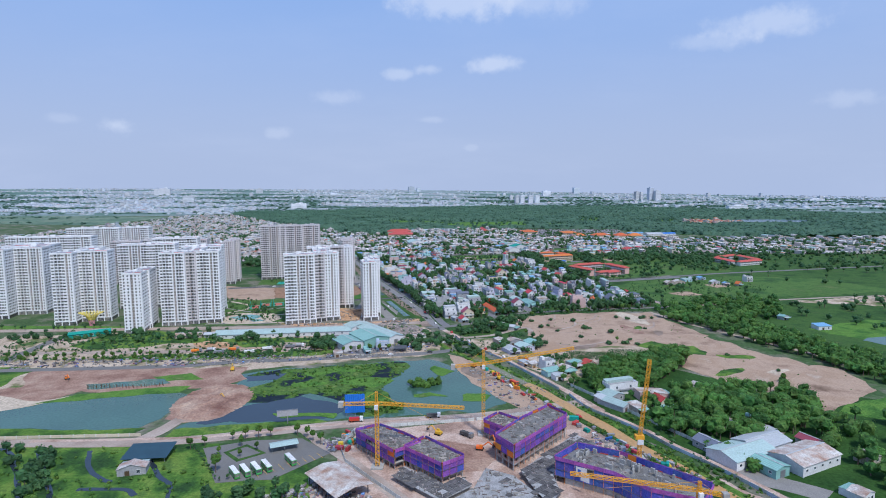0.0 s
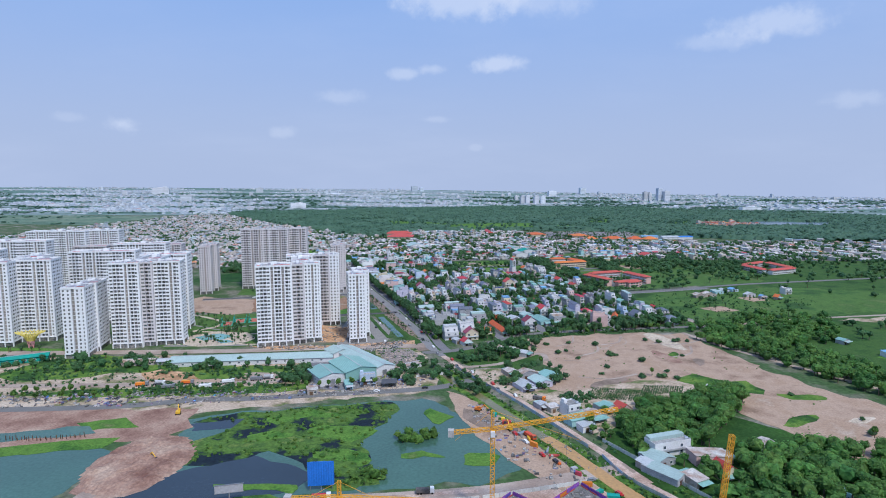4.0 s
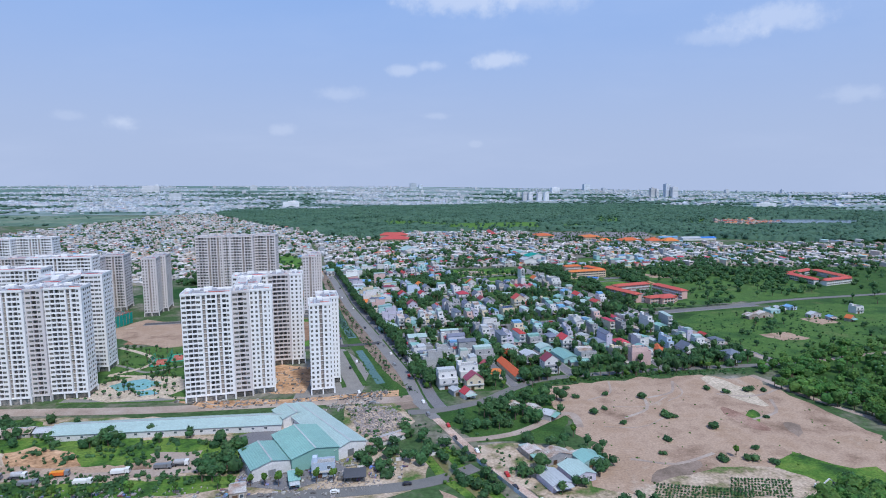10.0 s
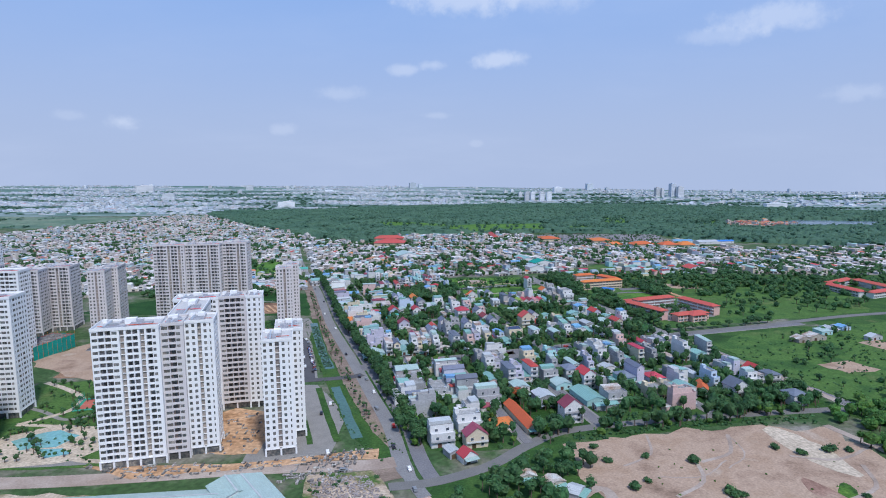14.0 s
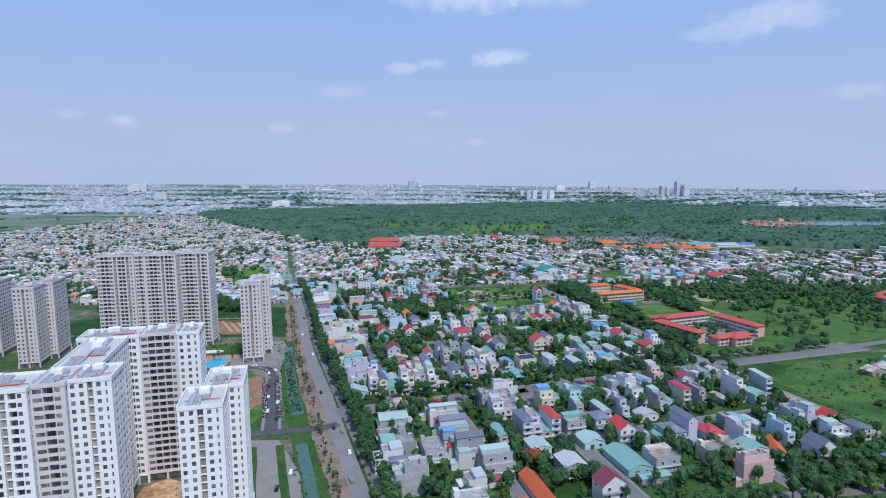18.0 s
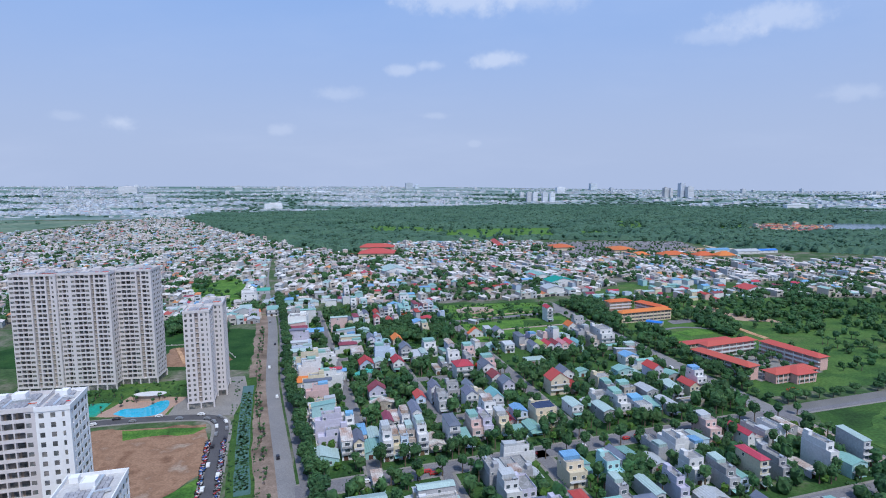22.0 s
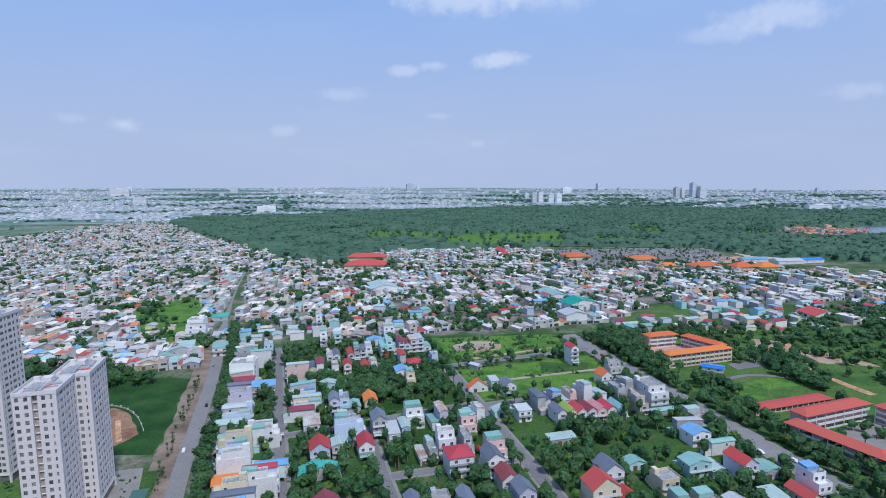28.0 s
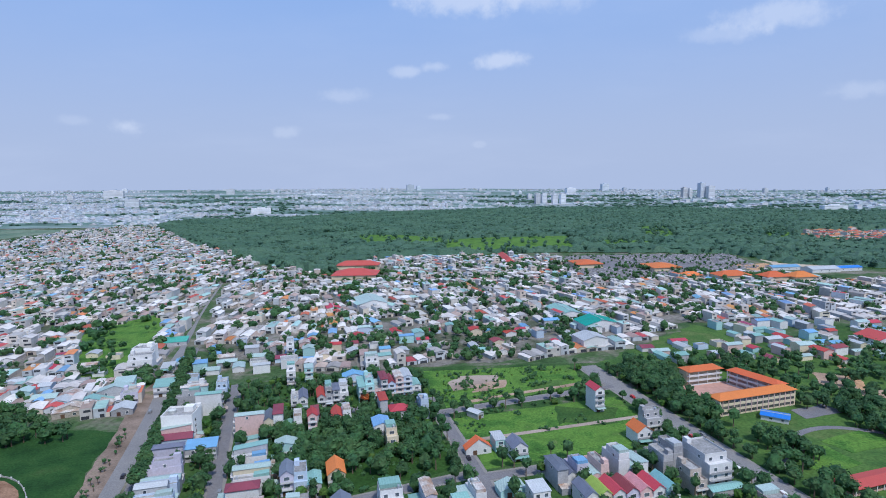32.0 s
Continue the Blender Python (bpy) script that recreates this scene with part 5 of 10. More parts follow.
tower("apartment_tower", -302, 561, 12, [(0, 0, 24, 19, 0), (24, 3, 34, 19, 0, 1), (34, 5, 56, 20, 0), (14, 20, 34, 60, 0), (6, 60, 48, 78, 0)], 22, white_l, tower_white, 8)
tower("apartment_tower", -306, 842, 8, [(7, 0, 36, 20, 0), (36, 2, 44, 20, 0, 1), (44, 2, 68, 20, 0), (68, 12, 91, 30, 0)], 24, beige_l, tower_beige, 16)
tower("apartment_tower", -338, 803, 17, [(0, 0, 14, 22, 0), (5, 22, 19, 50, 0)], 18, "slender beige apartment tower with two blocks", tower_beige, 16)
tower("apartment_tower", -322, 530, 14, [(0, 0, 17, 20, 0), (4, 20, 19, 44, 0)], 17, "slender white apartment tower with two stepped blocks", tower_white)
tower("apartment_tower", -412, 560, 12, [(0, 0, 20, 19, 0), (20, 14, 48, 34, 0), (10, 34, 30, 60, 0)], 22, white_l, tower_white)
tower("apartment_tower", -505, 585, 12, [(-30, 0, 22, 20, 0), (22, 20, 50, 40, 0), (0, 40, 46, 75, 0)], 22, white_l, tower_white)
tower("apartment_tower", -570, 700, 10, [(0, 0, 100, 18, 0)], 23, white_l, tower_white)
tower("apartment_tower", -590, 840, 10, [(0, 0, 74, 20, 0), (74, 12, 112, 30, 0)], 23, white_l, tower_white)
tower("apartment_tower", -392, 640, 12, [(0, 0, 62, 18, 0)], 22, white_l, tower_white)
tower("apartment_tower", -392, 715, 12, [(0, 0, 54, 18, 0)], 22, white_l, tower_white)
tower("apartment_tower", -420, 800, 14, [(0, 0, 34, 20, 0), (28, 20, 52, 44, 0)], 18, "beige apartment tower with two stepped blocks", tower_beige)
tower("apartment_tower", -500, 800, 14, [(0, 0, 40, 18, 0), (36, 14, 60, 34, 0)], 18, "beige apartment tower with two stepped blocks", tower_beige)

# ---- houses ----
WIN = {}


def window_mesh(w, h):
    key = (round(w, 1), round(h, 1))
    if key not in WIN:
        o, i = (w / 2 + .1, h / 2 + .1), (w / 2, h / 2)
        vs = [(x * q[0], y, z * q[1]) for q, y in ((o, .02), (o, -.1), (i, -.1), (i, -.03)) for x, z in ((-1, -1), (1, -1), (1, 1), (-1, 1))]
        s = Shape()
        s.add(vs, [(k + a, k + (a + 1) % 4, k + 4 + (a + 1) % 4, k + 4 + a) for k in (0, 4, 8) for a in range(4)])
        s.f.append((12, 13, 14, 15)); s.m.append(1)
        WIN[key] = s.mesh("window", [white_paint, pane_tint])
    return WIN[key]


DOOR = Shape().box(-1.1, -0.08, 0, 1.1, 0.02, 2.5).box(-0.04, -0.11, 0, 0.04, -0.08, 2.5).mesh("door", door_wood)
TANK = Shape().lying(-0.9, 0.9, 0, 0.95, 0.55, 8).box(-0.8, -0.5, 0, -0.6, 0.5, 0.6).box(0.6, -0.5, 0, 0.8, 0.5, 0.6).mesh("water_tank", tank_steel)
HOUSES = []
WNAME = {WHITE: "white", BLUE: "pale blue", GREY: "grey", CREAM: "cream", PINK: "pink", AQUA: "aqua", RENDER: "brown rendered", LILAC: "lilac"}
RNAME = {"teal": "teal metal roof", "silver": "silver metal roof", "blue": "blue metal roof", "green": "green metal roof", "rust": "rusty metal roof", "pale": "pale green metal roof", "red": "red tiled roof", "orange": "orange tiled roof", "slate": "dark slate roof", "maroon": "maroon tiled roof", "flat": "flat concrete roof terrace", "coral": "coral tiled roof", "lime": "lime green tiled roof", "rose": "rose tiled roof", "teal_tile": "teal tiled roof"}
RMAT = {"teal": roof_teal, "silver": roof_silver, "blue": roof_blue, "green": roof_green, "rust": roof_rust, "pale": roof_pale, "red": tile_red, "orange": tile_orange, "slate": tile_slate, "maroon": tile_maroon, "flat": roof_concrete, "coral": tile_coral, "lime": tile_lime, "rose": tile_rose, "teal_tile": tile_teal}


def house(u, v, w, d, floors, wall=WHITE, roof="flat", turn=0, rich=True, grid=True, group="houses of the street grid", peaked=False):
    """A town house of w x d metres round (u, v); its front looks to -v before it is turned by quarter turns (degrees)."""
    r = random.Random(int(u * 131 + v * 17))
    m = at_grid(u, v, turn) if grid else pose(u, v, 0, 0, 0, turn)
    fl = "one-storey" if floors == 1 else "two-storey" if floors == 2 else "three-storey" if floors == 3 else "four-storey"
    t = thing("house", m, f"{fl} {WNAME[wall]} house with {RNAME[roof]}", "house", group)
    HOUSES.append((m.translation.x, m.translation.y, max(w, d)))
    x0, y0, x1, y1 = -w / 2, -d / 2, w / 2, d / 2
    fh = 3.3
    h = floors * fh + 0.3
    back = 0
    if roof == "flat":
        if floors >= 3 and rich:  # the top storey stands back from the street
            back = 2.6 + r.random() * 1.5
            part("wall", Shape().tub(x0, y0, 0, x1, y1, h - fh), WALLS[wall], t)
            part("upper_wall", Shape().tub(x0 + .16, y0 + back, h - fh, x1 - .16, y1 - .16, h), WALLS[wall], t)
        else:
            part("wall", Shape().tub(x0, y0, 0, x1, y1, h), WALLS[wall], t)
        yb = y0 + back
        part("roof_terrace", Shape().box(x0 + .33, yb + .33, h - 0.02, x1 - .33, y1 - .33, h + 0.06), roof_concrete, t)
        k = r.random()
        if k < 0.45:
            part("stair_head", Shape().tub(x0 + .4, y1 - 3.6, h + .06, x0 + 2.7, y1 - .4, h + 2.4, .1, .15), WALLS[wall], t)
        elif d > 7:
            part("terrace_canopy", Shape().sloped(x0 + .4, y1 - d * .45, x1 - .4, y1 - .4, h + .06, h + 1.9, h + 2.3), [roof_teal, roof_silver, roof_blue, roof_pale, roof_rust][r.randrange(5)], t, "corrugated canopy over the roof terrace")
        if r.random() < 0.6:
            part("water_tank", TANK, None, t, "steel water tank", pose(x1 - 1.7, yb + 1.6, h + .06, 0, 0, r.choice((0, 90))))
    elif roof in ("teal", "silver", "blue", "green", "rust", "pale"):
        if r.random() < .7:
            part("wall", Shape().gabled(x0, y0, x1, y1, 0, h, 0.16 * w), WALLS[wall], t)
            part("roof", Shape().gable(x0, y0, x1, y1, h, 0.16 * w, 0.35, 0.1), RMAT[roof], t)
        else:
            part("wall", Shape().sloped(x0, y0, x1, y1, 0, h, h + 0.1 * d), WALLS[wall], t)
            part("roof", Shape().shed(x0, y0, x1, y1, h + 0.01, h + 0.1 * d + .01), RMAT[roof], t)
    elif not peaked and r.random() < .4:
        part("wall", Shape().box(x0, y0, 0, x1, y1, h), WALLS[wall], t)
        part("roof", Shape().hip(x0, y0, x1, y1, h, 0.27 * min(w, d)), RMAT[roof], t)
    else:
        part("wall", Shape().gabled(x0, y0, x1, y1, 0, h, 0.36 * w), WALLS[wall], t)
        part("roof", Shape().gable(x0, y0, x1, y1, h, 0.36 * w), RMAT[roof], t)
    # openings
    part("door", DOOR, None, t, at=pose(x0 + w * .35, y0, 0.02))
    for f in range(floors):
        z = f * fh + 1.9
        yf = y0
        if roof == "flat" and floors >= 3 and rich and f == floors - 1:
            yf = y0 + back
        for a in (w * .24,) if f == 0 else (-w * .24, w * .24) if w > 6.4 else (0,):
            part("window", window_mesh(1.6 if w > 6.4 or f == 0 else 2.4, 1.6), None, t, at=pose(a, yf, z))
        if f and floors > 1 and yf == y0 and rich:
            part("balcony", Shape().box(x0 + .1, y0 - 1.1, f * fh + .1, x1 - .1, y0 + .02, f * fh + .28).box(x0 + .1, y0 - 1.1, f * fh + .27, x1 - .1, y0 - 1.0, f * fh + 1.1), WALLS[WHITE if wall != WHITE else GREY], t)
    if r.random() < .38 and w < 12:
        part("front_canopy", Shape().shed(x0 + .3, y0 - 3.0, x1 - .3, y0 - .1, 2.7, 3.05, .1, .08), RMAT[r.choice(("teal", "silver", "pale", "teal", "rust"))], t, "corrugated canopy over the forecourt")
    if r.random() < .3 and d < 18:
        part("rear_annexe", Shape().sloped(x0 + .3, y1 - .05, x1 - .3, y1 + 3.6, 0, 3.6, 3.1), WALLS[wall], t)
        part("annexe_roof", Shape().shed(x0 + .3, y1 + .1, x1 - .3, y1 + 3.6, 3.66, 3.16, .15, .08), RMAT[r.choice(("teal", "silver", "rust", "pale"))], t, "corrugated lean-to roof")
    if rich and floors >= 2:
        for sx, rz in ((x0, -90), (x1, 90)):
            if r.random() < .5:
                part("window", window_mesh(1.2, 1.4), None, t, at=pose(sx, r.uniform(-.2, .25) * d, (floors - 1) * fh + 1.9, 0, 0, rz))
        if r.random() < .3:
            part("window", window_mesh(1.0, 1.2), None, t, at=pose(w * .2, y1, (floors - 1) * fh + 1.9, 0, 0, 180))
    return t


MARKED = []
JOIN_LINE = 948  # metres north; the houses past it are too far to be told apart


def free(u, v, w, d, turn, slack=.98):
    """Whether a plot is still empty; if so it is taken."""
    if turn in (90, -90):
        w, d = d, w
    if any(abs(u - a) < (w + b) / 2 * slack and abs(v - c) < (d + e) / 2 * slack for a, c, b, e in MARKED):
        return False
    MARKED.append((u, v, w, d))
    return True


def row(u0, v0, u1, v1, turn, seed, depth=(13, 17), width=(4.2, 6.0), skip=0.08, floors=(2, 3, 3, 2, 4, 1), walls=(WHITE, GREY, BLUE, WHITE, CREAM, WHITE, AQUA, GREY, LILAC, GREY, WHITE, PINK, WHITE), roofs=("flat", "flat", "flat", "teal", "silver", "pale", "flat", "maroon", "rust", "slate", "flat", "teal", "flat", "flat", "flat", "slate", "red", "pale")):
    """Terraced houses side by side from (u0, v0) to (u1, v1), the middle line of their fronts."""
    r = random.Random(seed)
    length = math.dist((u0, v0), (u1, v1))
    s = 0.0
    while s < length - 3:
        w = r.uniform(*width)
        if r.random() < skip:
            s += w * r.uniform(1, 1.8)
            continue
        k = (s + w / 2) / length
        d = r.uniform(*depth)
        fu, fv = u0 + (u1 - u0) * k, v0 + (v1 - v0) * k
        # the front stands on the line, the house reaches back from it
        a = radians(turn)
        cu, cv = fu - math.sin(a) * d / 2, fv + math.cos(a) * d / 2
        n = r.choice(floors)
        rf = r.choice(roofs)
        if n == 1 and rf == "flat":
            rf = r.choice(("teal", "silver", "rust"))
        x, y = G(cu, cv)
        if not any(inside(x, y, s_) for s_ in STREETS) and free(cu, cv, w - .05, d, turn):
            house(cu, cv, w - 0.05, d, n, r.choice(walls), rf, turn)
        s += w


def marked(u, v, w, d, floors, wall, roof, turn=0, peaked=False):
    if not free(u, v, w, d, turn, .8):
        return None
    return house(u, v, w, d, floors, wall, roof, turn, peaked=peaked)


# the block north of the main street, house by house
marked(9, 136, 17, 11, 1, AQUA, "pale")
marked(22, 141, 5.5, 13, 3, WHITE, "rust")
marked(27.5, 138, 5, 13, 3, CREAM, "slate", 0, True)
marked(34.5, 139, 8.5, 14, 1, AQUA, "teal")
marked(26, 164, 5, 9, 3, WHITE, "flat")
marked(31.5, 160, 5, 12, 1, GREY, "blue")
marked(37.5, 155, 6, 14, 1, AQUA, "pale")
marked(41.5, 135, 5, 15, 4, WHITE, "flat")
marked(46, 135, 4.2, 15, 3, CREAM, "flat")
marked(50.2, 135, 4.2, 15, 3, BLUE, "flat")
marked(54.6, 140, 4.4, 14, 3, RENDER, "flat")
marked(59.8, 137, 5.2, 15, 4, WHITE, "flat")
marked(51, 166, 5, 13, 2, WHITE, "rust")
marked(46, 158, 4.5, 13, 3, GREY, "maroon")
marked(56, 160, 5, 16, 3, WHITE, "flat")
marked(61.5, 160, 5, 15, 4, WHITE, "slate")
marked(67.5, 138, 8.5, 14, 1, GREY, "rust")
marked(76.5, 138, 5.5, 16, 4, WHITE, "slate")
marked(83, 137, 7, 16, 1, AQUA, "teal")
marked(91, 144, 6, 15, 3, PINK, "flat")
marked(97.5, 145, 5.5, 15, 3, LILAC, "flat")
marked(103.5, 157, 7, 14, 4, WHITE, "flat")
marked(107, 144, 6, 15, 3, CREAM, "flat")
marked(115, 155, 4.5, 14, 1, PINK, "red")
marked(114, 137, 6.5, 10, 1, GREY, "teal")
marked(122.5, 158, 7, 12, 2, BLUE, "blue")
marked(134, 149, 13, 14, 3, CREAM, "flat")
marked(124, 141, 8, 12, 1, AQUA, "teal")
marked(48, 213, 11, 10, 2, LILAC, "maroon")
marked(49, 197, 15, 7, 1, RENDER, "rust")
marked(71.5, 194, 6, 11, 2, BLUE, "coral", 0, True)
marked(83.5, 184, 6.5, 13, 3, GREY, "flat")
marked(82.5, 200, 6, 11, 3, WHITE, "slate", 0, True)
marked(94, 199, 8, 10, 3, GREY, "flat")
marked(100.5, 183, 7, 12, 3, WHITE, "slate", 0, True)
marked(90.5, 181, 6, 8, 1, GREY, "slate")
marked(106, 203, 6, 12, 2, WHITE, "slate", 0, True)
marked(108.5, 188, 6, 10, 2, CREAM, "flat")
marked(116.5, 183, 8, 13, 2, WHITE, "teal_tile", 0, True)
marked(112, 236, 12, 13, 3, WHITE, "red")
marked(110, 253, 9, 9, 4, WHITE, "flat")
marked(127, 230, 8, 13, 3, WHITE, "slate", 0, True)
marked(129, 216, 8, 12, 2, WHITE, "maroon", 0, True)
marked(132, 203, 8, 11, 2, LILAC, "slate", 0, True)
marked(133, 243, 9, 12, 3, PINK, "flat")
marked(177, 210, 10, 12, 2, WHITE, "slate", 0, True)
marked(163, 192, 13, 11, 3, CREAM, "coral")
marked(175, 190, 8, 9, 1, PINK, "red")
marked(157, 158, 7, 14, 2, WHITE, "pale")
marked(170, 165, 6, 6, 1, GREY, "silver")
marked(171, 147, 7, 15, 2, GREY, "pale")
marked(179, 165, 10, 10, 2, WHITE, "flat")
marked(184.5, 153, 6.5, 17, 3, WHITE, "flat")
marked(188, 170, 6, 15, 3, GREY, "flat")
marked(202, 174, 8, 12, 2, RENDER, "flat")
marked(195, 148, 8, 16, 2, WHITE, "flat")
marked(206, 152, 5.5, 14, 1, AQUA, "teal")
marked(212, 145, 6.5, 14, 2, GREY, "silver")
marked(213, 167, 8, 14, 2, GREY, "silver")
marked(202, 159, 4.5, 12, 1, GREY, "teal")
marked(230, 166, 8, 15, 2, GREY, "pale")
marked(232, 148, 14, 6, 1, RENDER, "flat")
marked(244, 167, 7, 13, 2, CREAM, "coral")
marked(252, 170, 7, 12, 4, WHITE, "flat")
marked(219, 204, 12, 9, 2, AQUA, "teal")
marked(236, 194, 8, 13, 3, LILAC, "red")
marked(228, 203, 8, 12, 1, GREY, "pale")
marked(250, 194, 13, 10, 1, GREY, "teal")
marked(197, 195, 10, 10, 2, CREAM, "flat")
marked(241, 232, 11, 11, 2, WHITE, "blue")
marked(256, 252, 9, 11, 2, PINK, "flat")
marked(195, 217, 9, 7, 1, AQUA, "teal")
# solar panels on the large cream house
t = thing("solar_array", at_grid(134, 150.3, 0, 10.24), "dark blue solar panels on the cream house's roof", "solar panels")
for i in range(6):
    for j in range(3):
        part("solar_panel", Shape().sloped(-6 + i * 2, -4 + j * 2.4, -4.08 + i * 2, -1.7 + j * 2.4, 0, .35 + j * .3, .62 + j * .3), solar_blue, t)
# the houses round the south corner of the grid
for a_ in [(23, -27, 13, 11, 3, WHITE, "flat"), (41, -17, 14, 12, 3, WHITE, "flat"), (40, -34, 12, 8, 2, CREAM, "maroon"), (64, 17, 15, 12, 3, GREY, "flat"), (75.5, -11, 7.5, 38, 1, CREAM, "orange"), (61, -17, 12, 10, 1, CREAM, "orange"), (129, 9, 13, 24, 1, AQUA, "teal"), (103, -19, 12, 9, 3, WHITE, "maroon"), (143, 2, 13, 12, 2, GREY, "flat"), (98, 8, 11, 13, 2, GREY, "silver"), (90, 28, 10, 12, 2, WHITE, "pale")]:
    marked(*a_)
marked(240, 372, 6, 12, 4, WHITE, "red")
marked(241, 326, 9, 11, 2, WHITE, "orange")
marked(255, 337, 10, 9, 3, GREY, "flat")
marked(249, 284, 12, 20, 4, WHITE, "flat")
marked(235, 276, 6, 14, 3, RENDER, "flat")
# the row of seven gabled houses in seven colours
for k, (wl, rf) in enumerate([(WHITE, "slate"), (CREAM, "lime"), (WHITE, "red"), (LILAC, "maroon"), (PINK, "rose"), (WHITE, "red"), (AQUA, "teal_tile")]):
    marked(184 + k * 6, 278 - k * .6, 6, 13, 2, wl, rf, 0, True)
# the few houses on the vacant lot
marked(153.5, 336, 13.5, 5, 1, WHITE, "orange", 0, True)
marked(165, 337, 5.5, 9, 2, AQUA, "silver")
marked(171.5, 327, 8, 11, 2, WHITE, "slate", 0, True)
marked(166, 380, 5, 9, 1, GREY, "silver", 30)
marked(165, 285, 8, 9, 2, WHITE, "silver")
marked(156, 295, 12, 8, 1, AQUA, "pale")
marked(173, 251, 15, 7, 1, GREY, "pale")
marked(128, 275, 8, 12, 3, PINK, "flat")
marked(256, 259, 9, 9, 2, GREY, "flat")
marked(16, 371, 15, 10, 2, GREY, "blue")
marked(40, 321, 7, 14, 2, WHITE, "maroon", 90)
marked(45, 301, 9, 13, 2, WHITE, "rust")
marked(72, 380, 5, 9, 4, PINK, "red")
marked(65, 323, 6, 14, 3, BLUE, "flat")
marked(59, 325, 6, 12, 3, LILAC, "slate")
marked(71, 320, 6, 12, 2, GREY, "teal")
marked(81, 327, 8, 13, 2, CREAM, "orange")
marked(102, 295, 10, 13, 3, WHITE, "flat")
marked(81, 289, 8, 12, 3, GREY, "slate")
marked(87, 278, 6, 14, 2, WHITE, "silver")
marked(71, 267, 8, 13, 2, WHITE, "red")
marked(48, 269, 10, 12, 2, BLUE, "red")
marked(58, 270, 8, 10, 2, GREY, "pale")
marked(47, 250, 20, 9, 1, GREY, "green")
marked(58, 361, 11, 9, 2, AQUA, "pale")
marked(122, 390, 11, 10, 2, GREY, "red")
marked(108, 366, 9, 12, 3, WHITE, "blue")
marked(112, 356, 6, 12, 3, CREAM, "flat")
marked(60, 469, 6, 9, 4, WHITE, "flat")
marked(72, 475, 6, 8, 3, AQUA, "pale")
marked(59, 536, 6, 12, 4, WHITE, "flat")
marked(16, 459, 7, 14, 3, BLUE, "flat")
marked(102, 457, 16, 10, 2, BLUE, "blue")
marked(118, 485, 10, 12, 3, WHITE, "flat")
marked(-49, 530, 17, 13, 4, WHITE, "flat")
marked(0, 313, 9, 14, 2, GREY, "pale", -90)
marked(4, 292, 9, 14, 2, AQUA, "teal", -90)
marked(21, 290, 7, 14, 3, WHITE, "flat", 90)
marked(25, 256, 7, 15, 2, WHITE, "blue", 90)
marked(6, 251, 8, 14, 1, GREY, "orange", -90)
marked(139, 30, 9, 12, 3, WHITE, "red")
marked(125, 22, 13, 12, 1, AQUA, "teal")
marked(122, 33, 12, 12, 1, AQUA, "pale")
marked(122, 7, 14, 12, 1, AQUA, "teal")
marked(144, 7, 11, 10, 2, GREY, "flat")
marked(166, 26, 10, 13, 2, AQUA, "slate")
marked(184, 19, 10, 12, 2, BLUE, "red")
marked(171, 1, 10, 11, 2, CREAM, "flat")
marked(191, -2, 12, 12, 2, WHITE, "teal")
marked(206, -1, 9, 15, 1, WHITE, "orange", -30)
marked(225, -10, 12, 11, 2, WHITE, "slate")
marked(267, 22, 11, 9, 1, WHITE, "red")
marked(249, 58, 9, 10, 2, AQUA, "teal")
marked(175, 73, 8, 12, 3, WHITE, "flat")
marked(169, 54, 12, 9, 1, WHITE, "silver")
marked(137, 82, 7, 14, 3, AQUA, "flat")
marked(120, 86, 9, 13, 3, CREAM, "flat")
marked(86, 78, 7, 13, 3, WHITE, "flat")
marked(93, 79, 7, 13, 2, LILAC, "flat")
marked(121, 51, 11, 10, 2, GREY, "flat")
marked(137, 51, 9, 11, 2, WHITE, "slate")
marked(211, 109, 7, 15, 3, PINK, "flat")
marked(182, -11, 11, 8, 1, PINK, "orange")
marked(22, 50, 11, 18, 2, GREY, "flat", 90)
marked(15, 35, 9, 14, 3, WHITE, "flat", -90)
marked(38, 40, 10, 16, 2, GREY, "flat")
marked(25, 82, 12, 16, 2, GREY, "pale", -90)
marked(164, 88, 9, 12, 1, GREY, "silver")
marked(108, -13, 8, 11, 3, WHITE, "red")
marked(79, -0, 8, 15, 1, RENDER, "coral", -20)
marked(64, -15, 9, 6, 1, RENDER, "coral", 70)
marked(66, 13, 9, 10, 2, GREY, "flat")
marked(25, -28, 9, 14, 3, WHITE, "flat", -90)
marked(46, -1, 9, 12, 3, WHITE, "flat", -90)
marked(183, 3, 8, 11, 2, CREAM, "flat")
marked(184, -11, 9, 9, 1, GREY, "pale")
marked(149, 5, 11, 10, 2, GREY, "flat")
marked(249, -32, 11, 11, 2, WHITE, "slate")
marked(244, -1, 8, 11, 3, WHITE, "flat")
marked(264, 3, 8, 11, 2, WHITE, "slate")

# between the avenue and the second street: fronts to both
row(10, 128, -3, 300, -90, 11)
row(27, 300, 30, 128, 90, 12)
row(-4, 310, -9, 470, -90, 13, skip=.25)
row(18, 470, 22, 318, 90, 14, skip=.25)
# south block along the avenue
row(14, 96, 14, 6, -90, 15)
row(62, 0, 62, 98, 90, 16, skip=.15)
row(46, 98, 18, 98, 0, 17, floors=(1, 2, 2, 3, 1, 2))
# both sides of the cross street
row(142, 104, 74, 102, 180, 21, skip=.12, floors=(1, 2, 2, 3, 1, 2))
row(262, 108, 122, 104, 180, 23, skip=.25, floors=(1, 2, 2, 3, 1, 2))
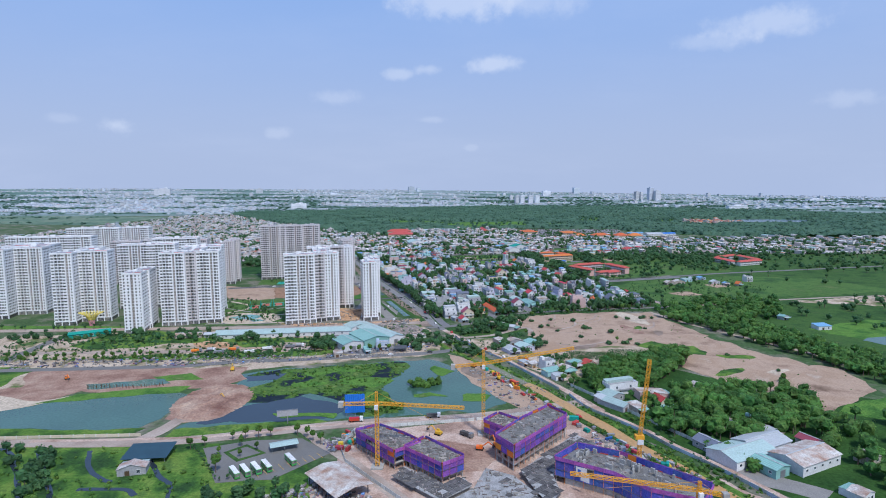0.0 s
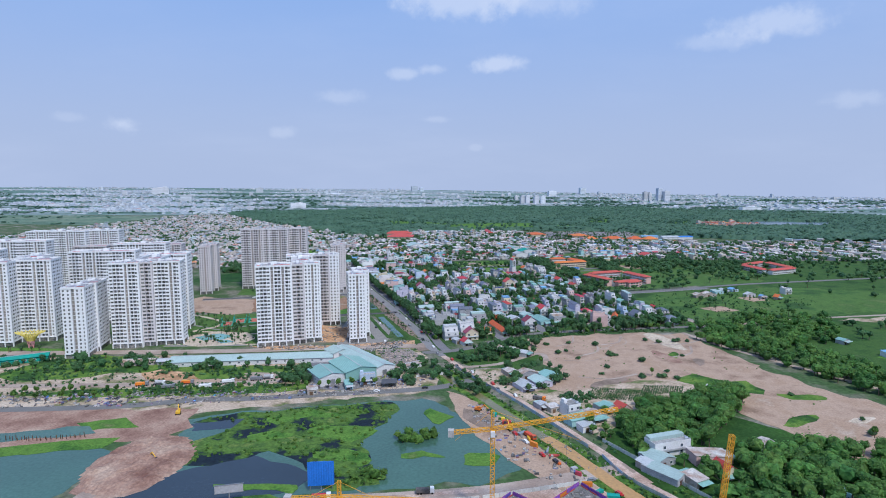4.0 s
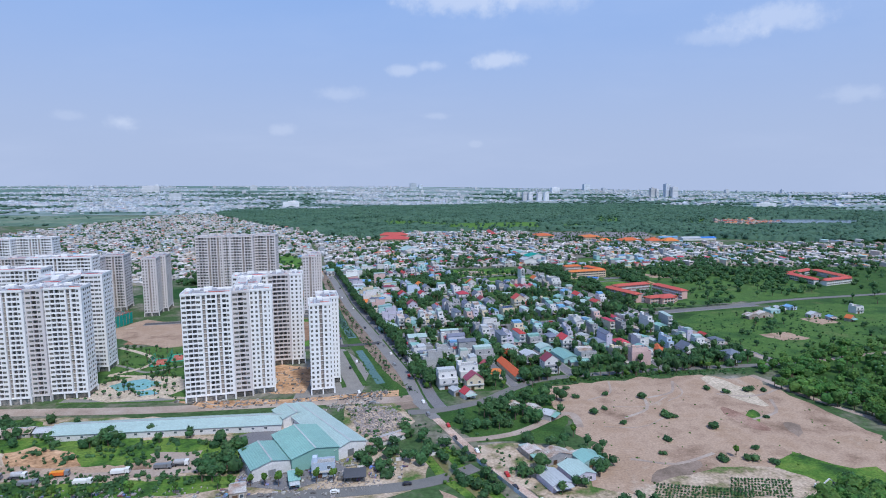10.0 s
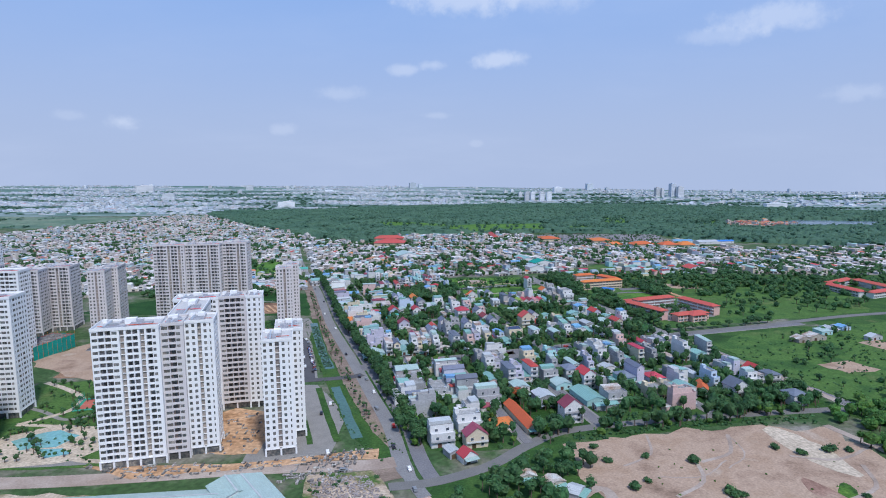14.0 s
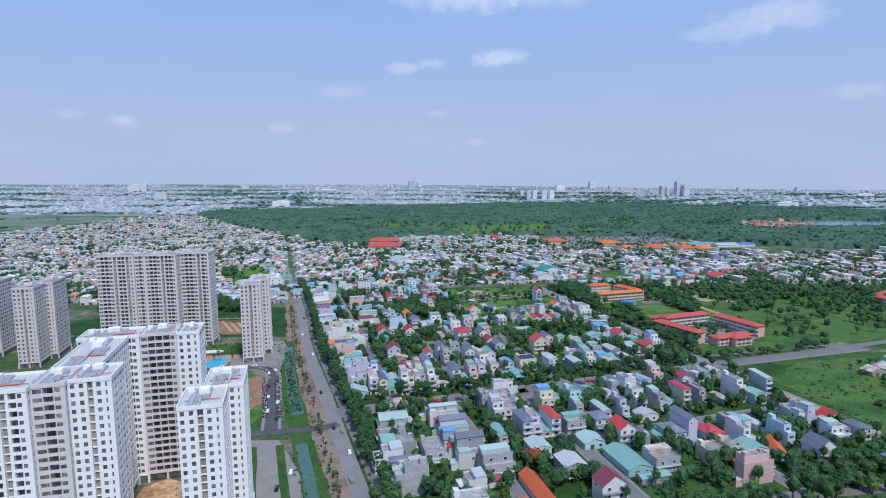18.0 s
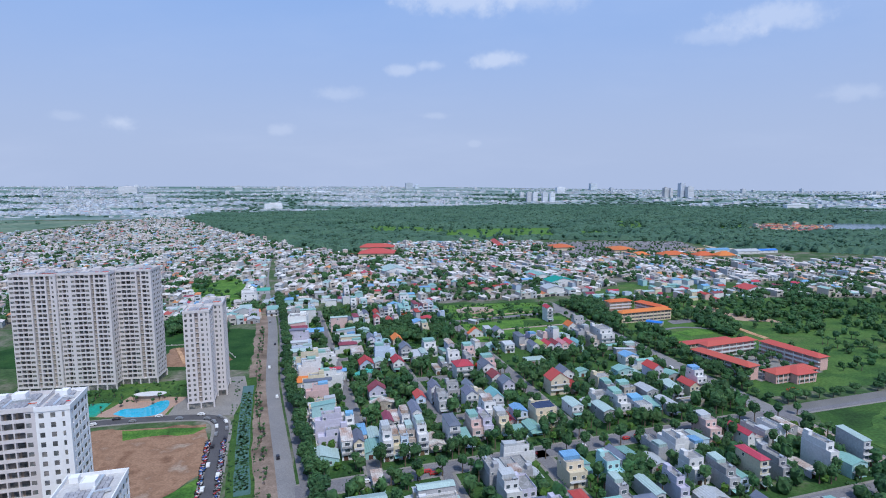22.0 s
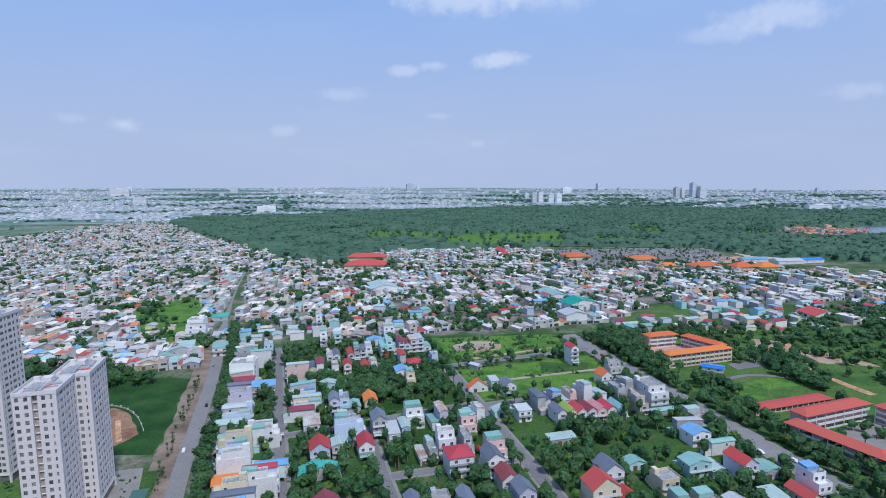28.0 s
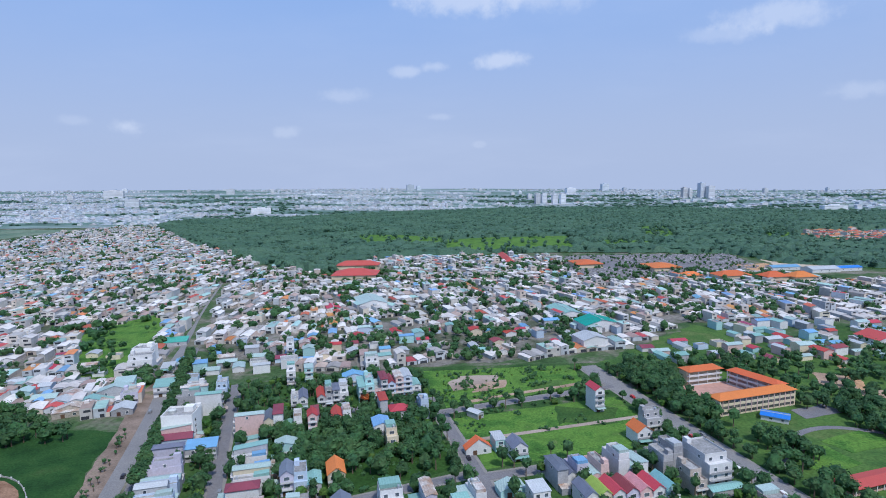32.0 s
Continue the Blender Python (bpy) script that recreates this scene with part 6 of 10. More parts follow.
# inner streets
row(84, 246, 142, 246, 0, 31, skip=.3)
row(256, 304, 176, 304, 180, 32, skip=.3)
row(122, 54, 268, 60, 0, 34, skip=0.38)
row(270, 36, 122, 34, 180, 35, skip=0.42)
row(195, 4, 268, 0, 0, 36, skip=0.5)
row(124, -20, 124, 30, -90, 37, skip=0.45)
row(74, 40, 112, 40, 0, 38, skip=.3)
row(60, 420, 140, 424, 0, 39, skip=.2)
row(140, 402, 40, 398, 180, 40, skip=.4)
row(196, -6, 196, 36, -90, 41, skip=0.45)
row(184, 30, 184, -26, 90, 42, skip=0.4)
row(252, 216, 256, 300, 90, 43, skip=.55)
row(110, 110, 110, 50, 90, 44, skip=.2)
row(72, 300, 72, 250, 90, 45, skip=.3)
row(36, 320, 30, 400, -90, 46, skip=.3)
row(120, 300, 50, 296, 180, 47, skip=.3)
row(84, 290, 140, 296, 180, 48, skip=.4)

# ---- the town beyond ----
def plots(outline, seed, wide, deep, lane, skip, turn, off=()):
    """House plots in crooked double rows along lanes: places, widths, depths and headings."""
    r = np.random.default_rng(seed)
    p = np.array(outline, float)
    c, half = (p.min(0) + p.max(0)) / 2, np.linalg.norm(p.max(0) - p.min(0)) / 2
    a = math.radians(turn)
    U, W, D, A = [], [], [], []
    v = -half
    while v < half:
        for side in (0, 1):
            d0 = r.uniform(*deep)
            w = r.uniform(wide[0], wide[1], int(2 * half / wide[0]))
            u = np.cumsum(w) - half
            keep = (u < half) & (r.random(len(u)) > skip)
            d = d0 * r.uniform(.72, 1.0, len(u))
            front = v + d / 2 if side == 0 else v + d0 - d / 2
            U.append(np.column_stack([u - w / 2, front])[keep]); W.append(w[keep]); D.append(d[keep]); A.append(np.full(keep.sum(), 180.0 * side))
            v += d0 + .4
        v += r.uniform(*lane)
    U, W, D, A = np.vstack(U), np.concatenate(W), np.concatenate(D), np.concatenate(A)
    # the lanes bend, and here and there a quarter is laid out the other way round
    bend = 16 * np.sin(U[:, :1] / 90 + 1.3) + 9 * np.sin(U[:, :1] / 37 + U[:, 1:] / 140)
    U = np.hstack([U[:, :1] + 10 * np.sin(U[:, 1:] / 70), U[:, 1:] + bend])
    slope = np.degrees(np.arctan(16 / 90 * np.cos(U[:, 0] / 90 + 1.3) + 9 / 37 * np.cos(U[:, 0] / 37 + U[:, 1] / 140)))
    P = c + np.column_stack([U[:, 0] * math.cos(a) - U[:, 1] * math.sin(a), U[:, 0] * math.sin(a) + U[:, 1] * math.cos(a)])
    ok = inside_many(P, outline)
    for k in off:
        ok &= ~inside_many(P, k)
    return P[ok], W[ok], D[ok], turn + A[ok] + slope[ok] * .8 + r.normal(0, 2.5, ok.sum()), r


def built_up(P):
    """How thickly the far land is built over: quarters in long bands, with belts of trees and fields between."""
    x, y = P[:, 0], P[:, 1]
    return np.sin(y / 58 + 1.6 * np.sin(x / 420) + .8 * np.sin(x / 130)) + .8 * np.sin(x / 300 + y / 420) + .4 * np.sin(x / 95 + 2)


def town(name, outline, seed, label, wide=(5.0, 10.0), deep=(12, 22), lane=(3, 9), skip=0.30, storey=(2.9, 3.5), off=(), turn=TURN, mats=None, tall=(.74, .20, .06), detail=True, share=None, quarters=None):
    """Houses too far to tell apart, side by side along lanes, with low pitched or flat roofs, windows and roof rooms, as one object."""
    P, w, d, a, r = plots(outline, seed, wide, deep, lane, skip, turn, off)
    if quarters is not None:
        some = built_up(P) > quarters + r.normal(0, .18, len(P))
        P, w, d, a = P[some], w[some], d[some], a[some]
    n = len(P)
    w = w * r.uniform(.9, 1.0, n)
    fl = 1 + r.choice(3, n, p=tall)
    h = fl * r.uniform(storey[0], storey[1], n)
    a = np.radians(a)
    flat = r.random(n) < np.where(fl > 1, .55, .12)
    rise = np.where(flat, 0.04, r.uniform(0.07, 0.2, n) * w)
    c = np.array([(-1, -1), (1, -1), (1, 1), (-1, 1)]) / 2

    def spread(lx, ly, z):
        return np.stack([P[:, :1] + lx * np.cos(a)[:, None] - ly * np.sin(a)[:, None], P[:, 1:] + lx * np.sin(a)[:, None] + ly * np.cos(a)[:, None], z + np.zeros_like(lx)], 2)
    lx, ly = c[:, 0] * w[:, None], c[:, 1] * d[:, None]
    over = np.where(flat, 0, .45)[:, None]
    rx, ry = lx + np.sign(lx) * over * .6, ly + np.sign(ly) * over
    zero = np.zeros((n, 1))
    e = spread(np.hstack([zero, zero]), np.hstack([ry[:, :1], ry[:, 2:3]]), (h + rise)[:, None])
    e0 = spread(np.hstack([zero, zero]), np.hstack([ly[:, :1], ly[:, 2:3]]), (h + rise)[:, None] - .06)
    ground = terrain(P[:, 0], P[:, 1])
    V = np.concatenate([spread(lx, ly, -2 * (ground[:, None] > 0)), spread(lx, ly, h[:, None]), spread(rx, ry, h[:, None] + .02 - over * .1), e, e0], 1)  # 16 corners each
    V[:, :, 2] += ground[:, None]
    base = 16 * np.arange(n)[:, None, None]
    quads = (np.array([(0, 1, 5, 4), (1, 2, 6, 5), (2, 3, 7, 6), (3, 0, 4, 7), (8, 12, 13, 11), (12, 9, 10, 13)])[None] + base)
    tris = (np.array([(4, 5, 14), (6, 7, 15)])[None] + base)
    mats = mats or TOWN_ROOFS
    chance = np.array(share if share is not None else TOWN_P)[:len(mats) - 4]
    wall_i, roof_i = r.integers(0, 3, n), 4 + r.choice(len(mats) - 4, n, p=chance / chance.sum())
    qi = np.hstack([np.repeat(wall_i[:, None], 4, 1), np.repeat(roof_i[:, None], 2, 1)])
    allv, allq, allt, iq, it = [V.reshape(-1, 3)], [quads.reshape(-1, 4)], tris.reshape(-1, 3), [qi.ravel()], np.repeat(wall_i, 2)
    count = 16 * n
    if detail:
        def plates(sel, x0, x1, y, z0, z1):
            """Dark openings just in front of the front or back wall of the houses chosen."""
            nonlocal count
            k = len(sel)
            q = np.stack([np.stack([x0, x1, x1, x0], 1), np.repeat(y[:, None], 4, 1), np.stack([z0, z0, z1, z1], 1)], 2)
            ca, sa = np.cos(a[sel])[:, None], np.sin(a[sel])[:, None]
            g = np.stack([P[sel, :1] + q[:, :, 0] * ca - q[:, :, 1] * sa, P[sel, 1:] + q[:, :, 0] * sa + q[:, :, 1] * ca, q[:, :, 2]], 2)
            allv.append(g.reshape(-1, 3)); allq.append(count + np.arange(4 * k).reshape(-1, 4)); iq.append(np.full(k, 3)); count += 4 * k
        for f in range(3):
            for sd in (-1, 1):
                sel = np.nonzero((fl > f) & (r.random(n) < .85))[0]
                k = len(sel)
                m_, hw = r.uniform(-.2, .2, k) * w[sel], r.uniform(.14, .34, k) * w[sel]
                z0 = f * h[sel] / fl[sel] + (.1 if f == 0 else .9)
                plates(sel, m_ - hw, m_ + hw, sd * (d[sel] / 2 + .04), z0, f * h[sel] / fl[sel] + r.uniform(2.1, 2.6, k))
        # roof rooms and tanks on the flat roofs
        sel = np.nonzero(flat & (r.random(n) < .7))[0]
        k = len(sel)
        bw, bd, bh = w[sel] * r.uniform(.2, .45, k), d[sel] * r.uniform(.12, .3, k), r.uniform(1.2, 2.6, k)
        ox, oy = r.uniform(-.2, .2, k) * w[sel], r.uniform(-.25, .3, k) * d[sel]
        qx, qy = ox[:, None] + c[:, 0] * bw[:, None], oy[:, None] + c[:, 1] * bd[:, None]
        ca, sa = np.cos(a[sel])[:, None], np.sin(a[sel])[:, None]
        X, Y = P[sel, :1] + qx * ca - qy * sa, P[sel, 1:] + qx * sa + qy * ca
        lo, hi = np.stack([X, Y, np.repeat(h[sel, None], 4, 1)], 2), np.stack([X, Y, np.repeat((h[sel] + bh)[:, None], 4, 1)], 2)
        allv.append(np.concatenate([lo, hi], 1).reshape(-1, 3))
        allq.append((np.array([(0, 1, 5, 4), (1, 2, 6, 5), (2, 3, 7, 6), (3, 0, 4, 7), (4, 5, 6, 7)])[None] + count + 8 * np.arange(k)[:, None, None]).reshape(-1, 4))
        iq.append(np.repeat(wall_i[sel], 5))
    ob = new(name, quick_mesh(name, np.vstack(allv), [np.vstack(allq), allt], mats, np.concatenate(iq + [it])))
    return tagged(ob, label, "houses", "", "stuff")


def tm(name, col, **k):
    return mat(name, col, 0.75, grain=0.25, fine=0.4, broad=0.05, per="island", amount=0.22, **k)


TOWN_ROOFS = [tm("far_white", (0.58, 0.55, 0.52)), tm("far_cream", (0.58, 0.51, 0.44)), tm("far_blue", (0.48, 0.51, 0.54)), tm("far_opening", (0.045, 0.05, 0.06)),
              tm("far_roof_pale", (0.60, 0.56, 0.53)), tm("far_roof_grey", (0.38, 0.36, 0.35)), tm("far_roof_teal", (0.34, 0.50, 0.47)), tm("far_roof_rust", (0.40, 0.30, 0.26)), tm("far_roof_red", (0.46, 0.11, 0.08)), tm("far_roof_orange", (0.56, 0.22, 0.09)), tm("far_roof_blue", (0.20, 0.36, 0.56)), tm("far_roof_white", (0.68, 0.65, 0.63))]
# haze put into the far city's colours: walls, roofs, openings paled and blued
CITY_HAZED = [tm("city_white", (0.60, 0.62, 0.66)), tm("city_cream", (0.58, 0.58, 0.60)), tm("city_blue", (0.48, 0.53, 0.60)), tm("city_opening", (0.28, 0.32, 0.38)), tm("city_roof_pale", (0.56, 0.59, 0.63)), tm("city_roof_grey", (0.44, 0.47, 0.52)), tm("city_roof_teal", (0.42, 0.51, 0.55)), tm("city_roof_rust", (0.46, 0.43, 0.45)), tm("city_roof_red", (0.48, 0.36, 0.36))]
TOWN_P = np.array([0.34, 0.13, 0.10, 0.12, 0.05, 0.03, 0.03, 0.20])
CITY_P = np.array([0.46, 0.26, 0.12, 0.12, 0.04])
town_soil = land("town_soil", [(0.30, (0.035, 0.06, 0.025)), (0.44, (0.09, 0.10, 0.065)), (0.52, (0.17, 0.16, 0.14)), (0.62, (0.23, 0.21, 0.19)), (0.74, (0.05, 0.09, 0.03))], 0.03, 0.35, bump=0.0)
AVE_KEEP = strip([p for p in AVENUE if p[1] < 1225], 24)
KEEP = [AVE_KEEP, strip([p for p in AVENUE if p[1] > 1200], 8)]
EDGE = [[(132, 1140), (240, 1132), (330, 1150), (330, 1186), (200, 1198), (140, 1184)], [(-208, 1090), (-150, 1112), (-120, 1140), (-120, 1215), (-226, 1190)], [(-120, 1140), (60, 1170), (130, 1200), (150, 1260), (-100, 1240)], [(200, 1200), (300, 1190), (420, 1180), (440, 1250), (230, 1250)], [(-300, 1060), (-250, 1050), (-262, 1150), (-330, 1160), (-420, 1080)]]
town_w = [(-205, 1030), (-250, 1165), (-300, 1320), (-352, 1490), (-400, 1640), (-360, 1680), (-680, 2060), (-1060, 2600), (-1200, 2650), (-1250, 1500), (-900, 1050), (-500, 1000), (-330, 1040)]
town_m = [(-150, 1130), (-100, 1110), (60, 1150), (150, 1190), (200, 1260), (420, 1270), (560, 1400), (520, 1470), (420, 1550), (200, 1480), (140, 1540), (160, 1740), (-50, 1770), (-150, 1750), (-215, 1560), (-330, 1640), (-390, 1640), (-285, 1330), (-232, 1170)]
town_e = [(330, 1160), (700, 1150), (1100, 1180), (1300, 1450), (760, 1480), (560, 1440), (430, 1270)]
GAPS = [[(-300, 1250), (-262, 1130), (-258, 1100), (-284, 1096), (-370, 1225), (-340, 1310)], [(-210, 1505), (-118, 1505), (-118, 1650), (-220, 1650)]]
for q in (town_w, town_m, town_e):
    sheet("town_ground", q, 0.05, town_soil, "lanes, yards and earth between the houses", 4)
town("far_houses", town_w, 101, "dense low houses with pale metal roofs", off=KEEP + GAPS, skip=.2, lane=(2, 6))
town("far_houses", town_m, 102, "dense low houses with pale metal roofs", off=KEEP + GAPS + EDGE[:4], skip=.26)
town("far_houses", town_e, 103, "low houses among trees", off=KEEP + EDGE[3:4], skip=.42, lane=(4, 14))
town("far_houses", [(-900, 900), (-600, 930), (-420, 1000), (-500, 1010), (-900, 1060), (-1600, 1500), (-2200, 1900), (-2300, 1300)], 104, "dense low houses with pale metal roofs", skip=.3, detail=False, wide=(7, 14), deep=(14, 24))
CITY_AREAS = [
    ([(-4600, 2900), (-2600, 2750), (-1100, 2700), (-1000, 2960), (-740, 3000), (-150, 3420), (-100, 3800), (-4600, 3700)], 105, .3, (8, 24), (12, 30), (6, 30), (3.2, 4.6)),
    ([(-150, 3420), (435, 3450), (920, 3300), (1260, 3060), (3000, 3100), (3800, 3400), (3800, 3900), (-200, 3900)], 106, .6, (8, 30), (14, 34), (14, 60), (3.2, 4.6)),
    ([(-4900, 3700), (-100, 3800), (3900, 3900), (4200, 4900), (-5300, 4900)], 107, .5, (6, 22), (10, 26), (10, 50), (2.6, 3.8)),
    ([(-4000, 4100), (200, 4100), (200, 4900), (-5000, 4900)], 109, .62, (6, 18), (9, 22), (14, 90), (2.6, 3.8))]
for q, sd, sk, wd, dp, ln, st in CITY_AREAS:
    town("far_city", q, sd, "hazy distant city of low pale blocks", wide=wd, deep=dp, lane=ln, skip=sk, storey=st, mats=CITY_HAZED, share=CITY_P, tall=(.66, .25, .09), detail=False, turn=3, quarters=.1 if sd != 109 else .3)

# the first rows of the town beyond, house by house
def town_house(x, y, w, d, h, turn, wall, roof, label):
    t = thing("house", pose(x, y, 0, 0, 0, turn), label, "house", "low houses at the edge of the town")
    HOUSES.append((x, y, max(w, d)))
    if roof is roof_concrete:
        part("wall", Shape().tub(-w / 2, -d / 2, 0, w / 2, d / 2, h, .2, .7), WALLS[wall], t)
        part("roof_terrace", Shape().box(-w / 2 + .2, -d / 2 + .2, h - .02, w / 2 - .2, d / 2 - .2, h + .05), roof, t)
    else:
        part("wall", Shape().gabled(-w / 2, -d / 2, w / 2, d / 2, 0, h, .14 * w), WALLS[wall], t)
        part("roof", Shape().gable(-w / 2, -d / 2, w / 2, d / 2, h, .14 * w, .4, .12), roof, t)


r5 = random.Random(55)
edge_free = []
for q in EDGE:
    for x, y in points_in(q, 90, np.random.default_rng(len(edge_free) + 3), [AVE_KEEP]):
        w, d = r5.uniform(6, 11), r5.uniform(8, 15)
        if all(math.dist((x, y), e) > 12.5 for e in edge_free) and len(edge_free) < 158:
            edge_free.append((x, y))
            rf = r5.choice(["silver", "pale", "teal", "rust", "flat", "flat", "red", "silver", "pale", "maroon", "blue"])
            wl = r5.choice([WHITE, WHITE, GREY, CREAM, BLUE, AQUA, PINK])
            fl = r5.choice([3.2, 3.4, 3.6, 6.6])
            town_house(x, y, w, d, fl, TURN + r5.choice((0, 90)) + r5.uniform(-5, 5), wl, RMAT[rf], f"{'two-storey' if fl > 5 else 'low'} {WNAME[wl]} house with {RNAME[rf]}")

# woods of the distance
r6 = np.random.default_rng(61)
VILLAS = [(760, 1900), (900, 1960), (1000, 2120), (860, 2200), (740, 2060)]
CLEARINGS = FAIRWAYS + [VILLAS, [(900, 2130), (1060, 2230), (1300, 2150), (1100, 1950), (880, 1960)]]
P = points_in(FOREST, 7600, r6, CLEARINGS)
wood("far_wood", P, r6, leaf_far_hazed, "wide dark green wood seen from afar", (4.5, 9), (8, 12), 12, 3.0, trunks=False, up=1.8)
# the closed canopy between the single crowns: a lumpy sheet of leaves
gx, gy = np.arange(-1130, 1910, 9.0), np.arange(1500, 3410, 9.0)
GX, GY_ = np.meshgrid(gx, gy)
GX, GY_ = GX + r6.uniform(-3, 3, GX.shape), GY_ + r6.uniform(-3, 3, GY_.shape)
GZ = 7.0 + r6.uniform(-4.2, 4.2, GX.shape) + 1.4 * np.sin(GX / 31) * np.sin(GY_ / 43)
V = np.column_stack([GX.ravel(), GY_.ravel(), GZ.ravel()])
nx = len(gx)
i0 = (np.arange(len(gy) - 1)[:, None] * nx + np.arange(nx - 1)[None]).ravel()
Q = np.column_stack([i0, i0 + 1, i0 + nx + 1, i0 + nx])
mid = V[Q].mean(1)[:, :2]
ok = inside_many(mid, FOREST)
for q in CLEARINGS:
    ok &= ~inside_many(mid, q)
V[np.unique(Q[~ok]), 2] = 0.2  # the edge comes down to the ground
tagged(new("wood_canopy", quick_mesh("wood_canopy", V, Q[ok], leaf_far_hazed)), "closed green canopy of the distant wood", "trees", "", "stuff")
r6 = np.random.default_rng(62)
for q, n, lb in [
    (town_w, 1900, "trees between the houses"), ([(-150, 1130), (60, 1150), (200, 1260), (420, 1270), (560, 1400), (420, 1550), (-50, 1750), (-215, 1560), (-390, 1640), (-285, 1330)], 850, "trees between the houses"),
    ([(330, 1160), (1100, 1180), (1300, 1450), (560, 1440)], 700, "trees between the houses"),
    ([(280, 1010), (390, 1010), (700, 1150), (420, 1260), (260, 1180)], 380, "green belt of trees"),
]:
    C0 = points_in(q, n // 5, r6, KEEP)
    P = np.vstack([np.repeat(C0, 8, 0) + r6.normal(0, 1, (len(C0) * 8, 2)) * np.repeat(r6.uniform(3, 12, len(C0)), 8)[:, None], points_in(q, int(n * .45), r6, KEEP)])
    wood("scattered_trees", P, r6, leaf, lb, (2.0, 4.4), (4.5, 7.5), 18, 1.5, trunks=False, up=.8)
for q, n, big in [([(-4600, 2750), (-1100, 2720), (-200, 3500), (-200, 4800), (-5000, 4800)], 2200, (5, 18)), ([(-100, 3460), (435, 3460), (920, 3310), (1500, 2850), (4200, 3000), (4400, 4800), (-200, 4800)], 3200, (6, 20)), ([(-2600, 2200), (-1300, 2000), (-1250, 2500), (-2600, 2740)], 110, (6, 14))]:
    P = points_in(q, n * 3, r6)
    P = P[built_up(P) < r6.normal(-.35, .3, len(P))][:n]
    P = P[P[:, 1] < 4250]
    wood("far_trees", P, r6, leaf_far_hazed, "distant tree belts in the city", big, (5, 8), 6, 5.0, z=terrain(P[:, 0], P[:, 1]), trunks=False, flat=.3, up=2.5)

# big shade trees in clumps between the nearer town houses
for q, n in ((town_w, 120), (town_m, 50), (town_e, 40)):
    C0 = points_in(q, n, r6, KEEP)
    C0 = C0[C0[:, 1] < 1620]
    P = np.repeat(C0, 6, 0) + r6.normal(0, 1, (len(C0) * 6, 2)) * np.repeat(r6.uniform(4, 14, len(C0)), 6)[:, None] * (1.4, .7)
    wood("scattered_trees", P[inside_many(P, q)], r6, leaf, "big shade trees between the town houses", (3.2, 5.6), (6, 9.5), 20, 1.7, trunks=False, up=.8)

# graves, tree rows and villas at the wood's edge
GY = [(140, 1530), (170, 1750), (300, 1765), (462, 1758), (440, 1600), (300, 1520), (202, 1490)]
GS = Shape()
for x, y in points_in(GY, 2600, r6, [[(150, 1600), (240, 1600), (240, 1690), (150, 1690)], [(260, 1580), (350, 1580), (350, 1660), (260, 1660)]]):
    w_, h_ = r6.uniform(.8, 1.8), r6.uniform(.6, 2.2)
    GS.box(x - w_, y - w_ * .7, 0, x + w_, y + w_ * .7, h_)
solid("graves", GS, tm("grave_stone", (0.34, 0.33, 0.34), ), "crowded grey graves of the burial ground", "graves", "", "stuff")
wood("scattered_trees", points_in(GY, 260, r6), r6, leaf, "small trees between the graves", (1.6, 3), (3, 5), 16, 1.4, trunks=False)
for q in FAIRWAYS:
    wood("fairway_trees", points_in(q, 44, r6), r6, leaf_far_hazed, "loose trees on the fairway", (4, 6.5), (8, 12), 12, 3.2, trunks=False)
town("far_villas", VILLAS, 108, "orange-roofed villas among trees", wide=(9, 14), deep=(10, 16), lane=(8, 16), skip=.55, mats=TOWN_ROOFS[:4] + [TOWN_ROOFS[9], TOWN_ROOFS[8]], share=[.6, .4])

# taller buildings on the skyline
def block(x, y, w, d, h, m, label, n=5):
    t = thing("distant_building", pose(x, y, float(terrain(x, y)) - 1, 0, 0, TURN), label, "building", "tall buildings of the skyline")
    S = Shape().box(-w / 2, -d / 2, 0, w / 2, d / 2, h).box(-w * .2, -d * .25, h, w * .2, d * .25, h + 4)
    part("wall", S, m, t)
    B = Shape()
    for k in range(int(h / 7)):
        B.box(-w / 2 + 1, -d / 2 - .3, k * 7 + 3, w / 2 - 1, -d / 2 + .1, k * 7 + 5.5)
    part("glazing", B, CITY_HAZED[4], t, "pale window bands, haze in their colour")
    return t


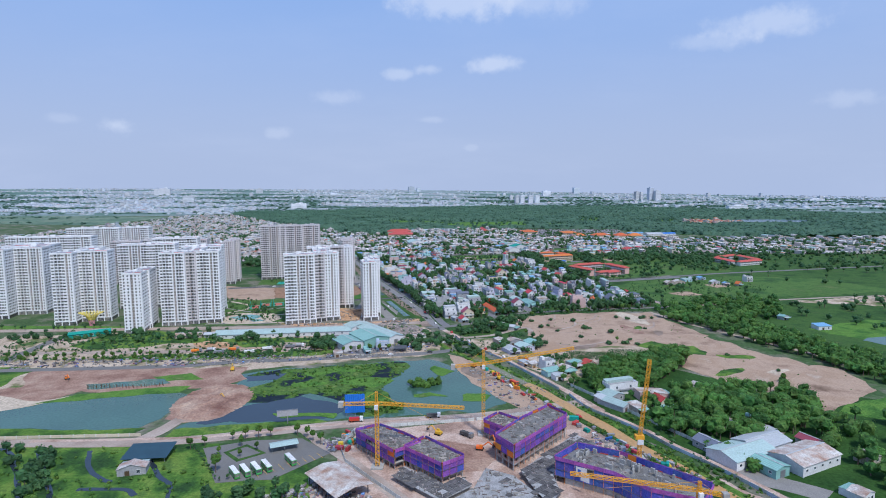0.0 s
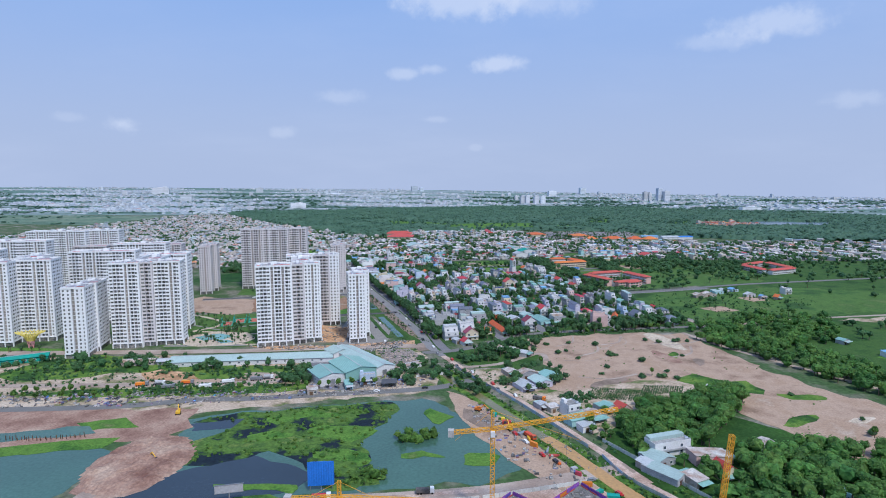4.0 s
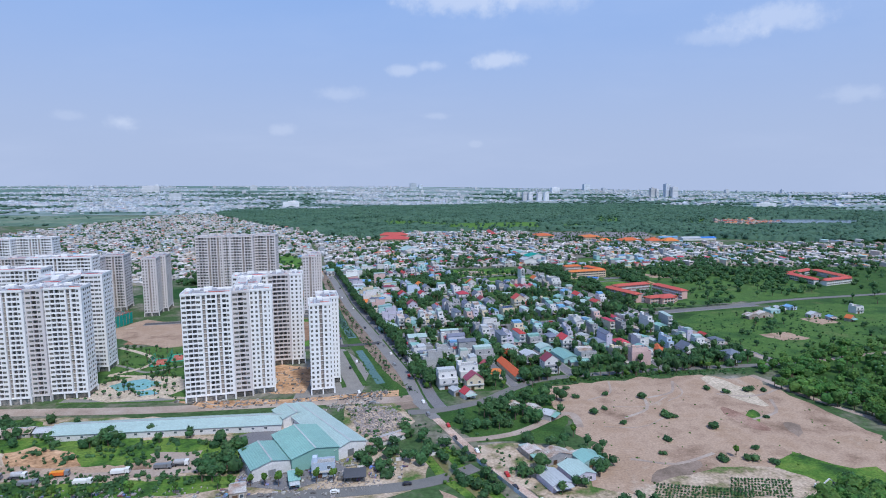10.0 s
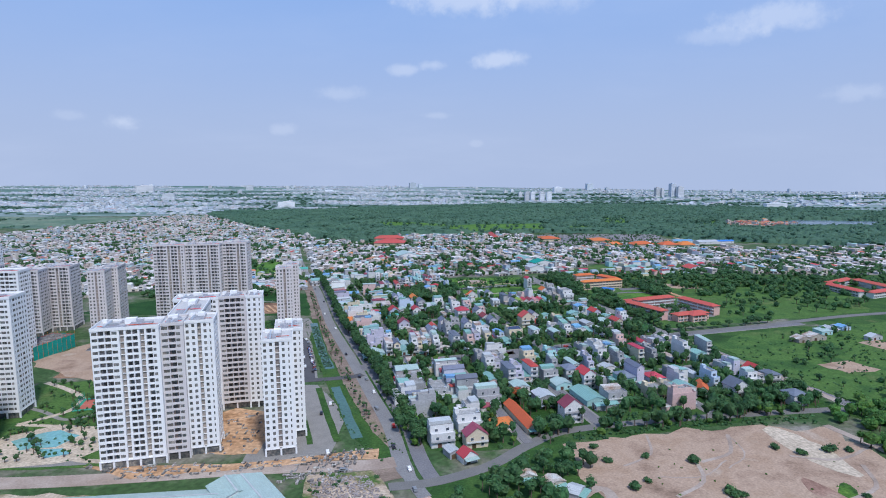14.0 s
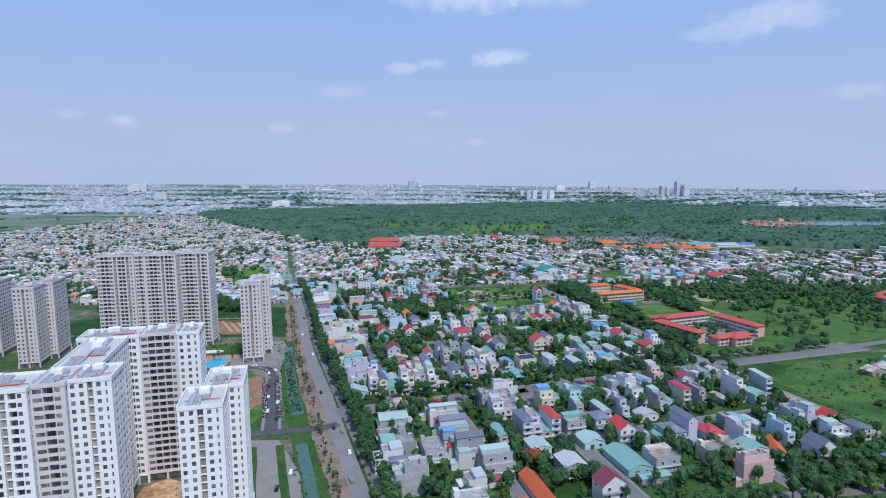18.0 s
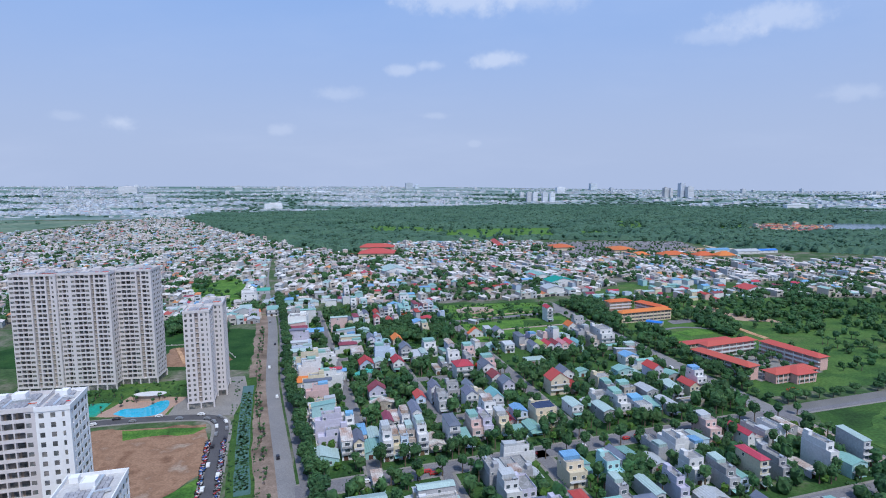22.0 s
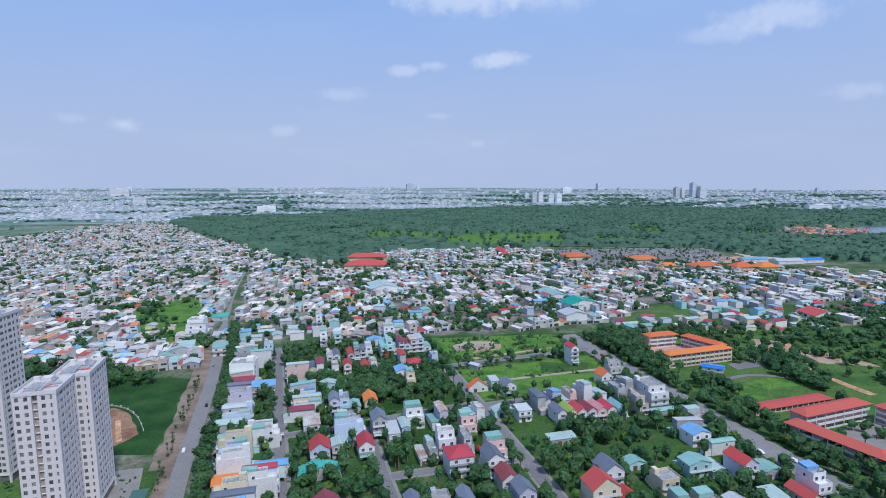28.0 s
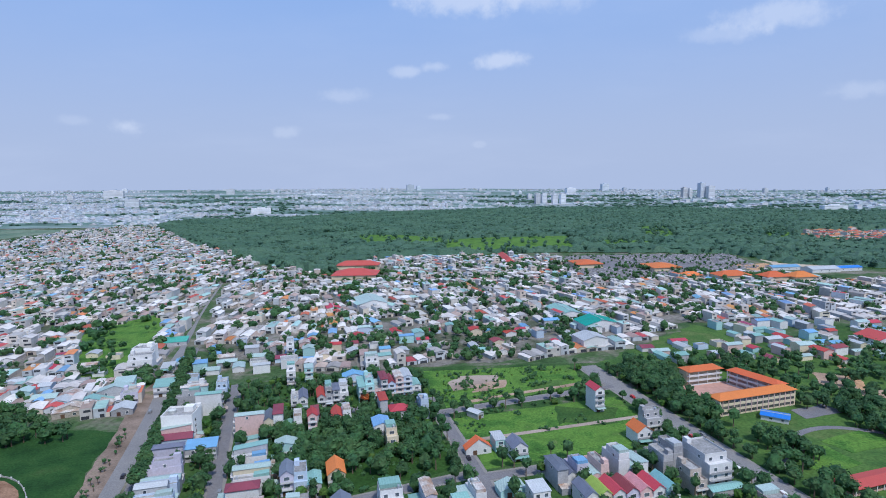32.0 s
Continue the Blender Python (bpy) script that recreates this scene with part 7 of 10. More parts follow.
r7 = random.Random(5)
for k, (x, y, w, d, h, m_, lb) in enumerate([
    (340, 3720, 26, 20, 50, 0, "pale distant apartment slab"), (372, 3712, 26, 20, 52, 0, "pale distant apartment slab"), (424, 3695, 30, 20, 50, 0, "pale distant apartment slab"), (462, 3680, 28, 20, 52, 0, "pale distant apartment slab"),
    (1158, 3940, 30, 24, 58, 1, "pale distant apartment slab"), (1184, 3935, 18, 24, 52, 1, "pale distant apartment slab"), (1238, 3910, 34, 28, 84, 2, "hazy blue-grey high-rise tower"), (1276, 3890, 40, 26, 66, 0, "pale distant apartment slab"),
    (-425, 4760, 48, 30, 40, 2, "hazy blue-grey high-rise tower"), (-366, 4760, 30, 26, 30, 2, "hazy blue-grey high-rise tower"),
    (-1696, 3545, 64, 26, 38, 0, "broad pale distant block"), (-1563, 4430, 50, 30, 36, 0, "broad pale distant block"), (-960, 4300, 130, 60, 9, 0, "long low white industrial hall"), (-700, 4160, 150, 60, 8, 0, "long low white industrial hall"), (-2500, 3300, 150, 50, 10, 2, "long low blue-grey industrial hall"), (-2250, 3180, 110, 50, 9, 0, "long low white industrial hall"), (2300, 3900, 120, 40, 14, 0, "long low white distant building"), (2900, 3500, 200, 40, 7, 0, "long low white industrial hall"), (1385, 3000, 110, 24, 22, 0, "long low white distant building"),
    (-900, 3160, 80, 40, 26, 1, "long cream distant building"), (-2200, 4200, 110, 40, 46, 1, "broad pale distant block"), (620, 4400, 60, 30, 40, 0, "pale distant apartment slab"), (900, 4700, 50, 30, 52, 2, "hazy blue-grey high-rise tower")]):
    block(x, y, w, d, h, CITY_HAZED[m_], lb)
r7 = random.Random(5)
for k in range(30):
    block(r7.uniform(-3100, 300) if k % 4 else r7.uniform(300, 2800), r7.uniform(3900, 4700), r7.uniform(16, 34), 20, r7.uniform(14, 30), CITY_HAZED[k % 3], "hazy distant tower block")


# ---- sheds, schools and other large buildings ----
def hall(x, y, w, d, h, turn, roof, wall, label, rise=None, group="", name="warehouse", rw=6):
    """A gabled hall, its ridge along its depth, with sheet walls, doors and a row of windows."""
    t = thing(name, pose(x, y, 0, 0, 0, turn), label, "warehouse" if name == "warehouse" else "building", group)
    rise = rise or 0.13 * w
    S = Shape().box(-w / 2, -d / 2, 0, w / 2, d / 2, h).gable_wall(-w / 2, w / 2, -d / 2, d / 2, h, rise)
    part("wall", S, wall, t)
    part("roof", Shape().gable(-w / 2, -d / 2, w / 2, d / 2, h, rise, 0.6, 0.12), roof, t)
    part("ridge_cap", Shape().box(-.35, -d / 2 - .6, h + rise + .1, .35, d / 2 + .6, h + rise + .22), roof_silver, t)
    part("door", Shape().box(-1.8, -d / 2 - .12, 0, 1.8, -d / 2 + .02, min(4, h - .6)), steel_grey, t, "rolling metal door")
    for k in range(int(d / rw)):
        for s in (-1, 1):
            part("window", window_mesh(1.6, 1.2), None, t, at=pose(s * w / 2, -d / 2 + (k + .5) * rw, h * .55, 0, 0, 90 * s))
    return t


sheet_wall = mat("sheet_wall", (0.60, 0.62, 0.60), 0.6, (0.48, 0.48, 0.46), 0.25, 1.0, 0.3, per="object", amount=0.1)
green_wall = mat("green_wall", (0.25, 0.45, 0.40), 0.6, grain=0.25, per="object")
# works yard with pale green roofs
hall(-168, 530, 17, 124, 4.0, 98.5 - 180, roof_pale, WALLS[WHITE], "long low white shed with a pale green metal roof", 2.4, rw=7)
hall(-100, 489, 19, 24, 6.5, 35, roof_teal, WALLS[WHITE], "white-walled works hall with a teal metal roof", 2.2)
hall(-84, 503, 24, 32, 7.5, 35, roof_teal, green_wall, "works hall with a teal metal roof and green walls", 2.6)
hall(-81, 527, 18, 66, 6.0, 40, roof_pale, WALLS[WHITE], "long white works hall with a pale green metal roof", 2.4)
hall(-104, 545, 16, 16, 6.0, 40, roof_pale, WALLS[WHITE], "small works hall with a pale green metal roof", 2.2)
sheet("yard", [(-128, 522), (-112, 535), (-88, 516), (-56, 486), (-80, 468), (-106, 470), (-114, 492)], 0.15, street_grey, "concrete works yard", 1)
sheet("yard", [(-76, 568), (-46, 573), (-30, 545), (-42, 524), (-60, 518), (-74, 545)], 0.15, scrub, "scrap yard of broken concrete and weeds", 1)
hall(-45, 517, 6, 24, 3.2, 130, roof_rust, sheet_wall, "narrow rusty lean-to shed beside the scrap yard", 0.7)
hall(-255, 520, 9, 24, 3.0, 100, roof_rust, WALLS[RENDER], "low farm shed with a rusty roof", 1.4)
hall(-232, 523, 8, 18, 3.0, 100, roof_silver, WALLS[GREY], "low farm shed with a grey roof", 1.2)
house(-69, 482, 11, 6, 2, BLUE, "flat", 12, True, False, "village houses")
t = thing("open_shed", pose(-53, 478, 0, 0, 0, 10), "dark net-roofed open shed by the road", "shed", "")
part("roof", Shape().shed(-5, -4, 5, 4, 3.4, 3.8), steel_dark, t)
for a in (-4.7, 4.7):
    for b in (-3.8, 3.8):
        part("post", Shape().box(a - .1, b - .1, 0, a + .1, b + .1, 3.4 + b * .04), steel_grey, t)
house(-81, 474, 5, 8, 1, AQUA, "teal", 20, False, False, "village houses")
house(-103, 462, 7, 7, 1, RENDER, "rust", 20, False, False, "village houses")
for a, b in (((-54, 488), (-36, 497)), ((-36, 497), (-12, 505))):
    t = thing("yard_wall", pose(*a, 0, 0, 0, math.degrees(math.atan2(b[1] - a[1], b[0] - a[0]))), "pale rendered yard wall along the lot", "wall", "yard walls")
    for k in range(int(math.dist(a, b) / 3)):
        part("panel", Shape().box(k * 3 + .1, -.1, 0, k * 3 + 2.9, .1, 1.8), WALLS[WHITE], t)
        part("post", Shape().box(k * 3 - .14, -.16, 0, k * 3 + .1, .16, 2.0), WALLS[GREY], t)
# village houses between the field and the avenue
for x, y, w, d, f, wl, rf, tn in [
    (40, 477, 10, 14, 1, LILAC, "silver", 25), (52, 485, 12, 14, 1, LILAC, "pale", 25), (60, 498, 12, 10, 1, AQUA, "teal", 25), (44, 500, 16, 8, 1, GREY, "rust", 25), (33, 505, 8, 8, 1, RENDER, "rust", 25),
    (64, 433, 9, 9, 2, WHITE, "flat", 28), (77, 426, 11, 10, 1, AQUA, "rust", 28), (88, 439, 11, 8, 1, GREY, "teal", 28), (96, 436, 9, 8, 1, PINK, "red", 28), (66, 420, 14, 8, 1, AQUA, "teal", 28), (54, 437, 7, 6, 1, RENDER, "rust", 28), (69, 410, 9, 6, 1, WHITE, "silver", 28), (48, 441, 6, 5, 1, GREY, "silver", 28),
    (106, 384, 22, 9, 2, WHITE, "flat", 20), (124, 375, 10, 20, 1, PINK, "rust", 100), (125, 360, 10, 10, 1, CREAM, "red", 20), (98, 372, 12, 10, 1, GREY, "pale", 30), (97, 357, 9, 16, 1, GREY, "pale", 40), (90, 366, 7, 8, 1, RENDER, "silver", 30), (108, 352, 8, 9, 1, RENDER, "rust", 30),
    (160, 390, 9, 8, 1, RENDER, "rust", 12), (172, 318, 8, 6, 1, AQUA, "silver", 30), (152, 330, 10, 7, 1, RENDER, "rust", 20), (168, 340, 8, 7, 1, GREY, "teal", 60), (205, 288, 10, 7, 1, RENDER, "rust", 20), (215, 262, 9, 8, 1, GREY, "silver", 10), (178, 252, 9, 7, 1, WHITE, "rust", 30), (205, 240, 9, 7, 1, WHITE, "silver", 30),
    (39, 560, 10, 7, 1, RENDER, "rust", 30), (48, 553, 9, 6, 1, GREY, "silver", 60), (28, 566, 8, 6, 1, RENDER, "rust", 10), (0, 585, 8, 7, 1, WHITE, "red", 30), (-8, 590, 6, 8, 1, GREY, "silver", 30),
    (404, 831, 10, 9, 2, WHITE, "flat", 17), (345, 560, 14, 10, 1, WHITE, "blue", 10), (330, 600, 9, 7, 1, GREY, "teal", 30), (300, 640, 7, 6, 1, GREY, "teal", 30),
    (330, 840, 10, 9, 1, WHITE, "silver", 17), (318, 830, 12, 10, 1, AQUA, "pale", 17), (345, 846, 10, 9, 1, BLUE, "blue", 17), (300, 812, 16, 10, 1, RENDER, "rust", 10), (285, 805, 14, 9, 1, RENDER, "rust", 20), (360, 800, 8, 6, 1, GREY, "blue", 10), (375, 795, 8, 6, 1, RENDER, "orange", 30), (350, 812, 14, 6, 1, GREY, "silver", 20),
    (-205, 1072, 12, 14, 2, WHITE, "teal", 20), (-220, 1058, 10, 12, 2, LILAC, "flat", 20), (-214, 1040, 12, 12, 1, GREY, "silver", 20), (-232, 1045, 14, 10, 1, GREY, "rust", 20), (-246, 1035, 16, 9, 1, RENDER, "rust", 25), (-236, 1078, 12, 12, 2, AQUA, "pale", 20), (-262, 1062, 16, 8, 1, PINK, "rust", 15),
]:
    house(x, y, w, d, f, wl, rf, tn, rich=f > 1, grid=False, group="village houses")


def join_houses(line):
    """The houses beyond a line of the plan become one object."""
    V, F, I, M, gone = [], [], [], [], []
    for o in [o for o in scene.objects if o.parent is None and o.name.split(".")[0] == "house" and o.matrix_basis.translation.y > line]:
        for c in o.children:
            m = o.matrix_basis @ c.matrix_basis
            k = len(V)
            V += [tuple(m @ v.co) for v in c.data.vertices]
            for p in c.data.polygons:
                q = c.data.materials[p.material_index]
                if q not in M:
                    M.append(q)
                F.append(tuple(i + k for i in p.vertices)); I.append(M.index(q))
            gone.append(c)
        gone.append(o)
    bpy.data.batch_remove(gone)
    me = bpy.data.meshes.new("town_houses")
    me.from_pydata(V, [], F)
    for q in M:
        me.materials.append(q)
    me.polygons.foreach_set("material_index", I)
    me.update()
    tagged(new("town_houses", me), "further houses at the edge of the town", "houses", "", "stuff")


school_pink = mat("school_pink", (0.62, 0.40, 0.36), 0.85, (0.52, 0.34, 0.31), 0.2, 1.0, 0.2)
school_cream = mat("school_cream", (0.66, 0.56, 0.40), 0.85, (0.58, 0.48, 0.35), 0.2, 1.0, 0.2)


def wing(t, p, q, w, floors, roof, wall, trim, fh=3.3, rise=2.4, inner=1):
    """A school wing along p-q with galleries, posts, windows and a hipped roof, all parts of the school t."""
    L_ = math.dist(p, q)
    a = math.degrees(math.atan2(q[1] - p[1], q[0] - p[0]))
    m = pose((p[0] + q[0]) / 2, (p[1] + q[1]) / 2, 0, 0, 0, a)
    h = floors * fh
    g_ = w / 2 - 2.2
    S = Shape().box(-L_ / 2, -w / 2, 0, L_ / 2, g_, h) if inner > 0 else Shape().box(-L_ / 2, -g_, 0, L_ / 2, w / 2, h)
    part("wall", S, wall, t, at=m)
    part("roof", Shape().hip(-L_ / 2, -w / 2, L_ / 2, w / 2, h, rise, 0.9), roof, t, at=m)
    s = inner
    for f in range(floors):
        z = f * fh
        ya, yb = sorted((s * g_, s * w / 2))
        part("gallery", Shape().box(-L_ / 2, ya, z + fh - .35, L_ / 2, yb, z + fh).box(-L_ / 2, yb - .15 if s > 0 else ya, z, L_ / 2, yb if s > 0 else ya + .15, z + 1.05), trim, t, "pale gallery with parapet", m)
        oy = -s * w / 2
        part("glazing_band", Shape().box(-L_ / 2 + 1, min(oy, oy - s * .08), z + 1.1, L_ / 2 - 1, max(oy, oy - s * .08), z + 2.7), glass_dark, t, "dark glazing band", m)
    oy = -s * w / 2
    pier = Shape().box(-.25, -.25, 0, .25, .05, h).mesh("pier", trim)
    for k in range(int(L_ / 4.2)):
        part("pier", pier, None, t, at=m @ pose(-L_ / 2 + (k + .5) * 4.2, oy, 0, 0, 0, 0 if s > 0 else 180))
    for k in range(int(L_ / 7.2) + 1):
        x = -L_ / 2 + k * 7.2 + .2
        part("post", Shape().box(x - .2, s * w / 2 - .2, 0, x + .2, s * w / 2 + .2, h), trim, t, at=m)


red_school = thing("school", pose(0, 0, 0), "three-storey pink school round a courtyard with coral roofs", "school")
wing(red_school, (171, 921), (194, 879), 10, 3, tile_coral, school_pink, WALLS[WHITE], fh=3.25, inner=-1)
wing(red_school, (180, 931), (226, 950), 10, 3, tile_coral, school_pink, WALLS[WHITE], fh=3.25, inner=-1)
wing(red_school, (233, 944), (253, 900), 10, 3, tile_coral, school_pink, WALLS[WHITE], fh=3.25, inner=-1)
wing(red_school, (203, 876), (238, 890), 11, 2, tile_coral, school_pink, WALLS[WHITE], fh=3.25, inner=1)
wing(red_school, (216, 878), (232, 884), 16, 2, tile_coral, school_pink, WALLS[WHITE], rise=3, inner=1)
wing(red_school, (165, 954), (220, 974), 9, 1, tile_coral, school_pink, WALLS[WHITE], rise=1.4, inner=1)
sheet("school_yard", [(172, 920), (231, 944), (251, 896), (198, 876)], 0.22, paving, "paved school courtyard")
far_school = thing("school", pose(0, 0, 0), "two-storey white school round a court with coral roofs, among fields", "school")
for p, q in (((450, 1046), (460, 994)), ((464, 990), (510, 1012)), ((513, 1018), (505, 1078)), ((500, 1084), (455, 1052))):
    wing(far_school, p, q, 11, 2, tile_coral, WALLS[WHITE], WALLS[WHITE], inner=1)
orange_school = thing("school", pose(0, 0, 0), "four-storey cream school with orange tiled roofs and striped ends", "school")
wing(orange_school, (145, 1091), (170, 1099), 10, 3, tile_orange, school_cream, WALLS[WHITE], inner=-1)
wing(orange_school, (177, 1093), (195, 1063), 8.5, 3, tile_orange, school_pink, WALLS[WHITE], fh=3.25, inner=-1)
wing(orange_school, (144, 1040), (197, 1059), 9.5, 3, tile_orange, school_cream, WALLS[PINK], inner=1)
wing(orange_school, (138, 1046), (134, 1072), 7, 1, tile_orange, school_cream, WALLS[WHITE], rise=1.8, inner=1)
sheet("school_yard", [(140, 1046), (138, 1086), (174, 1096), (196, 1058), (148, 1042)], 0.22, tm("court_tile", (0.42, 0.25, 0.20)), "reddish paved school courtyard")
hall(176, 1033, 9, 14, 3, 60, roof_bright_blue, WALLS[WHITE], "low shed with a bright blue roof", 0.8, name="shed")
far_hall = [(-165, 1525, 62, 44, 9, 2, tile_coral), (-180, 1620, 66, 26, 8, 2, tile_coral), (183, 1632, 46, 40, 6, 100, tile_orange), (288, 1592, 46, 42, 6, 100, tile_orange), (352, 1500, 44, 26, 7, 10, tile_orange), (398, 1480, 30, 22, 8, 10, tile_orange), (432, 1478, 30, 22, 8, 10, tile_orange), (300, 1505, 26, 16, 6, 10, tile_orange), (60, 1700, 100, 12, 6, 95, tile_coral)]
for x, y, w, d, h, tn, rf in far_hall:
    t = thing("assembly_hall", pose(x, y, 0, 0, 0, tn), "large far-off hall with a " + ("coral" if rf is tile_coral else "orange") + " tiled roof", "hall", "large halls at the wood's edge")
    part("wall", Shape().box(-w / 2, -d / 2, 0, w / 2, d / 2, h), school_cream, t)
    part("roof", Shape().hip(-w / 2, -d / 2, w / 2, d / 2, h, h * .8, 1.5), rf, t)
for x, y, w, d, h, tn, rf, lb in [(462, 1580, 18, 44, 5, 100, roof_blue, "blue"), (505, 1560, 24, 44, 5, 100, roof_silver, "silver"), (545, 1568, 16, 40, 5, 100, roof_bright_blue, "blue"), (-112, 1340, 30, 42, 8, 20, roof_pale, "pale"), (95, 1290, 22, 40, 7, 15, roof_teal, "teal"), (118, 1240, 34, 26, 7, 15, net_green, "green net"), (100, 1180, 22, 20, 9, 17, roof_silver, "silver"), (-150, 1320, 14, 20, 5, 20, tile_red, "red"), (340, 1190, 30, 22, 6, 17, tile_coral, "coral")]:
    hall(x, y, w, d, h, tn, rf, WALLS[WHITE], f"far-off hall with a {lb} coloured sheet roof", rw=12)
# the old factory by the wood
hall(143, 290, 18, 30, 5, 118, roof_pale, WALLS[WHITE], "old factory hall with a pale green roof", 2.2)
hall(158, 300, 16, 26, 5.5, 118, roof_silver, WALLS[WHITE], "old factory hall with a silver roof", 2.2)
hall(172, 285, 18, 30, 5.5, 118, roof_rust, WALLS[WHITE], "old factory hall with a rusty striped roof", 2.2)
hall(150, 276, 10, 14, 5, 28, roof_teal, green_wall, "small factory annexe with a teal roof", 1.2)
hall(131, 301, 10, 12, 4, 28, tile_slate, WALLS[GREY], "low grey house with dark tiles", 2)
hall(186, 305, 8, 10, 4, 28, tile_maroon, WALLS[RENDER], "small brick outbuilding with maroon tiles", 1.6)
sheet("yard", [(125, 280), (140, 262), (160, 250), (170, 258), (150, 272), (134, 292)], 0.14, paving, "concrete factory yard", 1)

# ---- the building site ----
sheet("site_ground", [(-70, 250), (-60, 318), (10, 336), (64, 354), (95, 306), (118, 276), (140, 244), (150, 190), (-50, 190)], 0.12, site_dirt, "dusty churned ground of the building site", 2)
sheet("earth_pit", [(-24, 312), (-6, 305), (12, 298), (17, 286), (10, 272), (-3, 272), (-4, 284), (-12, 294)], 0.17, dirt_red, "reddish dug earth", 2)
brick_infill = mat("brick_infill", (0.36, 0.25, 0.22), 0.9, (0.27, 0.20, 0.18), 0.4, 2.5, 0.4, bump=0.02, per="object", amount=0.15)
deck_grey = mat("deck_grey", (0.20, 0.195, 0.19), 0.9, (0.12, 0.115, 0.11), 0.6, 1.6, 0.25, bump=0.03)
timber_red = mat("timber_red", (0.45, 0.07, 0.05), 0.8, (0.30, 0.08, 0.06), 0.4, 1.5, 0.3)
hay = mat("formwork", (0.085, 0.082, 0.085), 0.9, (0.16, 0.15, 0.145), 0.5, 1.0, 0.3, per="object", amount=0.3)


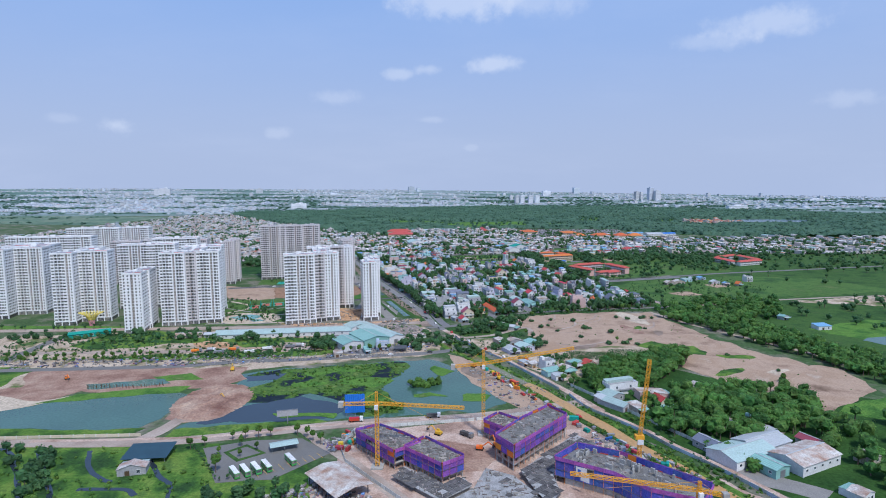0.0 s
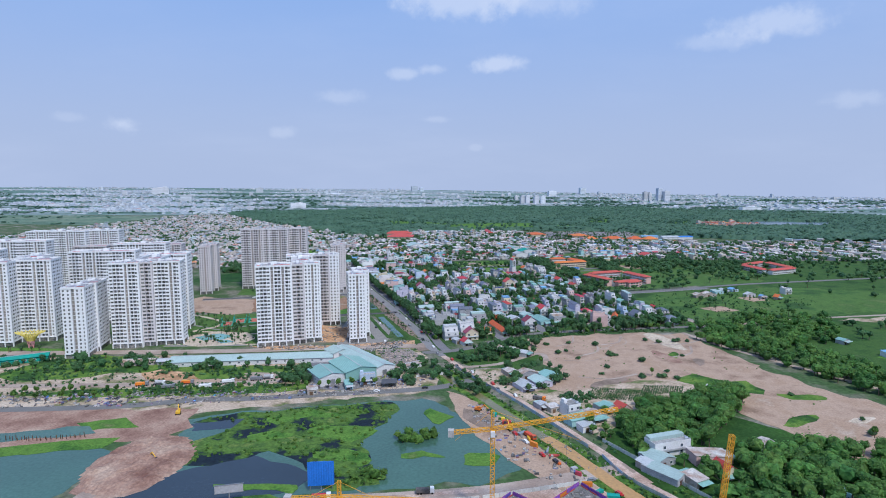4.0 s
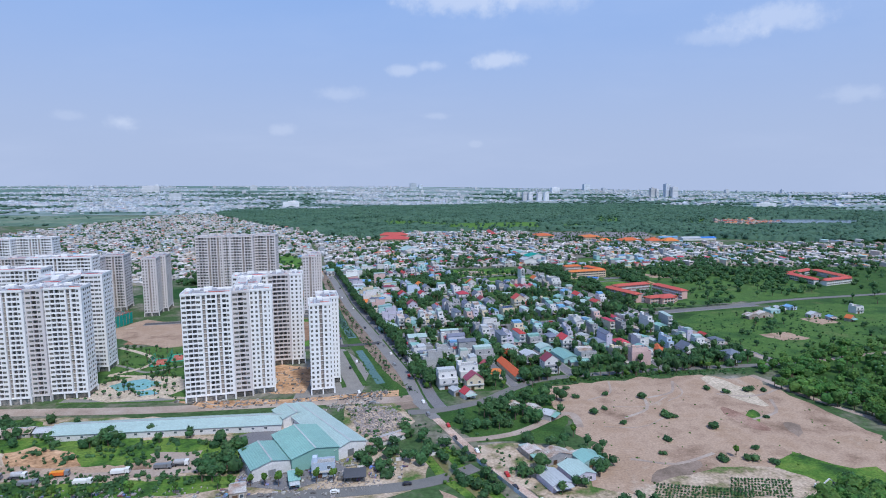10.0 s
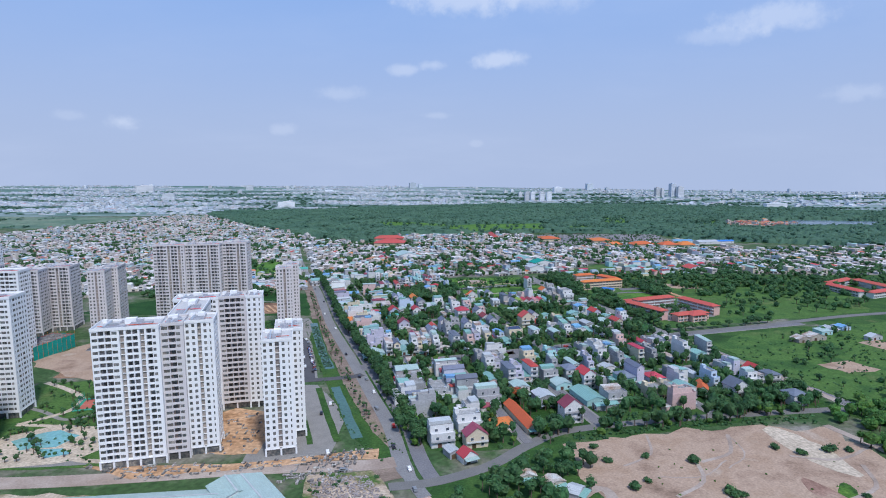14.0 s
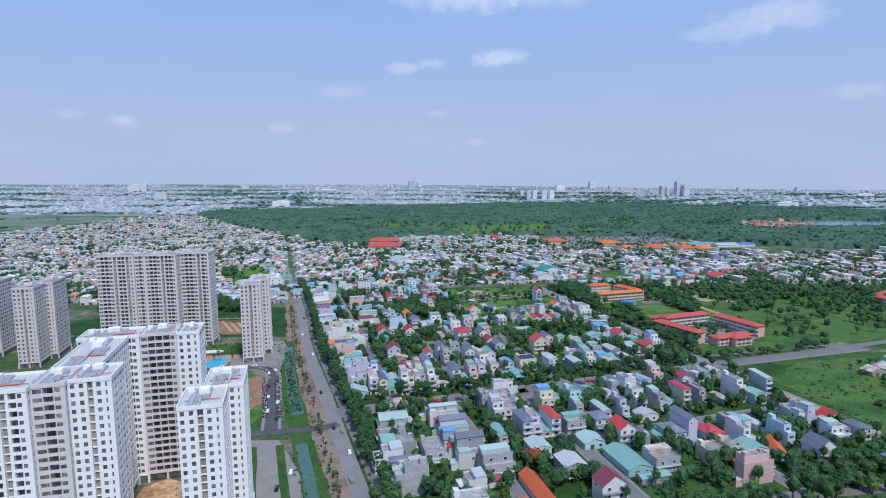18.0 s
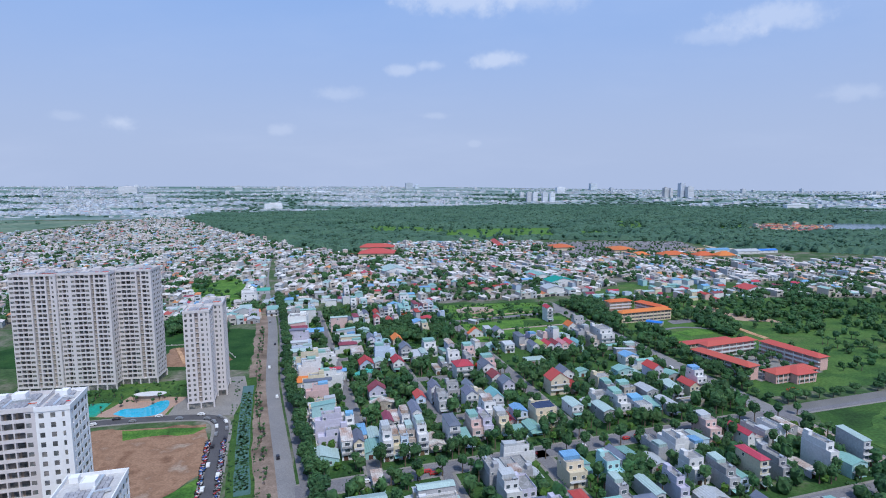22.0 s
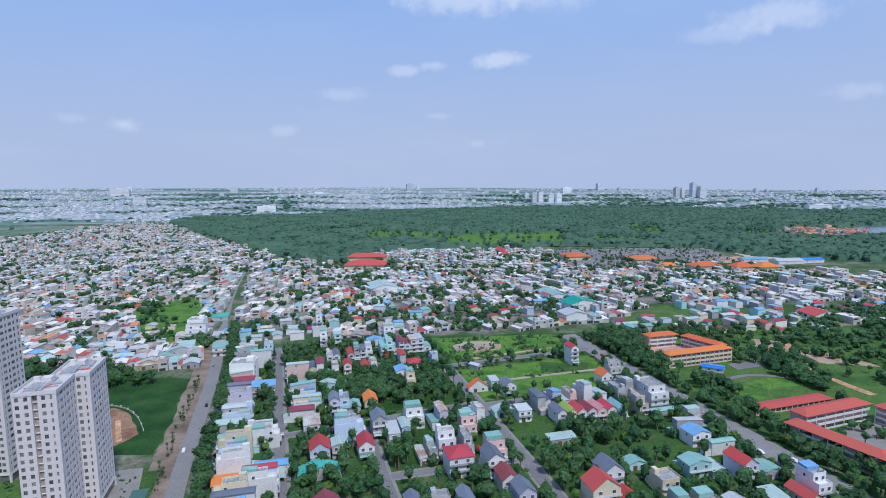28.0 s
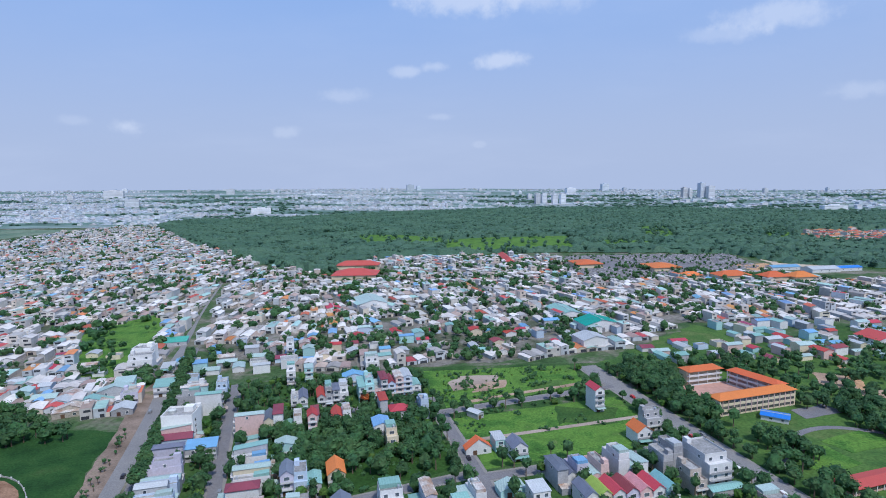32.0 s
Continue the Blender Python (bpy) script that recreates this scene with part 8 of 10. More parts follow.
def shell(name, pts, floors, net, label, fh=3.3, base=0.0, top_net=1.2, nets_from=1, stubs=0, mixed=True):
    """A concrete shell under construction: slabs, columns, a deck of formwork, safety nets on scaffold poles round it."""
    t = thing(name, pose(0, 0, 0), label, "building", "concrete shells of the building site")
    a = sum(pts[i][0] * pts[(i + 1) % len(pts)][1] - pts[(i + 1) % len(pts)][0] * pts[i][1] for i in range(len(pts)))
    pts = pts if a > 0 else pts[::-1]
    n = len(pts)
    cx, cy = sum(p[0] for p in pts) / n, sum(p[1] for p in pts) / n
    h = base + floors * fh
    for f in range(floors + 1):
        part("slab", Shape().prism(pts, base + f * fh - .35, base + f * fh), deck_grey if f == floors else concrete, t)
    inn = [(cx + (x - cx) * .9, cy + (y - cy) * .9) for x, y in pts]
    lo, hi = (min(p[0] for p in pts), min(p[1] for p in pts)), (max(p[0] for p in pts), max(p[1] for p in pts))
    r = random.Random(int(cx))
    for f in range(floors):
        # behind the nets the shade is put into the wall's dark colour
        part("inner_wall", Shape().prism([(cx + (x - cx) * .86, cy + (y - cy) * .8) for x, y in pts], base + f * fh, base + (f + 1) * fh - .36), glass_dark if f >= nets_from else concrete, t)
    for i in range(n):
        p, q = pts[i], pts[(i + 1) % n]
        L_ = math.dist(p, q)
        k = max(1, round(L_ / 4.5))
        d = ((q[0] - p[0]) / L_, (q[1] - p[1]) / L_)
        nx, ny = d[1], -d[0]
        for j in range(k):
            s0, s1 = L_ * j / k, L_ * (j + 1) / k
            part("column", Shape().box(-.25, -.25, 0, .25, .25, h), concrete, t, at=pose(p[0] + d[0] * (s0 + .3) - nx * .35, p[1] + d[1] * (s0 + .3) - ny * .35, 0, 0, 0, math.degrees(math.atan2(d[1], d[0]))))
            for f in range(floors):
                if f < nets_from and f:
                    m0 = (p[0] + d[0] * (s0 + s1) / 2 - nx * .25, p[1] + d[1] * (s0 + s1) / 2 - ny * .25)
                    w_ = (s1 - s0) / 2 - .3
                    part("infill_panel", Shape().box(-w_, -.1, 0, w_, .1, 1.0).box(-w_, -.1, 1.0, -w_ * .35, .1, fh - .36).box(w_ * .55, -.1, 1.0, w_, .1, fh - .36), brick_infill, t, at=pose(m0[0], m0[1], base + f * fh, 0, 0, math.degrees(math.atan2(d[1], d[0]))))
            for f in range(nets_from, floors):
                z0, z1 = base + f * fh - .2, base + (f + 1) * fh - .2 + (top_net if f == floors - 1 else 0)
                if r.random() < .05:
                    continue
                bend = r.uniform(.05, .3)
                vs = []
                for o in (.35, .42):
                    for s_, z_, e in ((s0, z0, 0), (s1, z0, 0), (s1, z1, bend * .4), (s0, z1, bend)):
                        vs.append((p[0] + d[0] * s_ + nx * (o + e), p[1] + d[1] * s_ + ny * (o + e), z_))
                part("safety_net", Shape().add(vs, [(3, 2, 1, 0), (4, 5, 6, 7), (0, 1, 5, 4), (1, 2, 6, 5), (2, 3, 7, 6), (3, 0, 4, 7)]), net if not mixed or r.random() < .72 else net_blue if r.random() < .75 else paint_orange, t)
            if mixed:
                zt = h + top_net - .2
                q_ = [(p[0] + d[0] * s_ + nx * o, p[1] + d[1] * s_ + ny * o) for o in (.8, .86) for s_ in (s0, s1)]
                part("net_band", Shape().add([(*q_[0], zt - 1.7), (*q_[1], zt - 1.7), (*q_[1], zt + .2), (*q_[0], zt + .2), (*q_[2], zt - 1.7), (*q_[3], zt - 1.7), (*q_[3], zt + .2), (*q_[2], zt + .2)], [(3, 2, 1, 0), (4, 5, 6, 7), (0, 1, 5, 4), (1, 2, 6, 5), (2, 3, 7, 6), (3, 0, 4, 7)]), net_pink, t, "magenta net band round the top deck")
                for f in range(nets_from, floors):
                    part("ledger", Shape().beam((p[0] + d[0] * s0 + nx * .75, p[1] + d[1] * s0 + ny * .75, base + f * fh + .1), (p[0] + d[0] * s1 + nx * .75, p[1] + d[1] * s1 + ny * .75, base + f * fh + .1), .16), hay, t)
            if r.random() < .6:
                part("edge_formwork", Shape().box(0, -.12, 0, (s1 - s0) * r.uniform(.5, 1), .12, .45), timber_red, t, at=pose(p[0] + d[0] * s0 - nx * .3, p[1] + d[1] * s0 - ny * .3, h, 0, 0, math.degrees(math.atan2(d[1], d[0]))))
            part("scaffold_pole", Shape().box(-.05, -.05, 0, .05, .05, h + 2.2), paint_orange, t, at=pose(p[0] + d[0] * s0 + nx * .6, p[1] + d[1] * s0 + ny * .6, 0))
    D = Shape()
    for j in range(420):
        x, y = r.uniform(lo[0], hi[0]), r.uniform(lo[1], hi[1])
        if inside(x, y, inn):
            w_, l_, e_ = r.uniform(.1, .5), r.uniform(.3, 1.5), r.choice((0, 1))
            w_, l_ = (w_, l_) if e_ else (l_, w_)
            D.box(x - w_, y - l_, h - .01, x + w_, y + l_, h + r.uniform(.08, .5))
    part("deck_debris", D, mat("deck_debris", (0.30, 0.27, 0.25), 0.9, (0.14, 0.12, 0.11), 0.7, 1.0, 0.5, per="island", amount=0.5), t, "timber, rebar and formwork lying on the deck")
    for j in range(stubs):
        x, y = r.uniform(lo[0], hi[0]), r.uniform(lo[1], hi[1])
        if inside(x, y, inn):
            part("wall_stub", Shape().box(-.25, -r.uniform(.5, 1.4), 0, .25, r.uniform(.5, 1.4), r.uniform(2, 3.2)), concrete, t, at=pose(x, y, h, 0, 0, r.choice((-43, 47))))
    # formwork panels and stacks on the top deck
    for j in range(6):
        x, y = r.uniform(lo[0], hi[0]), r.uniform(lo[1], hi[1])
        if inside(x, y, inn):
            part("formwork_panel", Shape().box(-r.uniform(.8, 2.4), -r.uniform(.5, 1.2), 0, r.uniform(.8, 2.4), r.uniform(.5, 1.2), r.uniform(.08, .5)), [hay, concrete, roof_concrete, WALLS[RENDER]][r.randrange(4)], t, at=pose(x, y, h + .01 + j * .004, 0, 0, r.choice((-43, 47))))
    return t


shell("concrete_shell", [(-57, 296), (-34, 273), (-22, 283), (-31, 292), (-46, 303)], 3, net_purple, "concrete shell wrapped in purple safety nets")
shell("concrete_shell", [(-29, 277), (-10, 260), (0, 268), (-20, 288)], 3, net_purple, "concrete shell wrapped in purple and blue nets")
shell("concrete_shell", [(12, 311), (20, 321), (34, 309), (27, 297)], 3, net_purple, "concrete shell wrapped in purple safety nets")
shell("concrete_shell", [(17, 285), (25, 273), (57, 312), (49, 324), (33, 307)], 4, net_purple, "four-storey concrete shell with purple nets", nets_from=2)
shell("concrete_shell", [(44, 264), (57, 278), (75, 269), (107, 240), (98, 228), (80, 236), (68, 250)], 3, net_blue, "open concrete shell wrapped in blue nets", top_net=3.0, stubs=90)
for x, y, tn in ((54.6, 256.6, -30), (91.5, 229.2, -24)):
    t = thing("site_board", pose(x, y, 6.2, 0, 0, tn), "white board with a plain blue sign on the blue net", "sign board")
    part("panel", Shape().box(-2.6, -.1, 0, 2.6, .1, 4.4), WALLS[WHITE], t)
    part("emblem", Shape().box(-1.7, -.14, .9, -.3, -.1, 3.4).box(.2, -.14, .9, 1.7, -.1, 2.4), paint_blue, t)
# low decks of the basement
for i, (q, full) in enumerate([([(-33, 262), (-10, 241), (4, 254), (0, 262), (-10, 255), (-29, 272)], .9), ([(11, 271), (24, 264), (32, 250), (36, 236), (12, 222), (-8, 239), (5, 252)], .12), ([(28, 269), (33, 250), (38, 239), (44, 250), (43, 264), (57, 280), (71, 299), (62, 311)], .92)]):
    t = thing("basement_deck", pose(0, 0, 0), "low grid deck of unfinished basement slabs" if full > .5 else "pale low concrete slab strewn with timber", "deck", "basement decks")
    part("slab", Shape().prism(q, 2.2 + .05 * i, 2.6 + .05 * i), roof_concrete, t)
    part("foot_wall", Shape().prism([(sum(p[0] for p in q) / len(q) * .06 + x * .94, sum(p[1] for p in q) / len(q) * .06 + y * .94) for x, y in q], 0, 2.3), deck_grey, t)
    r_ = random.Random(i)
    lo, hi = np.min(q, 0), np.max(q, 0)
    D = Shape()
    for j in range(300 if full < .5 else 150):
        x, y = r_.uniform(lo[0], hi[0]), r_.uniform(lo[1], hi[1])
        if inside(x, y, q):
            w_, l_ = r_.choice(((.15, 1.1), (1.1, .15), (.4, .5)))
            D.box(x - w_, y - l_, 2.59, x + w_, y + l_, 2.8 + r_.uniform(.05, .4))
    part("deck_debris", D, MATS["deck_debris"], t, "timber and rebar lying on the deck")
    for ga in range(-100, 140):
        for gb in range(-140, 140):
            x, y = (ga + gb) * 2.3, (ga - gb) * 2.3
            if inside(x, y, q) and r_.random() < full:
                part("formwork_panel", Shape().box(-1.5, -1.5, 0, 1.5, 1.5, .12), hay, t, at=pose(x, y, 2.62 + .05 * i + r_.choice((0, .05, .1)), 0, 0, 45))


def lattice(S, p, q, w, step=2.2, bar=0.14):
    """A square lattice girder from p to q."""
    p, q = Vector(p), Vector(q)
    d = (q - p)
    L_ = d.length
    d.normalize()
    a = d.cross(Vector((0, 1, 0)) if abs(d.y) < .8 else Vector((1, 0, 0))).normalized()
    b = d.cross(a).normalized()
    c = [a * w / 2 + b * w / 2, a * w / 2 - b * w / 2, -a * w / 2 - b * w / 2, -a * w / 2 + b * w / 2]
    for o in c:
        S.beam(p + o, q + o, bar * 1.4)
    n = max(1, round(L_ / step))
    for k in range(n):
        s0, s1 = p + d * L_ * k / n, p + d * L_ * (k + 1) / n
        for i in range(4):
            S.beam(s0 + c[i], s1 + c[(i + 1) % 4], bar)
            S.beam(s1 + c[i], s1 + c[(i + 1) % 4], bar)


def tower_crane(x, y, slew, top, jib, back, label):
    """jib, back: end points of the jib and of the counter-jib."""
    t = thing("tower_crane", pose(x, y, 0), label, "crane", "tower cranes")
    j, c = Vector(jib) - Vector((x, y, 0)), Vector(back) - Vector((x, y, 0))
    S = Shape(); lattice(S, (0, 0, 0), (0, 0, slew), 1.7); part("mast", S, crane_yellow, t)
    part("foundation", Shape().box(-3, -3, 0, 3, 3, 1.0), concrete, t)
    S = Shape(); lattice(S, (0, 0, slew + 1.2), (0, 0, top), 1.1); part("tower_head", S, crane_yellow, t)
    part("turntable", Shape().cyl(0, 0, slew, slew + 1.2, 1.3, 1.3, 12), crane_yellow, t)
    S = Shape(); lattice(S, (0, 0, slew + 1.4), j, 1.3); part("jib", S, crane_yellow, t)
    S = Shape(); lattice(S, (0, 0, slew + 1.4), c, 1.3); part("counter_jib", S, crane_yellow, t)
    part("counterweight", Shape().box(-1.2, -1.2, -1.6, 1.2, 1.2, 1.2), concrete, t, at=Matrix.Translation(c))
    part("cab", Shape().box(-.9, -2.4, slew - 1.2, .9, -1.0, slew + 1.0), WALLS[WHITE], t, "white operator's cab")
    part("tie_bar", Shape().beam((0, 0, top), tuple(j * .72 + Vector((0, 0, .6))), .1).beam((0, 0, top), tuple(c * .9 + Vector((0, 0, .6))), .1), crane_yellow, t)
    k = j * .6
    part("hook_rope", Shape().beam((k.x, k.y, j.z), (k.x, k.y, j.z * .55), .06).box(k.x - .3, k.y - .3, j.z * .55 - .8, k.x + .3, k.y + .3, j.z * .55), steel_dark, t)
    return t


c1 = tower_crane(-42.8, 275.3, 32, 39.2, (0.5, 280, 29.6), (-60, 273, 33.8), "yellow tower crane with a long flat jib")
part("sign_plate", Shape().box(-12.5, -1.1, 32.6, -6.5, -.9, 34.2), paint_blue, c1, "dark blue sign on the counter-jib")
tower_crane(11.4, 315, 40, 49.2, (61.3, 315, 50.5), (-5.5, 315, 39.6), "tall yellow tower crane with a raised jib")
tower_crane(95, 224, 17, 22, (46, 238, 17.5), (104, 221, 17.8), "low yellow tower crane with a horizontal jib")
c3 = thing("luffing_crane", pose(90.4, 287.5, 0), "yellow luffing crane with a steeply raised jib", "crane", "tower cranes")
S = Shape(); lattice(S, (0, 0, 0), (0, 0, 12), 1.8); part("mast", S, crane_yellow, c3)
S = Shape(); lattice(S, (0, 0, 12), (3.6, 0, 52.5), 1.5); part("jib", S, crane_yellow, c3)
part("machine_deck", Shape().box(-2.5, -1.5, 11, 2, 1.5, 13), crane_yellow, c3)
part("sign_plate", Shape().box(-1.6, -1.75, 8.4, 1.6, -1.6, 11), WALLS[WHITE], c3, "white sign board")
part("foundation", Shape().box(-3, -3, 0, 3, 3, .8), concrete, c3)


# ---- vehicles and site clutter ----
def bus(x, y, turn):
    t = thing("bus", pose(x, y, .3, 0, 0, turn), "white and green city bus parked in a bay", "bus", "parked city buses")
    part("body", Shape().box(-1.25, -5, .5, 1.25, 5, 3.0).box(-1.2, -4.9, .35, 1.2, 4.9, .5), paint_green, t)
    part("roof", Shape().box(-1.2, -4.9, 3.0, 1.2, 4.9, 3.15).box(-.7, -2, 3.15, .7, 1, 3.4), WALLS[WHITE], t, "white roof with vent unit")
    for s in (-1, 1):
        part("window_strip", Shape().box(s * 1.25 - .03, -4.6, 1.5, s * 1.25 + .03, 4.4, 2.5), glass_dark, t)
        for yy in (-3.2, 3.0):
            part("wheel", Shape().lying(-.15, .15, 0, 0, .48, 10), tyre_rubber, t, at=pose(s * 1.15, yy, .48))
    part("windscreen", Shape().box(-1.1, -5.04, 1.3, 1.1, -4.98, 2.7), glass_dark, t)


def lorry(x, y, turn, col, load, label, drum=False):
    t = thing("lorry", pose(x, y, .2, 0, 0, turn), label, "lorry", "lorries on the site roads")
    part("cab", Shape().box(-1.2, -4.2, .6, 1.2, -2.3, 2.9), col, t)
    part("windscreen", Shape().box(-1.05, -4.25, 1.7, 1.05, -4.18, 2.6), glass_dark, t)
    part("chassis", Shape().box(-1.0, -4.1, .5, 1.0, 4.2, .8), steel_dark, t)
    if drum:
        part("drum", Shape().lying(-3.2, 1.6, 0, 0, 1.25, 12), load, t, at=pose(0, .8, 2.2, 0, 0, 90))
    else:
        part("tipper_body", Shape().box(-1.25, -2.1, .85, 1.25, 4.2, 2.3).box(-1.1, -1.9, 2.3, 1.1, 4.0, 2.5), load, t)
    for s in (-1, 1):
        for yy in (-3.2, 1.8, 3.2):
            part("wheel", Shape().lying(-.16, .16, 0, 0, .5, 10), tyre_rubber, t, at=pose(s * 1.05, yy, .5))


def digger(x, y, turn, col, label):
    t = thing("excavator", pose(x, y, .15, 0, 0, turn), label, "excavator", "excavators")
    for s in (-1, 1):
        part("crawler", Shape().box(s * 1.2 - .3, -1.9, 0, s * 1.2 + .3, 1.9, .8), tyre_rubber, t)
    part("body", Shape().box(-1.3, -1.4, .85, 1.3, 2.0, 2.1).box(-1.3, -1.4, 2.1, -.3, .2, 3.0), col, t)
    part("cab_glass", Shape().box(-1.33, -1.43, 2.15, -.28, -1.38, 2.9), glass_dark, t)
    part("arm", Shape().beam((.2, -1.2, 1.8), (.2, -4.4, 4.6), .45).beam((.2, -4.4, 4.6), (.2, -7.0, 2.6), .38), col, t)
    part("bucket", Shape().box(-.4, -7.6, 1.3, .8, -6.6, 2.5), steel_dark, t)


def car(x, y, turn, m_, z=.3):
    t = thing("car", pose(x, y, z, 0, 0, turn), {0: "white", 1: "grey", 2: "red", 3: "dark"}[m_] + " small car standing on the roadside", "car", "parked cars")
    part("body", Shape().box(-.85, -2.1, .3, .85, 2.1, .95).prism([(-.75, -1.1), (.75, -1.1), (.75, 1.5), (-.75, 1.5)], .95, 1.45), CARS[m_], t)
    part("window_strip", Shape().box(-.77, -1.0, 1.0, .77, 1.4, 1.35), glass_dark, t)
    for s in (-1, 1):
        for yy in (-1.3, 1.3):
            part("wheel", Shape().lying(-.1, .1, 0, 0, .32, 8), tyre_rubber, t, at=pose(s * .8, yy, .32))


sheet("car_park", [(-140, 294), (-128, 299), (-116, 304), (-90, 307), (-70, 290), (-92, 262), (-118, 258)], .21, asphalt, "grey bus parking yard with yellow bay lines", .3)
sheet("planted_island", [(-127, 289), (-118, 299), (-104, 289), (-116, 279)], .30, grass, "planted island with a kerb")
sheet("island_paving", [(-124, 289), (-117, 296), (-107, 289), (-116, 282)], .36, asphalt, "small paved bay inside the island")
for k in range(9):
    x, y = -75 - k * 3.3, 287 - k * 2.55
    solid("bay_line", Shape().box(-.08, -3.5, 0, .08, 3.5, .03), paint_yellow, "painted yellow parking bay line", "marking", "bay lines", "", pose(x, y, .245, 0, 0, 40))
for x, y in ((-88, 279), (-98, 272), (-102.5, 269.5), (-107, 267), (-111.5, 265)):
    bus(x, y, 38)
t = thing("bus_shelter", pose(-96, 294, .2, 0, 0, 25), "open white-roofed parking shelter", "shelter")
part("roof", Shape().gable(-3, -7, 3, 7, 3.2, .7), roof_pale, t, at=pose(0, 0, 0, 0, 0, 90))
for a in (-6.5, 0, 6.5):
    for b in (-2.6, 2.6):
        part("post", Shape().box(a - .1, b - .1, 0, a + .1, b + .1, 3.2), steel_grey, t)
t = thing("open_shed", pose(-58, 254, 0, 0, 0, 42), "large open shed with a patched rusty white roof", "shed")
part("roof", Shape().gable(-9, -14, 9, 14, 5.5, 1.6, .8, .12), roof_rust, t)
part("back_wall", Shape().box(-8.6, 12.5, 0, 8.6, 12.8, 5.4), WALLS[BLUE], t)
for a in (-8.5, 8.5):
    for b in range(-12, 13, 6):
        part("post", Shape().box(a - .15, b - .15, 0, a + .15, b + .15, 5.6), steel_dark, t)
t = thing("pond_shed", pose(-164, 284, 0, 0, 0, 8), "low dark blue-roofed shed over a pond", "shed")
part("roof", Shape().shed(-11, -8, 11, 8, 2.8, 3.8), mat("roof_navy", (0.03, 0.07, 0.10), .5, grain=.3), t)
for a in (-10, -3.3, 3.3, 10):
    for b in (-7, 7):
        part("post", Shape().box(a - .12, b - .12, 0, a + .12, b + .12, 3.2 + b * .06), steel_grey, t)
house(-163, 267, 13, 6, 1, GREY, "rust", 15, False, False, "village houses")
t = thing("billboard", pose(-104, 327, 0, 0, 0, 15), "blank grey roadside billboard on a post", "billboard")
part("panel", Shape().box(-6, -.2, 5, 6, .2, 8.5), WALLS[GREY], t)
part("post", Shape().cyl(0, 0.1, 0, 5, .3), steel_grey, t)
part("edge_frame", Shape().box(-6.2, -.3, 4.8, 6.2, .3, 5).box(-6.2, -.3, 8.5, 6.2, .3, 8.7), steel_grey, t)
t = thing("billboard", pose(-66, 339, 0, 0, 0, 8), "large bright blue billboard beside the haul road", "billboard")
part("panel", Shape().box(-6, -.2, 2.5, 6, .2, 14), roof_bright_blue, t)
for a in (-5, 0, 5):
    part("post", Shape().box(a - .2, .2, 0, a + .2, .6, 13.5), steel_grey, t)
lorry(-64, 331, 100, CARS[0], paint_red, "white and red lorry on the haul road")
lorry(-18, 338, 95, CARS[0], hay, "white tipper lorry on the haul road")
lorry(2, 312, 50, steel_grey, hay, "grey tipper lorry on the site")
digger(-14, 314, -120, paint_yellow, "yellow excavator on the earth bank")
digger(9, 296, 80, paint_orange, "orange excavator beside the dug pit")
digger(18, 300, 200, paint_orange, "orange excavator beside the dug pit")
digger(-290, 402, 40, paint_orange, "orange excavator on the red earth bank")
digger(-163, 366, 60, paint_yellow, "yellow excavator on the mound")
digger(-176, 424, 200, paint_yellow, "yellow excavator beside the road")
digger(160, 476, 100, CARS[0], "pale excavator on the bare field")
for i, (x, y) in enumerate([(-215, 474), (-196, 477), (-168, 480), (-150, 486), (-143, 489), (-226, 472), (-180, 470), (-205, 468)]):
    lorry(x, y, 98 + i * 3 % 9, CARS[i % 2], [WALLS[GREY], paint_orange, CARS[0], steel_grey][i % 4], ["white concrete mixer lorry", "white tipper lorry with an orange body", "long white lorry", "grey tipper lorry"][i % 4] + " on the earth track", drum=i % 4 == 0)
for i, (x, y, tn) in enumerate([(-72, 590, 20), (-60, 572, 100), (40, 377, 25), (46, 370, 25), (33, 392, 28), (60, 352, 110), (28, 402, 20), (-28, 474, 100), (-60, 466, 100), (-110, 458, 98), (70, 340, 30), (-88, 640, 10), (-86, 655, 10)]):
    car(x, y, tn, i % 4, .24)
for i in range(14):
    x, y = AVENUE[min(len(AVENUE) - 1, 48 + i * 3)]
    car(x + (-2 if i % 2 else 2), y, 18 + (180 if i % 2 else 0), (i * 7) % 4, .22)
for i in range(0, 30, 2):
    rr = random.Random(i + 90)
    if i < 16:
        m_ = at_grid(30 + i * 14 + rr.uniform(-3, 3), 113 + i * .75 + (3.5 if i % 2 else -3), 90)
    else:
        m_ = at_grid(264 + (i - 16) * .8 + (3 if i % 2 else -3), 140 + (i - 16) * 18, 0)
    car(m_.translation.x, m_.translation.y, TURN + (90 if i < 16 else 0), (i * 3) % 4, .38)
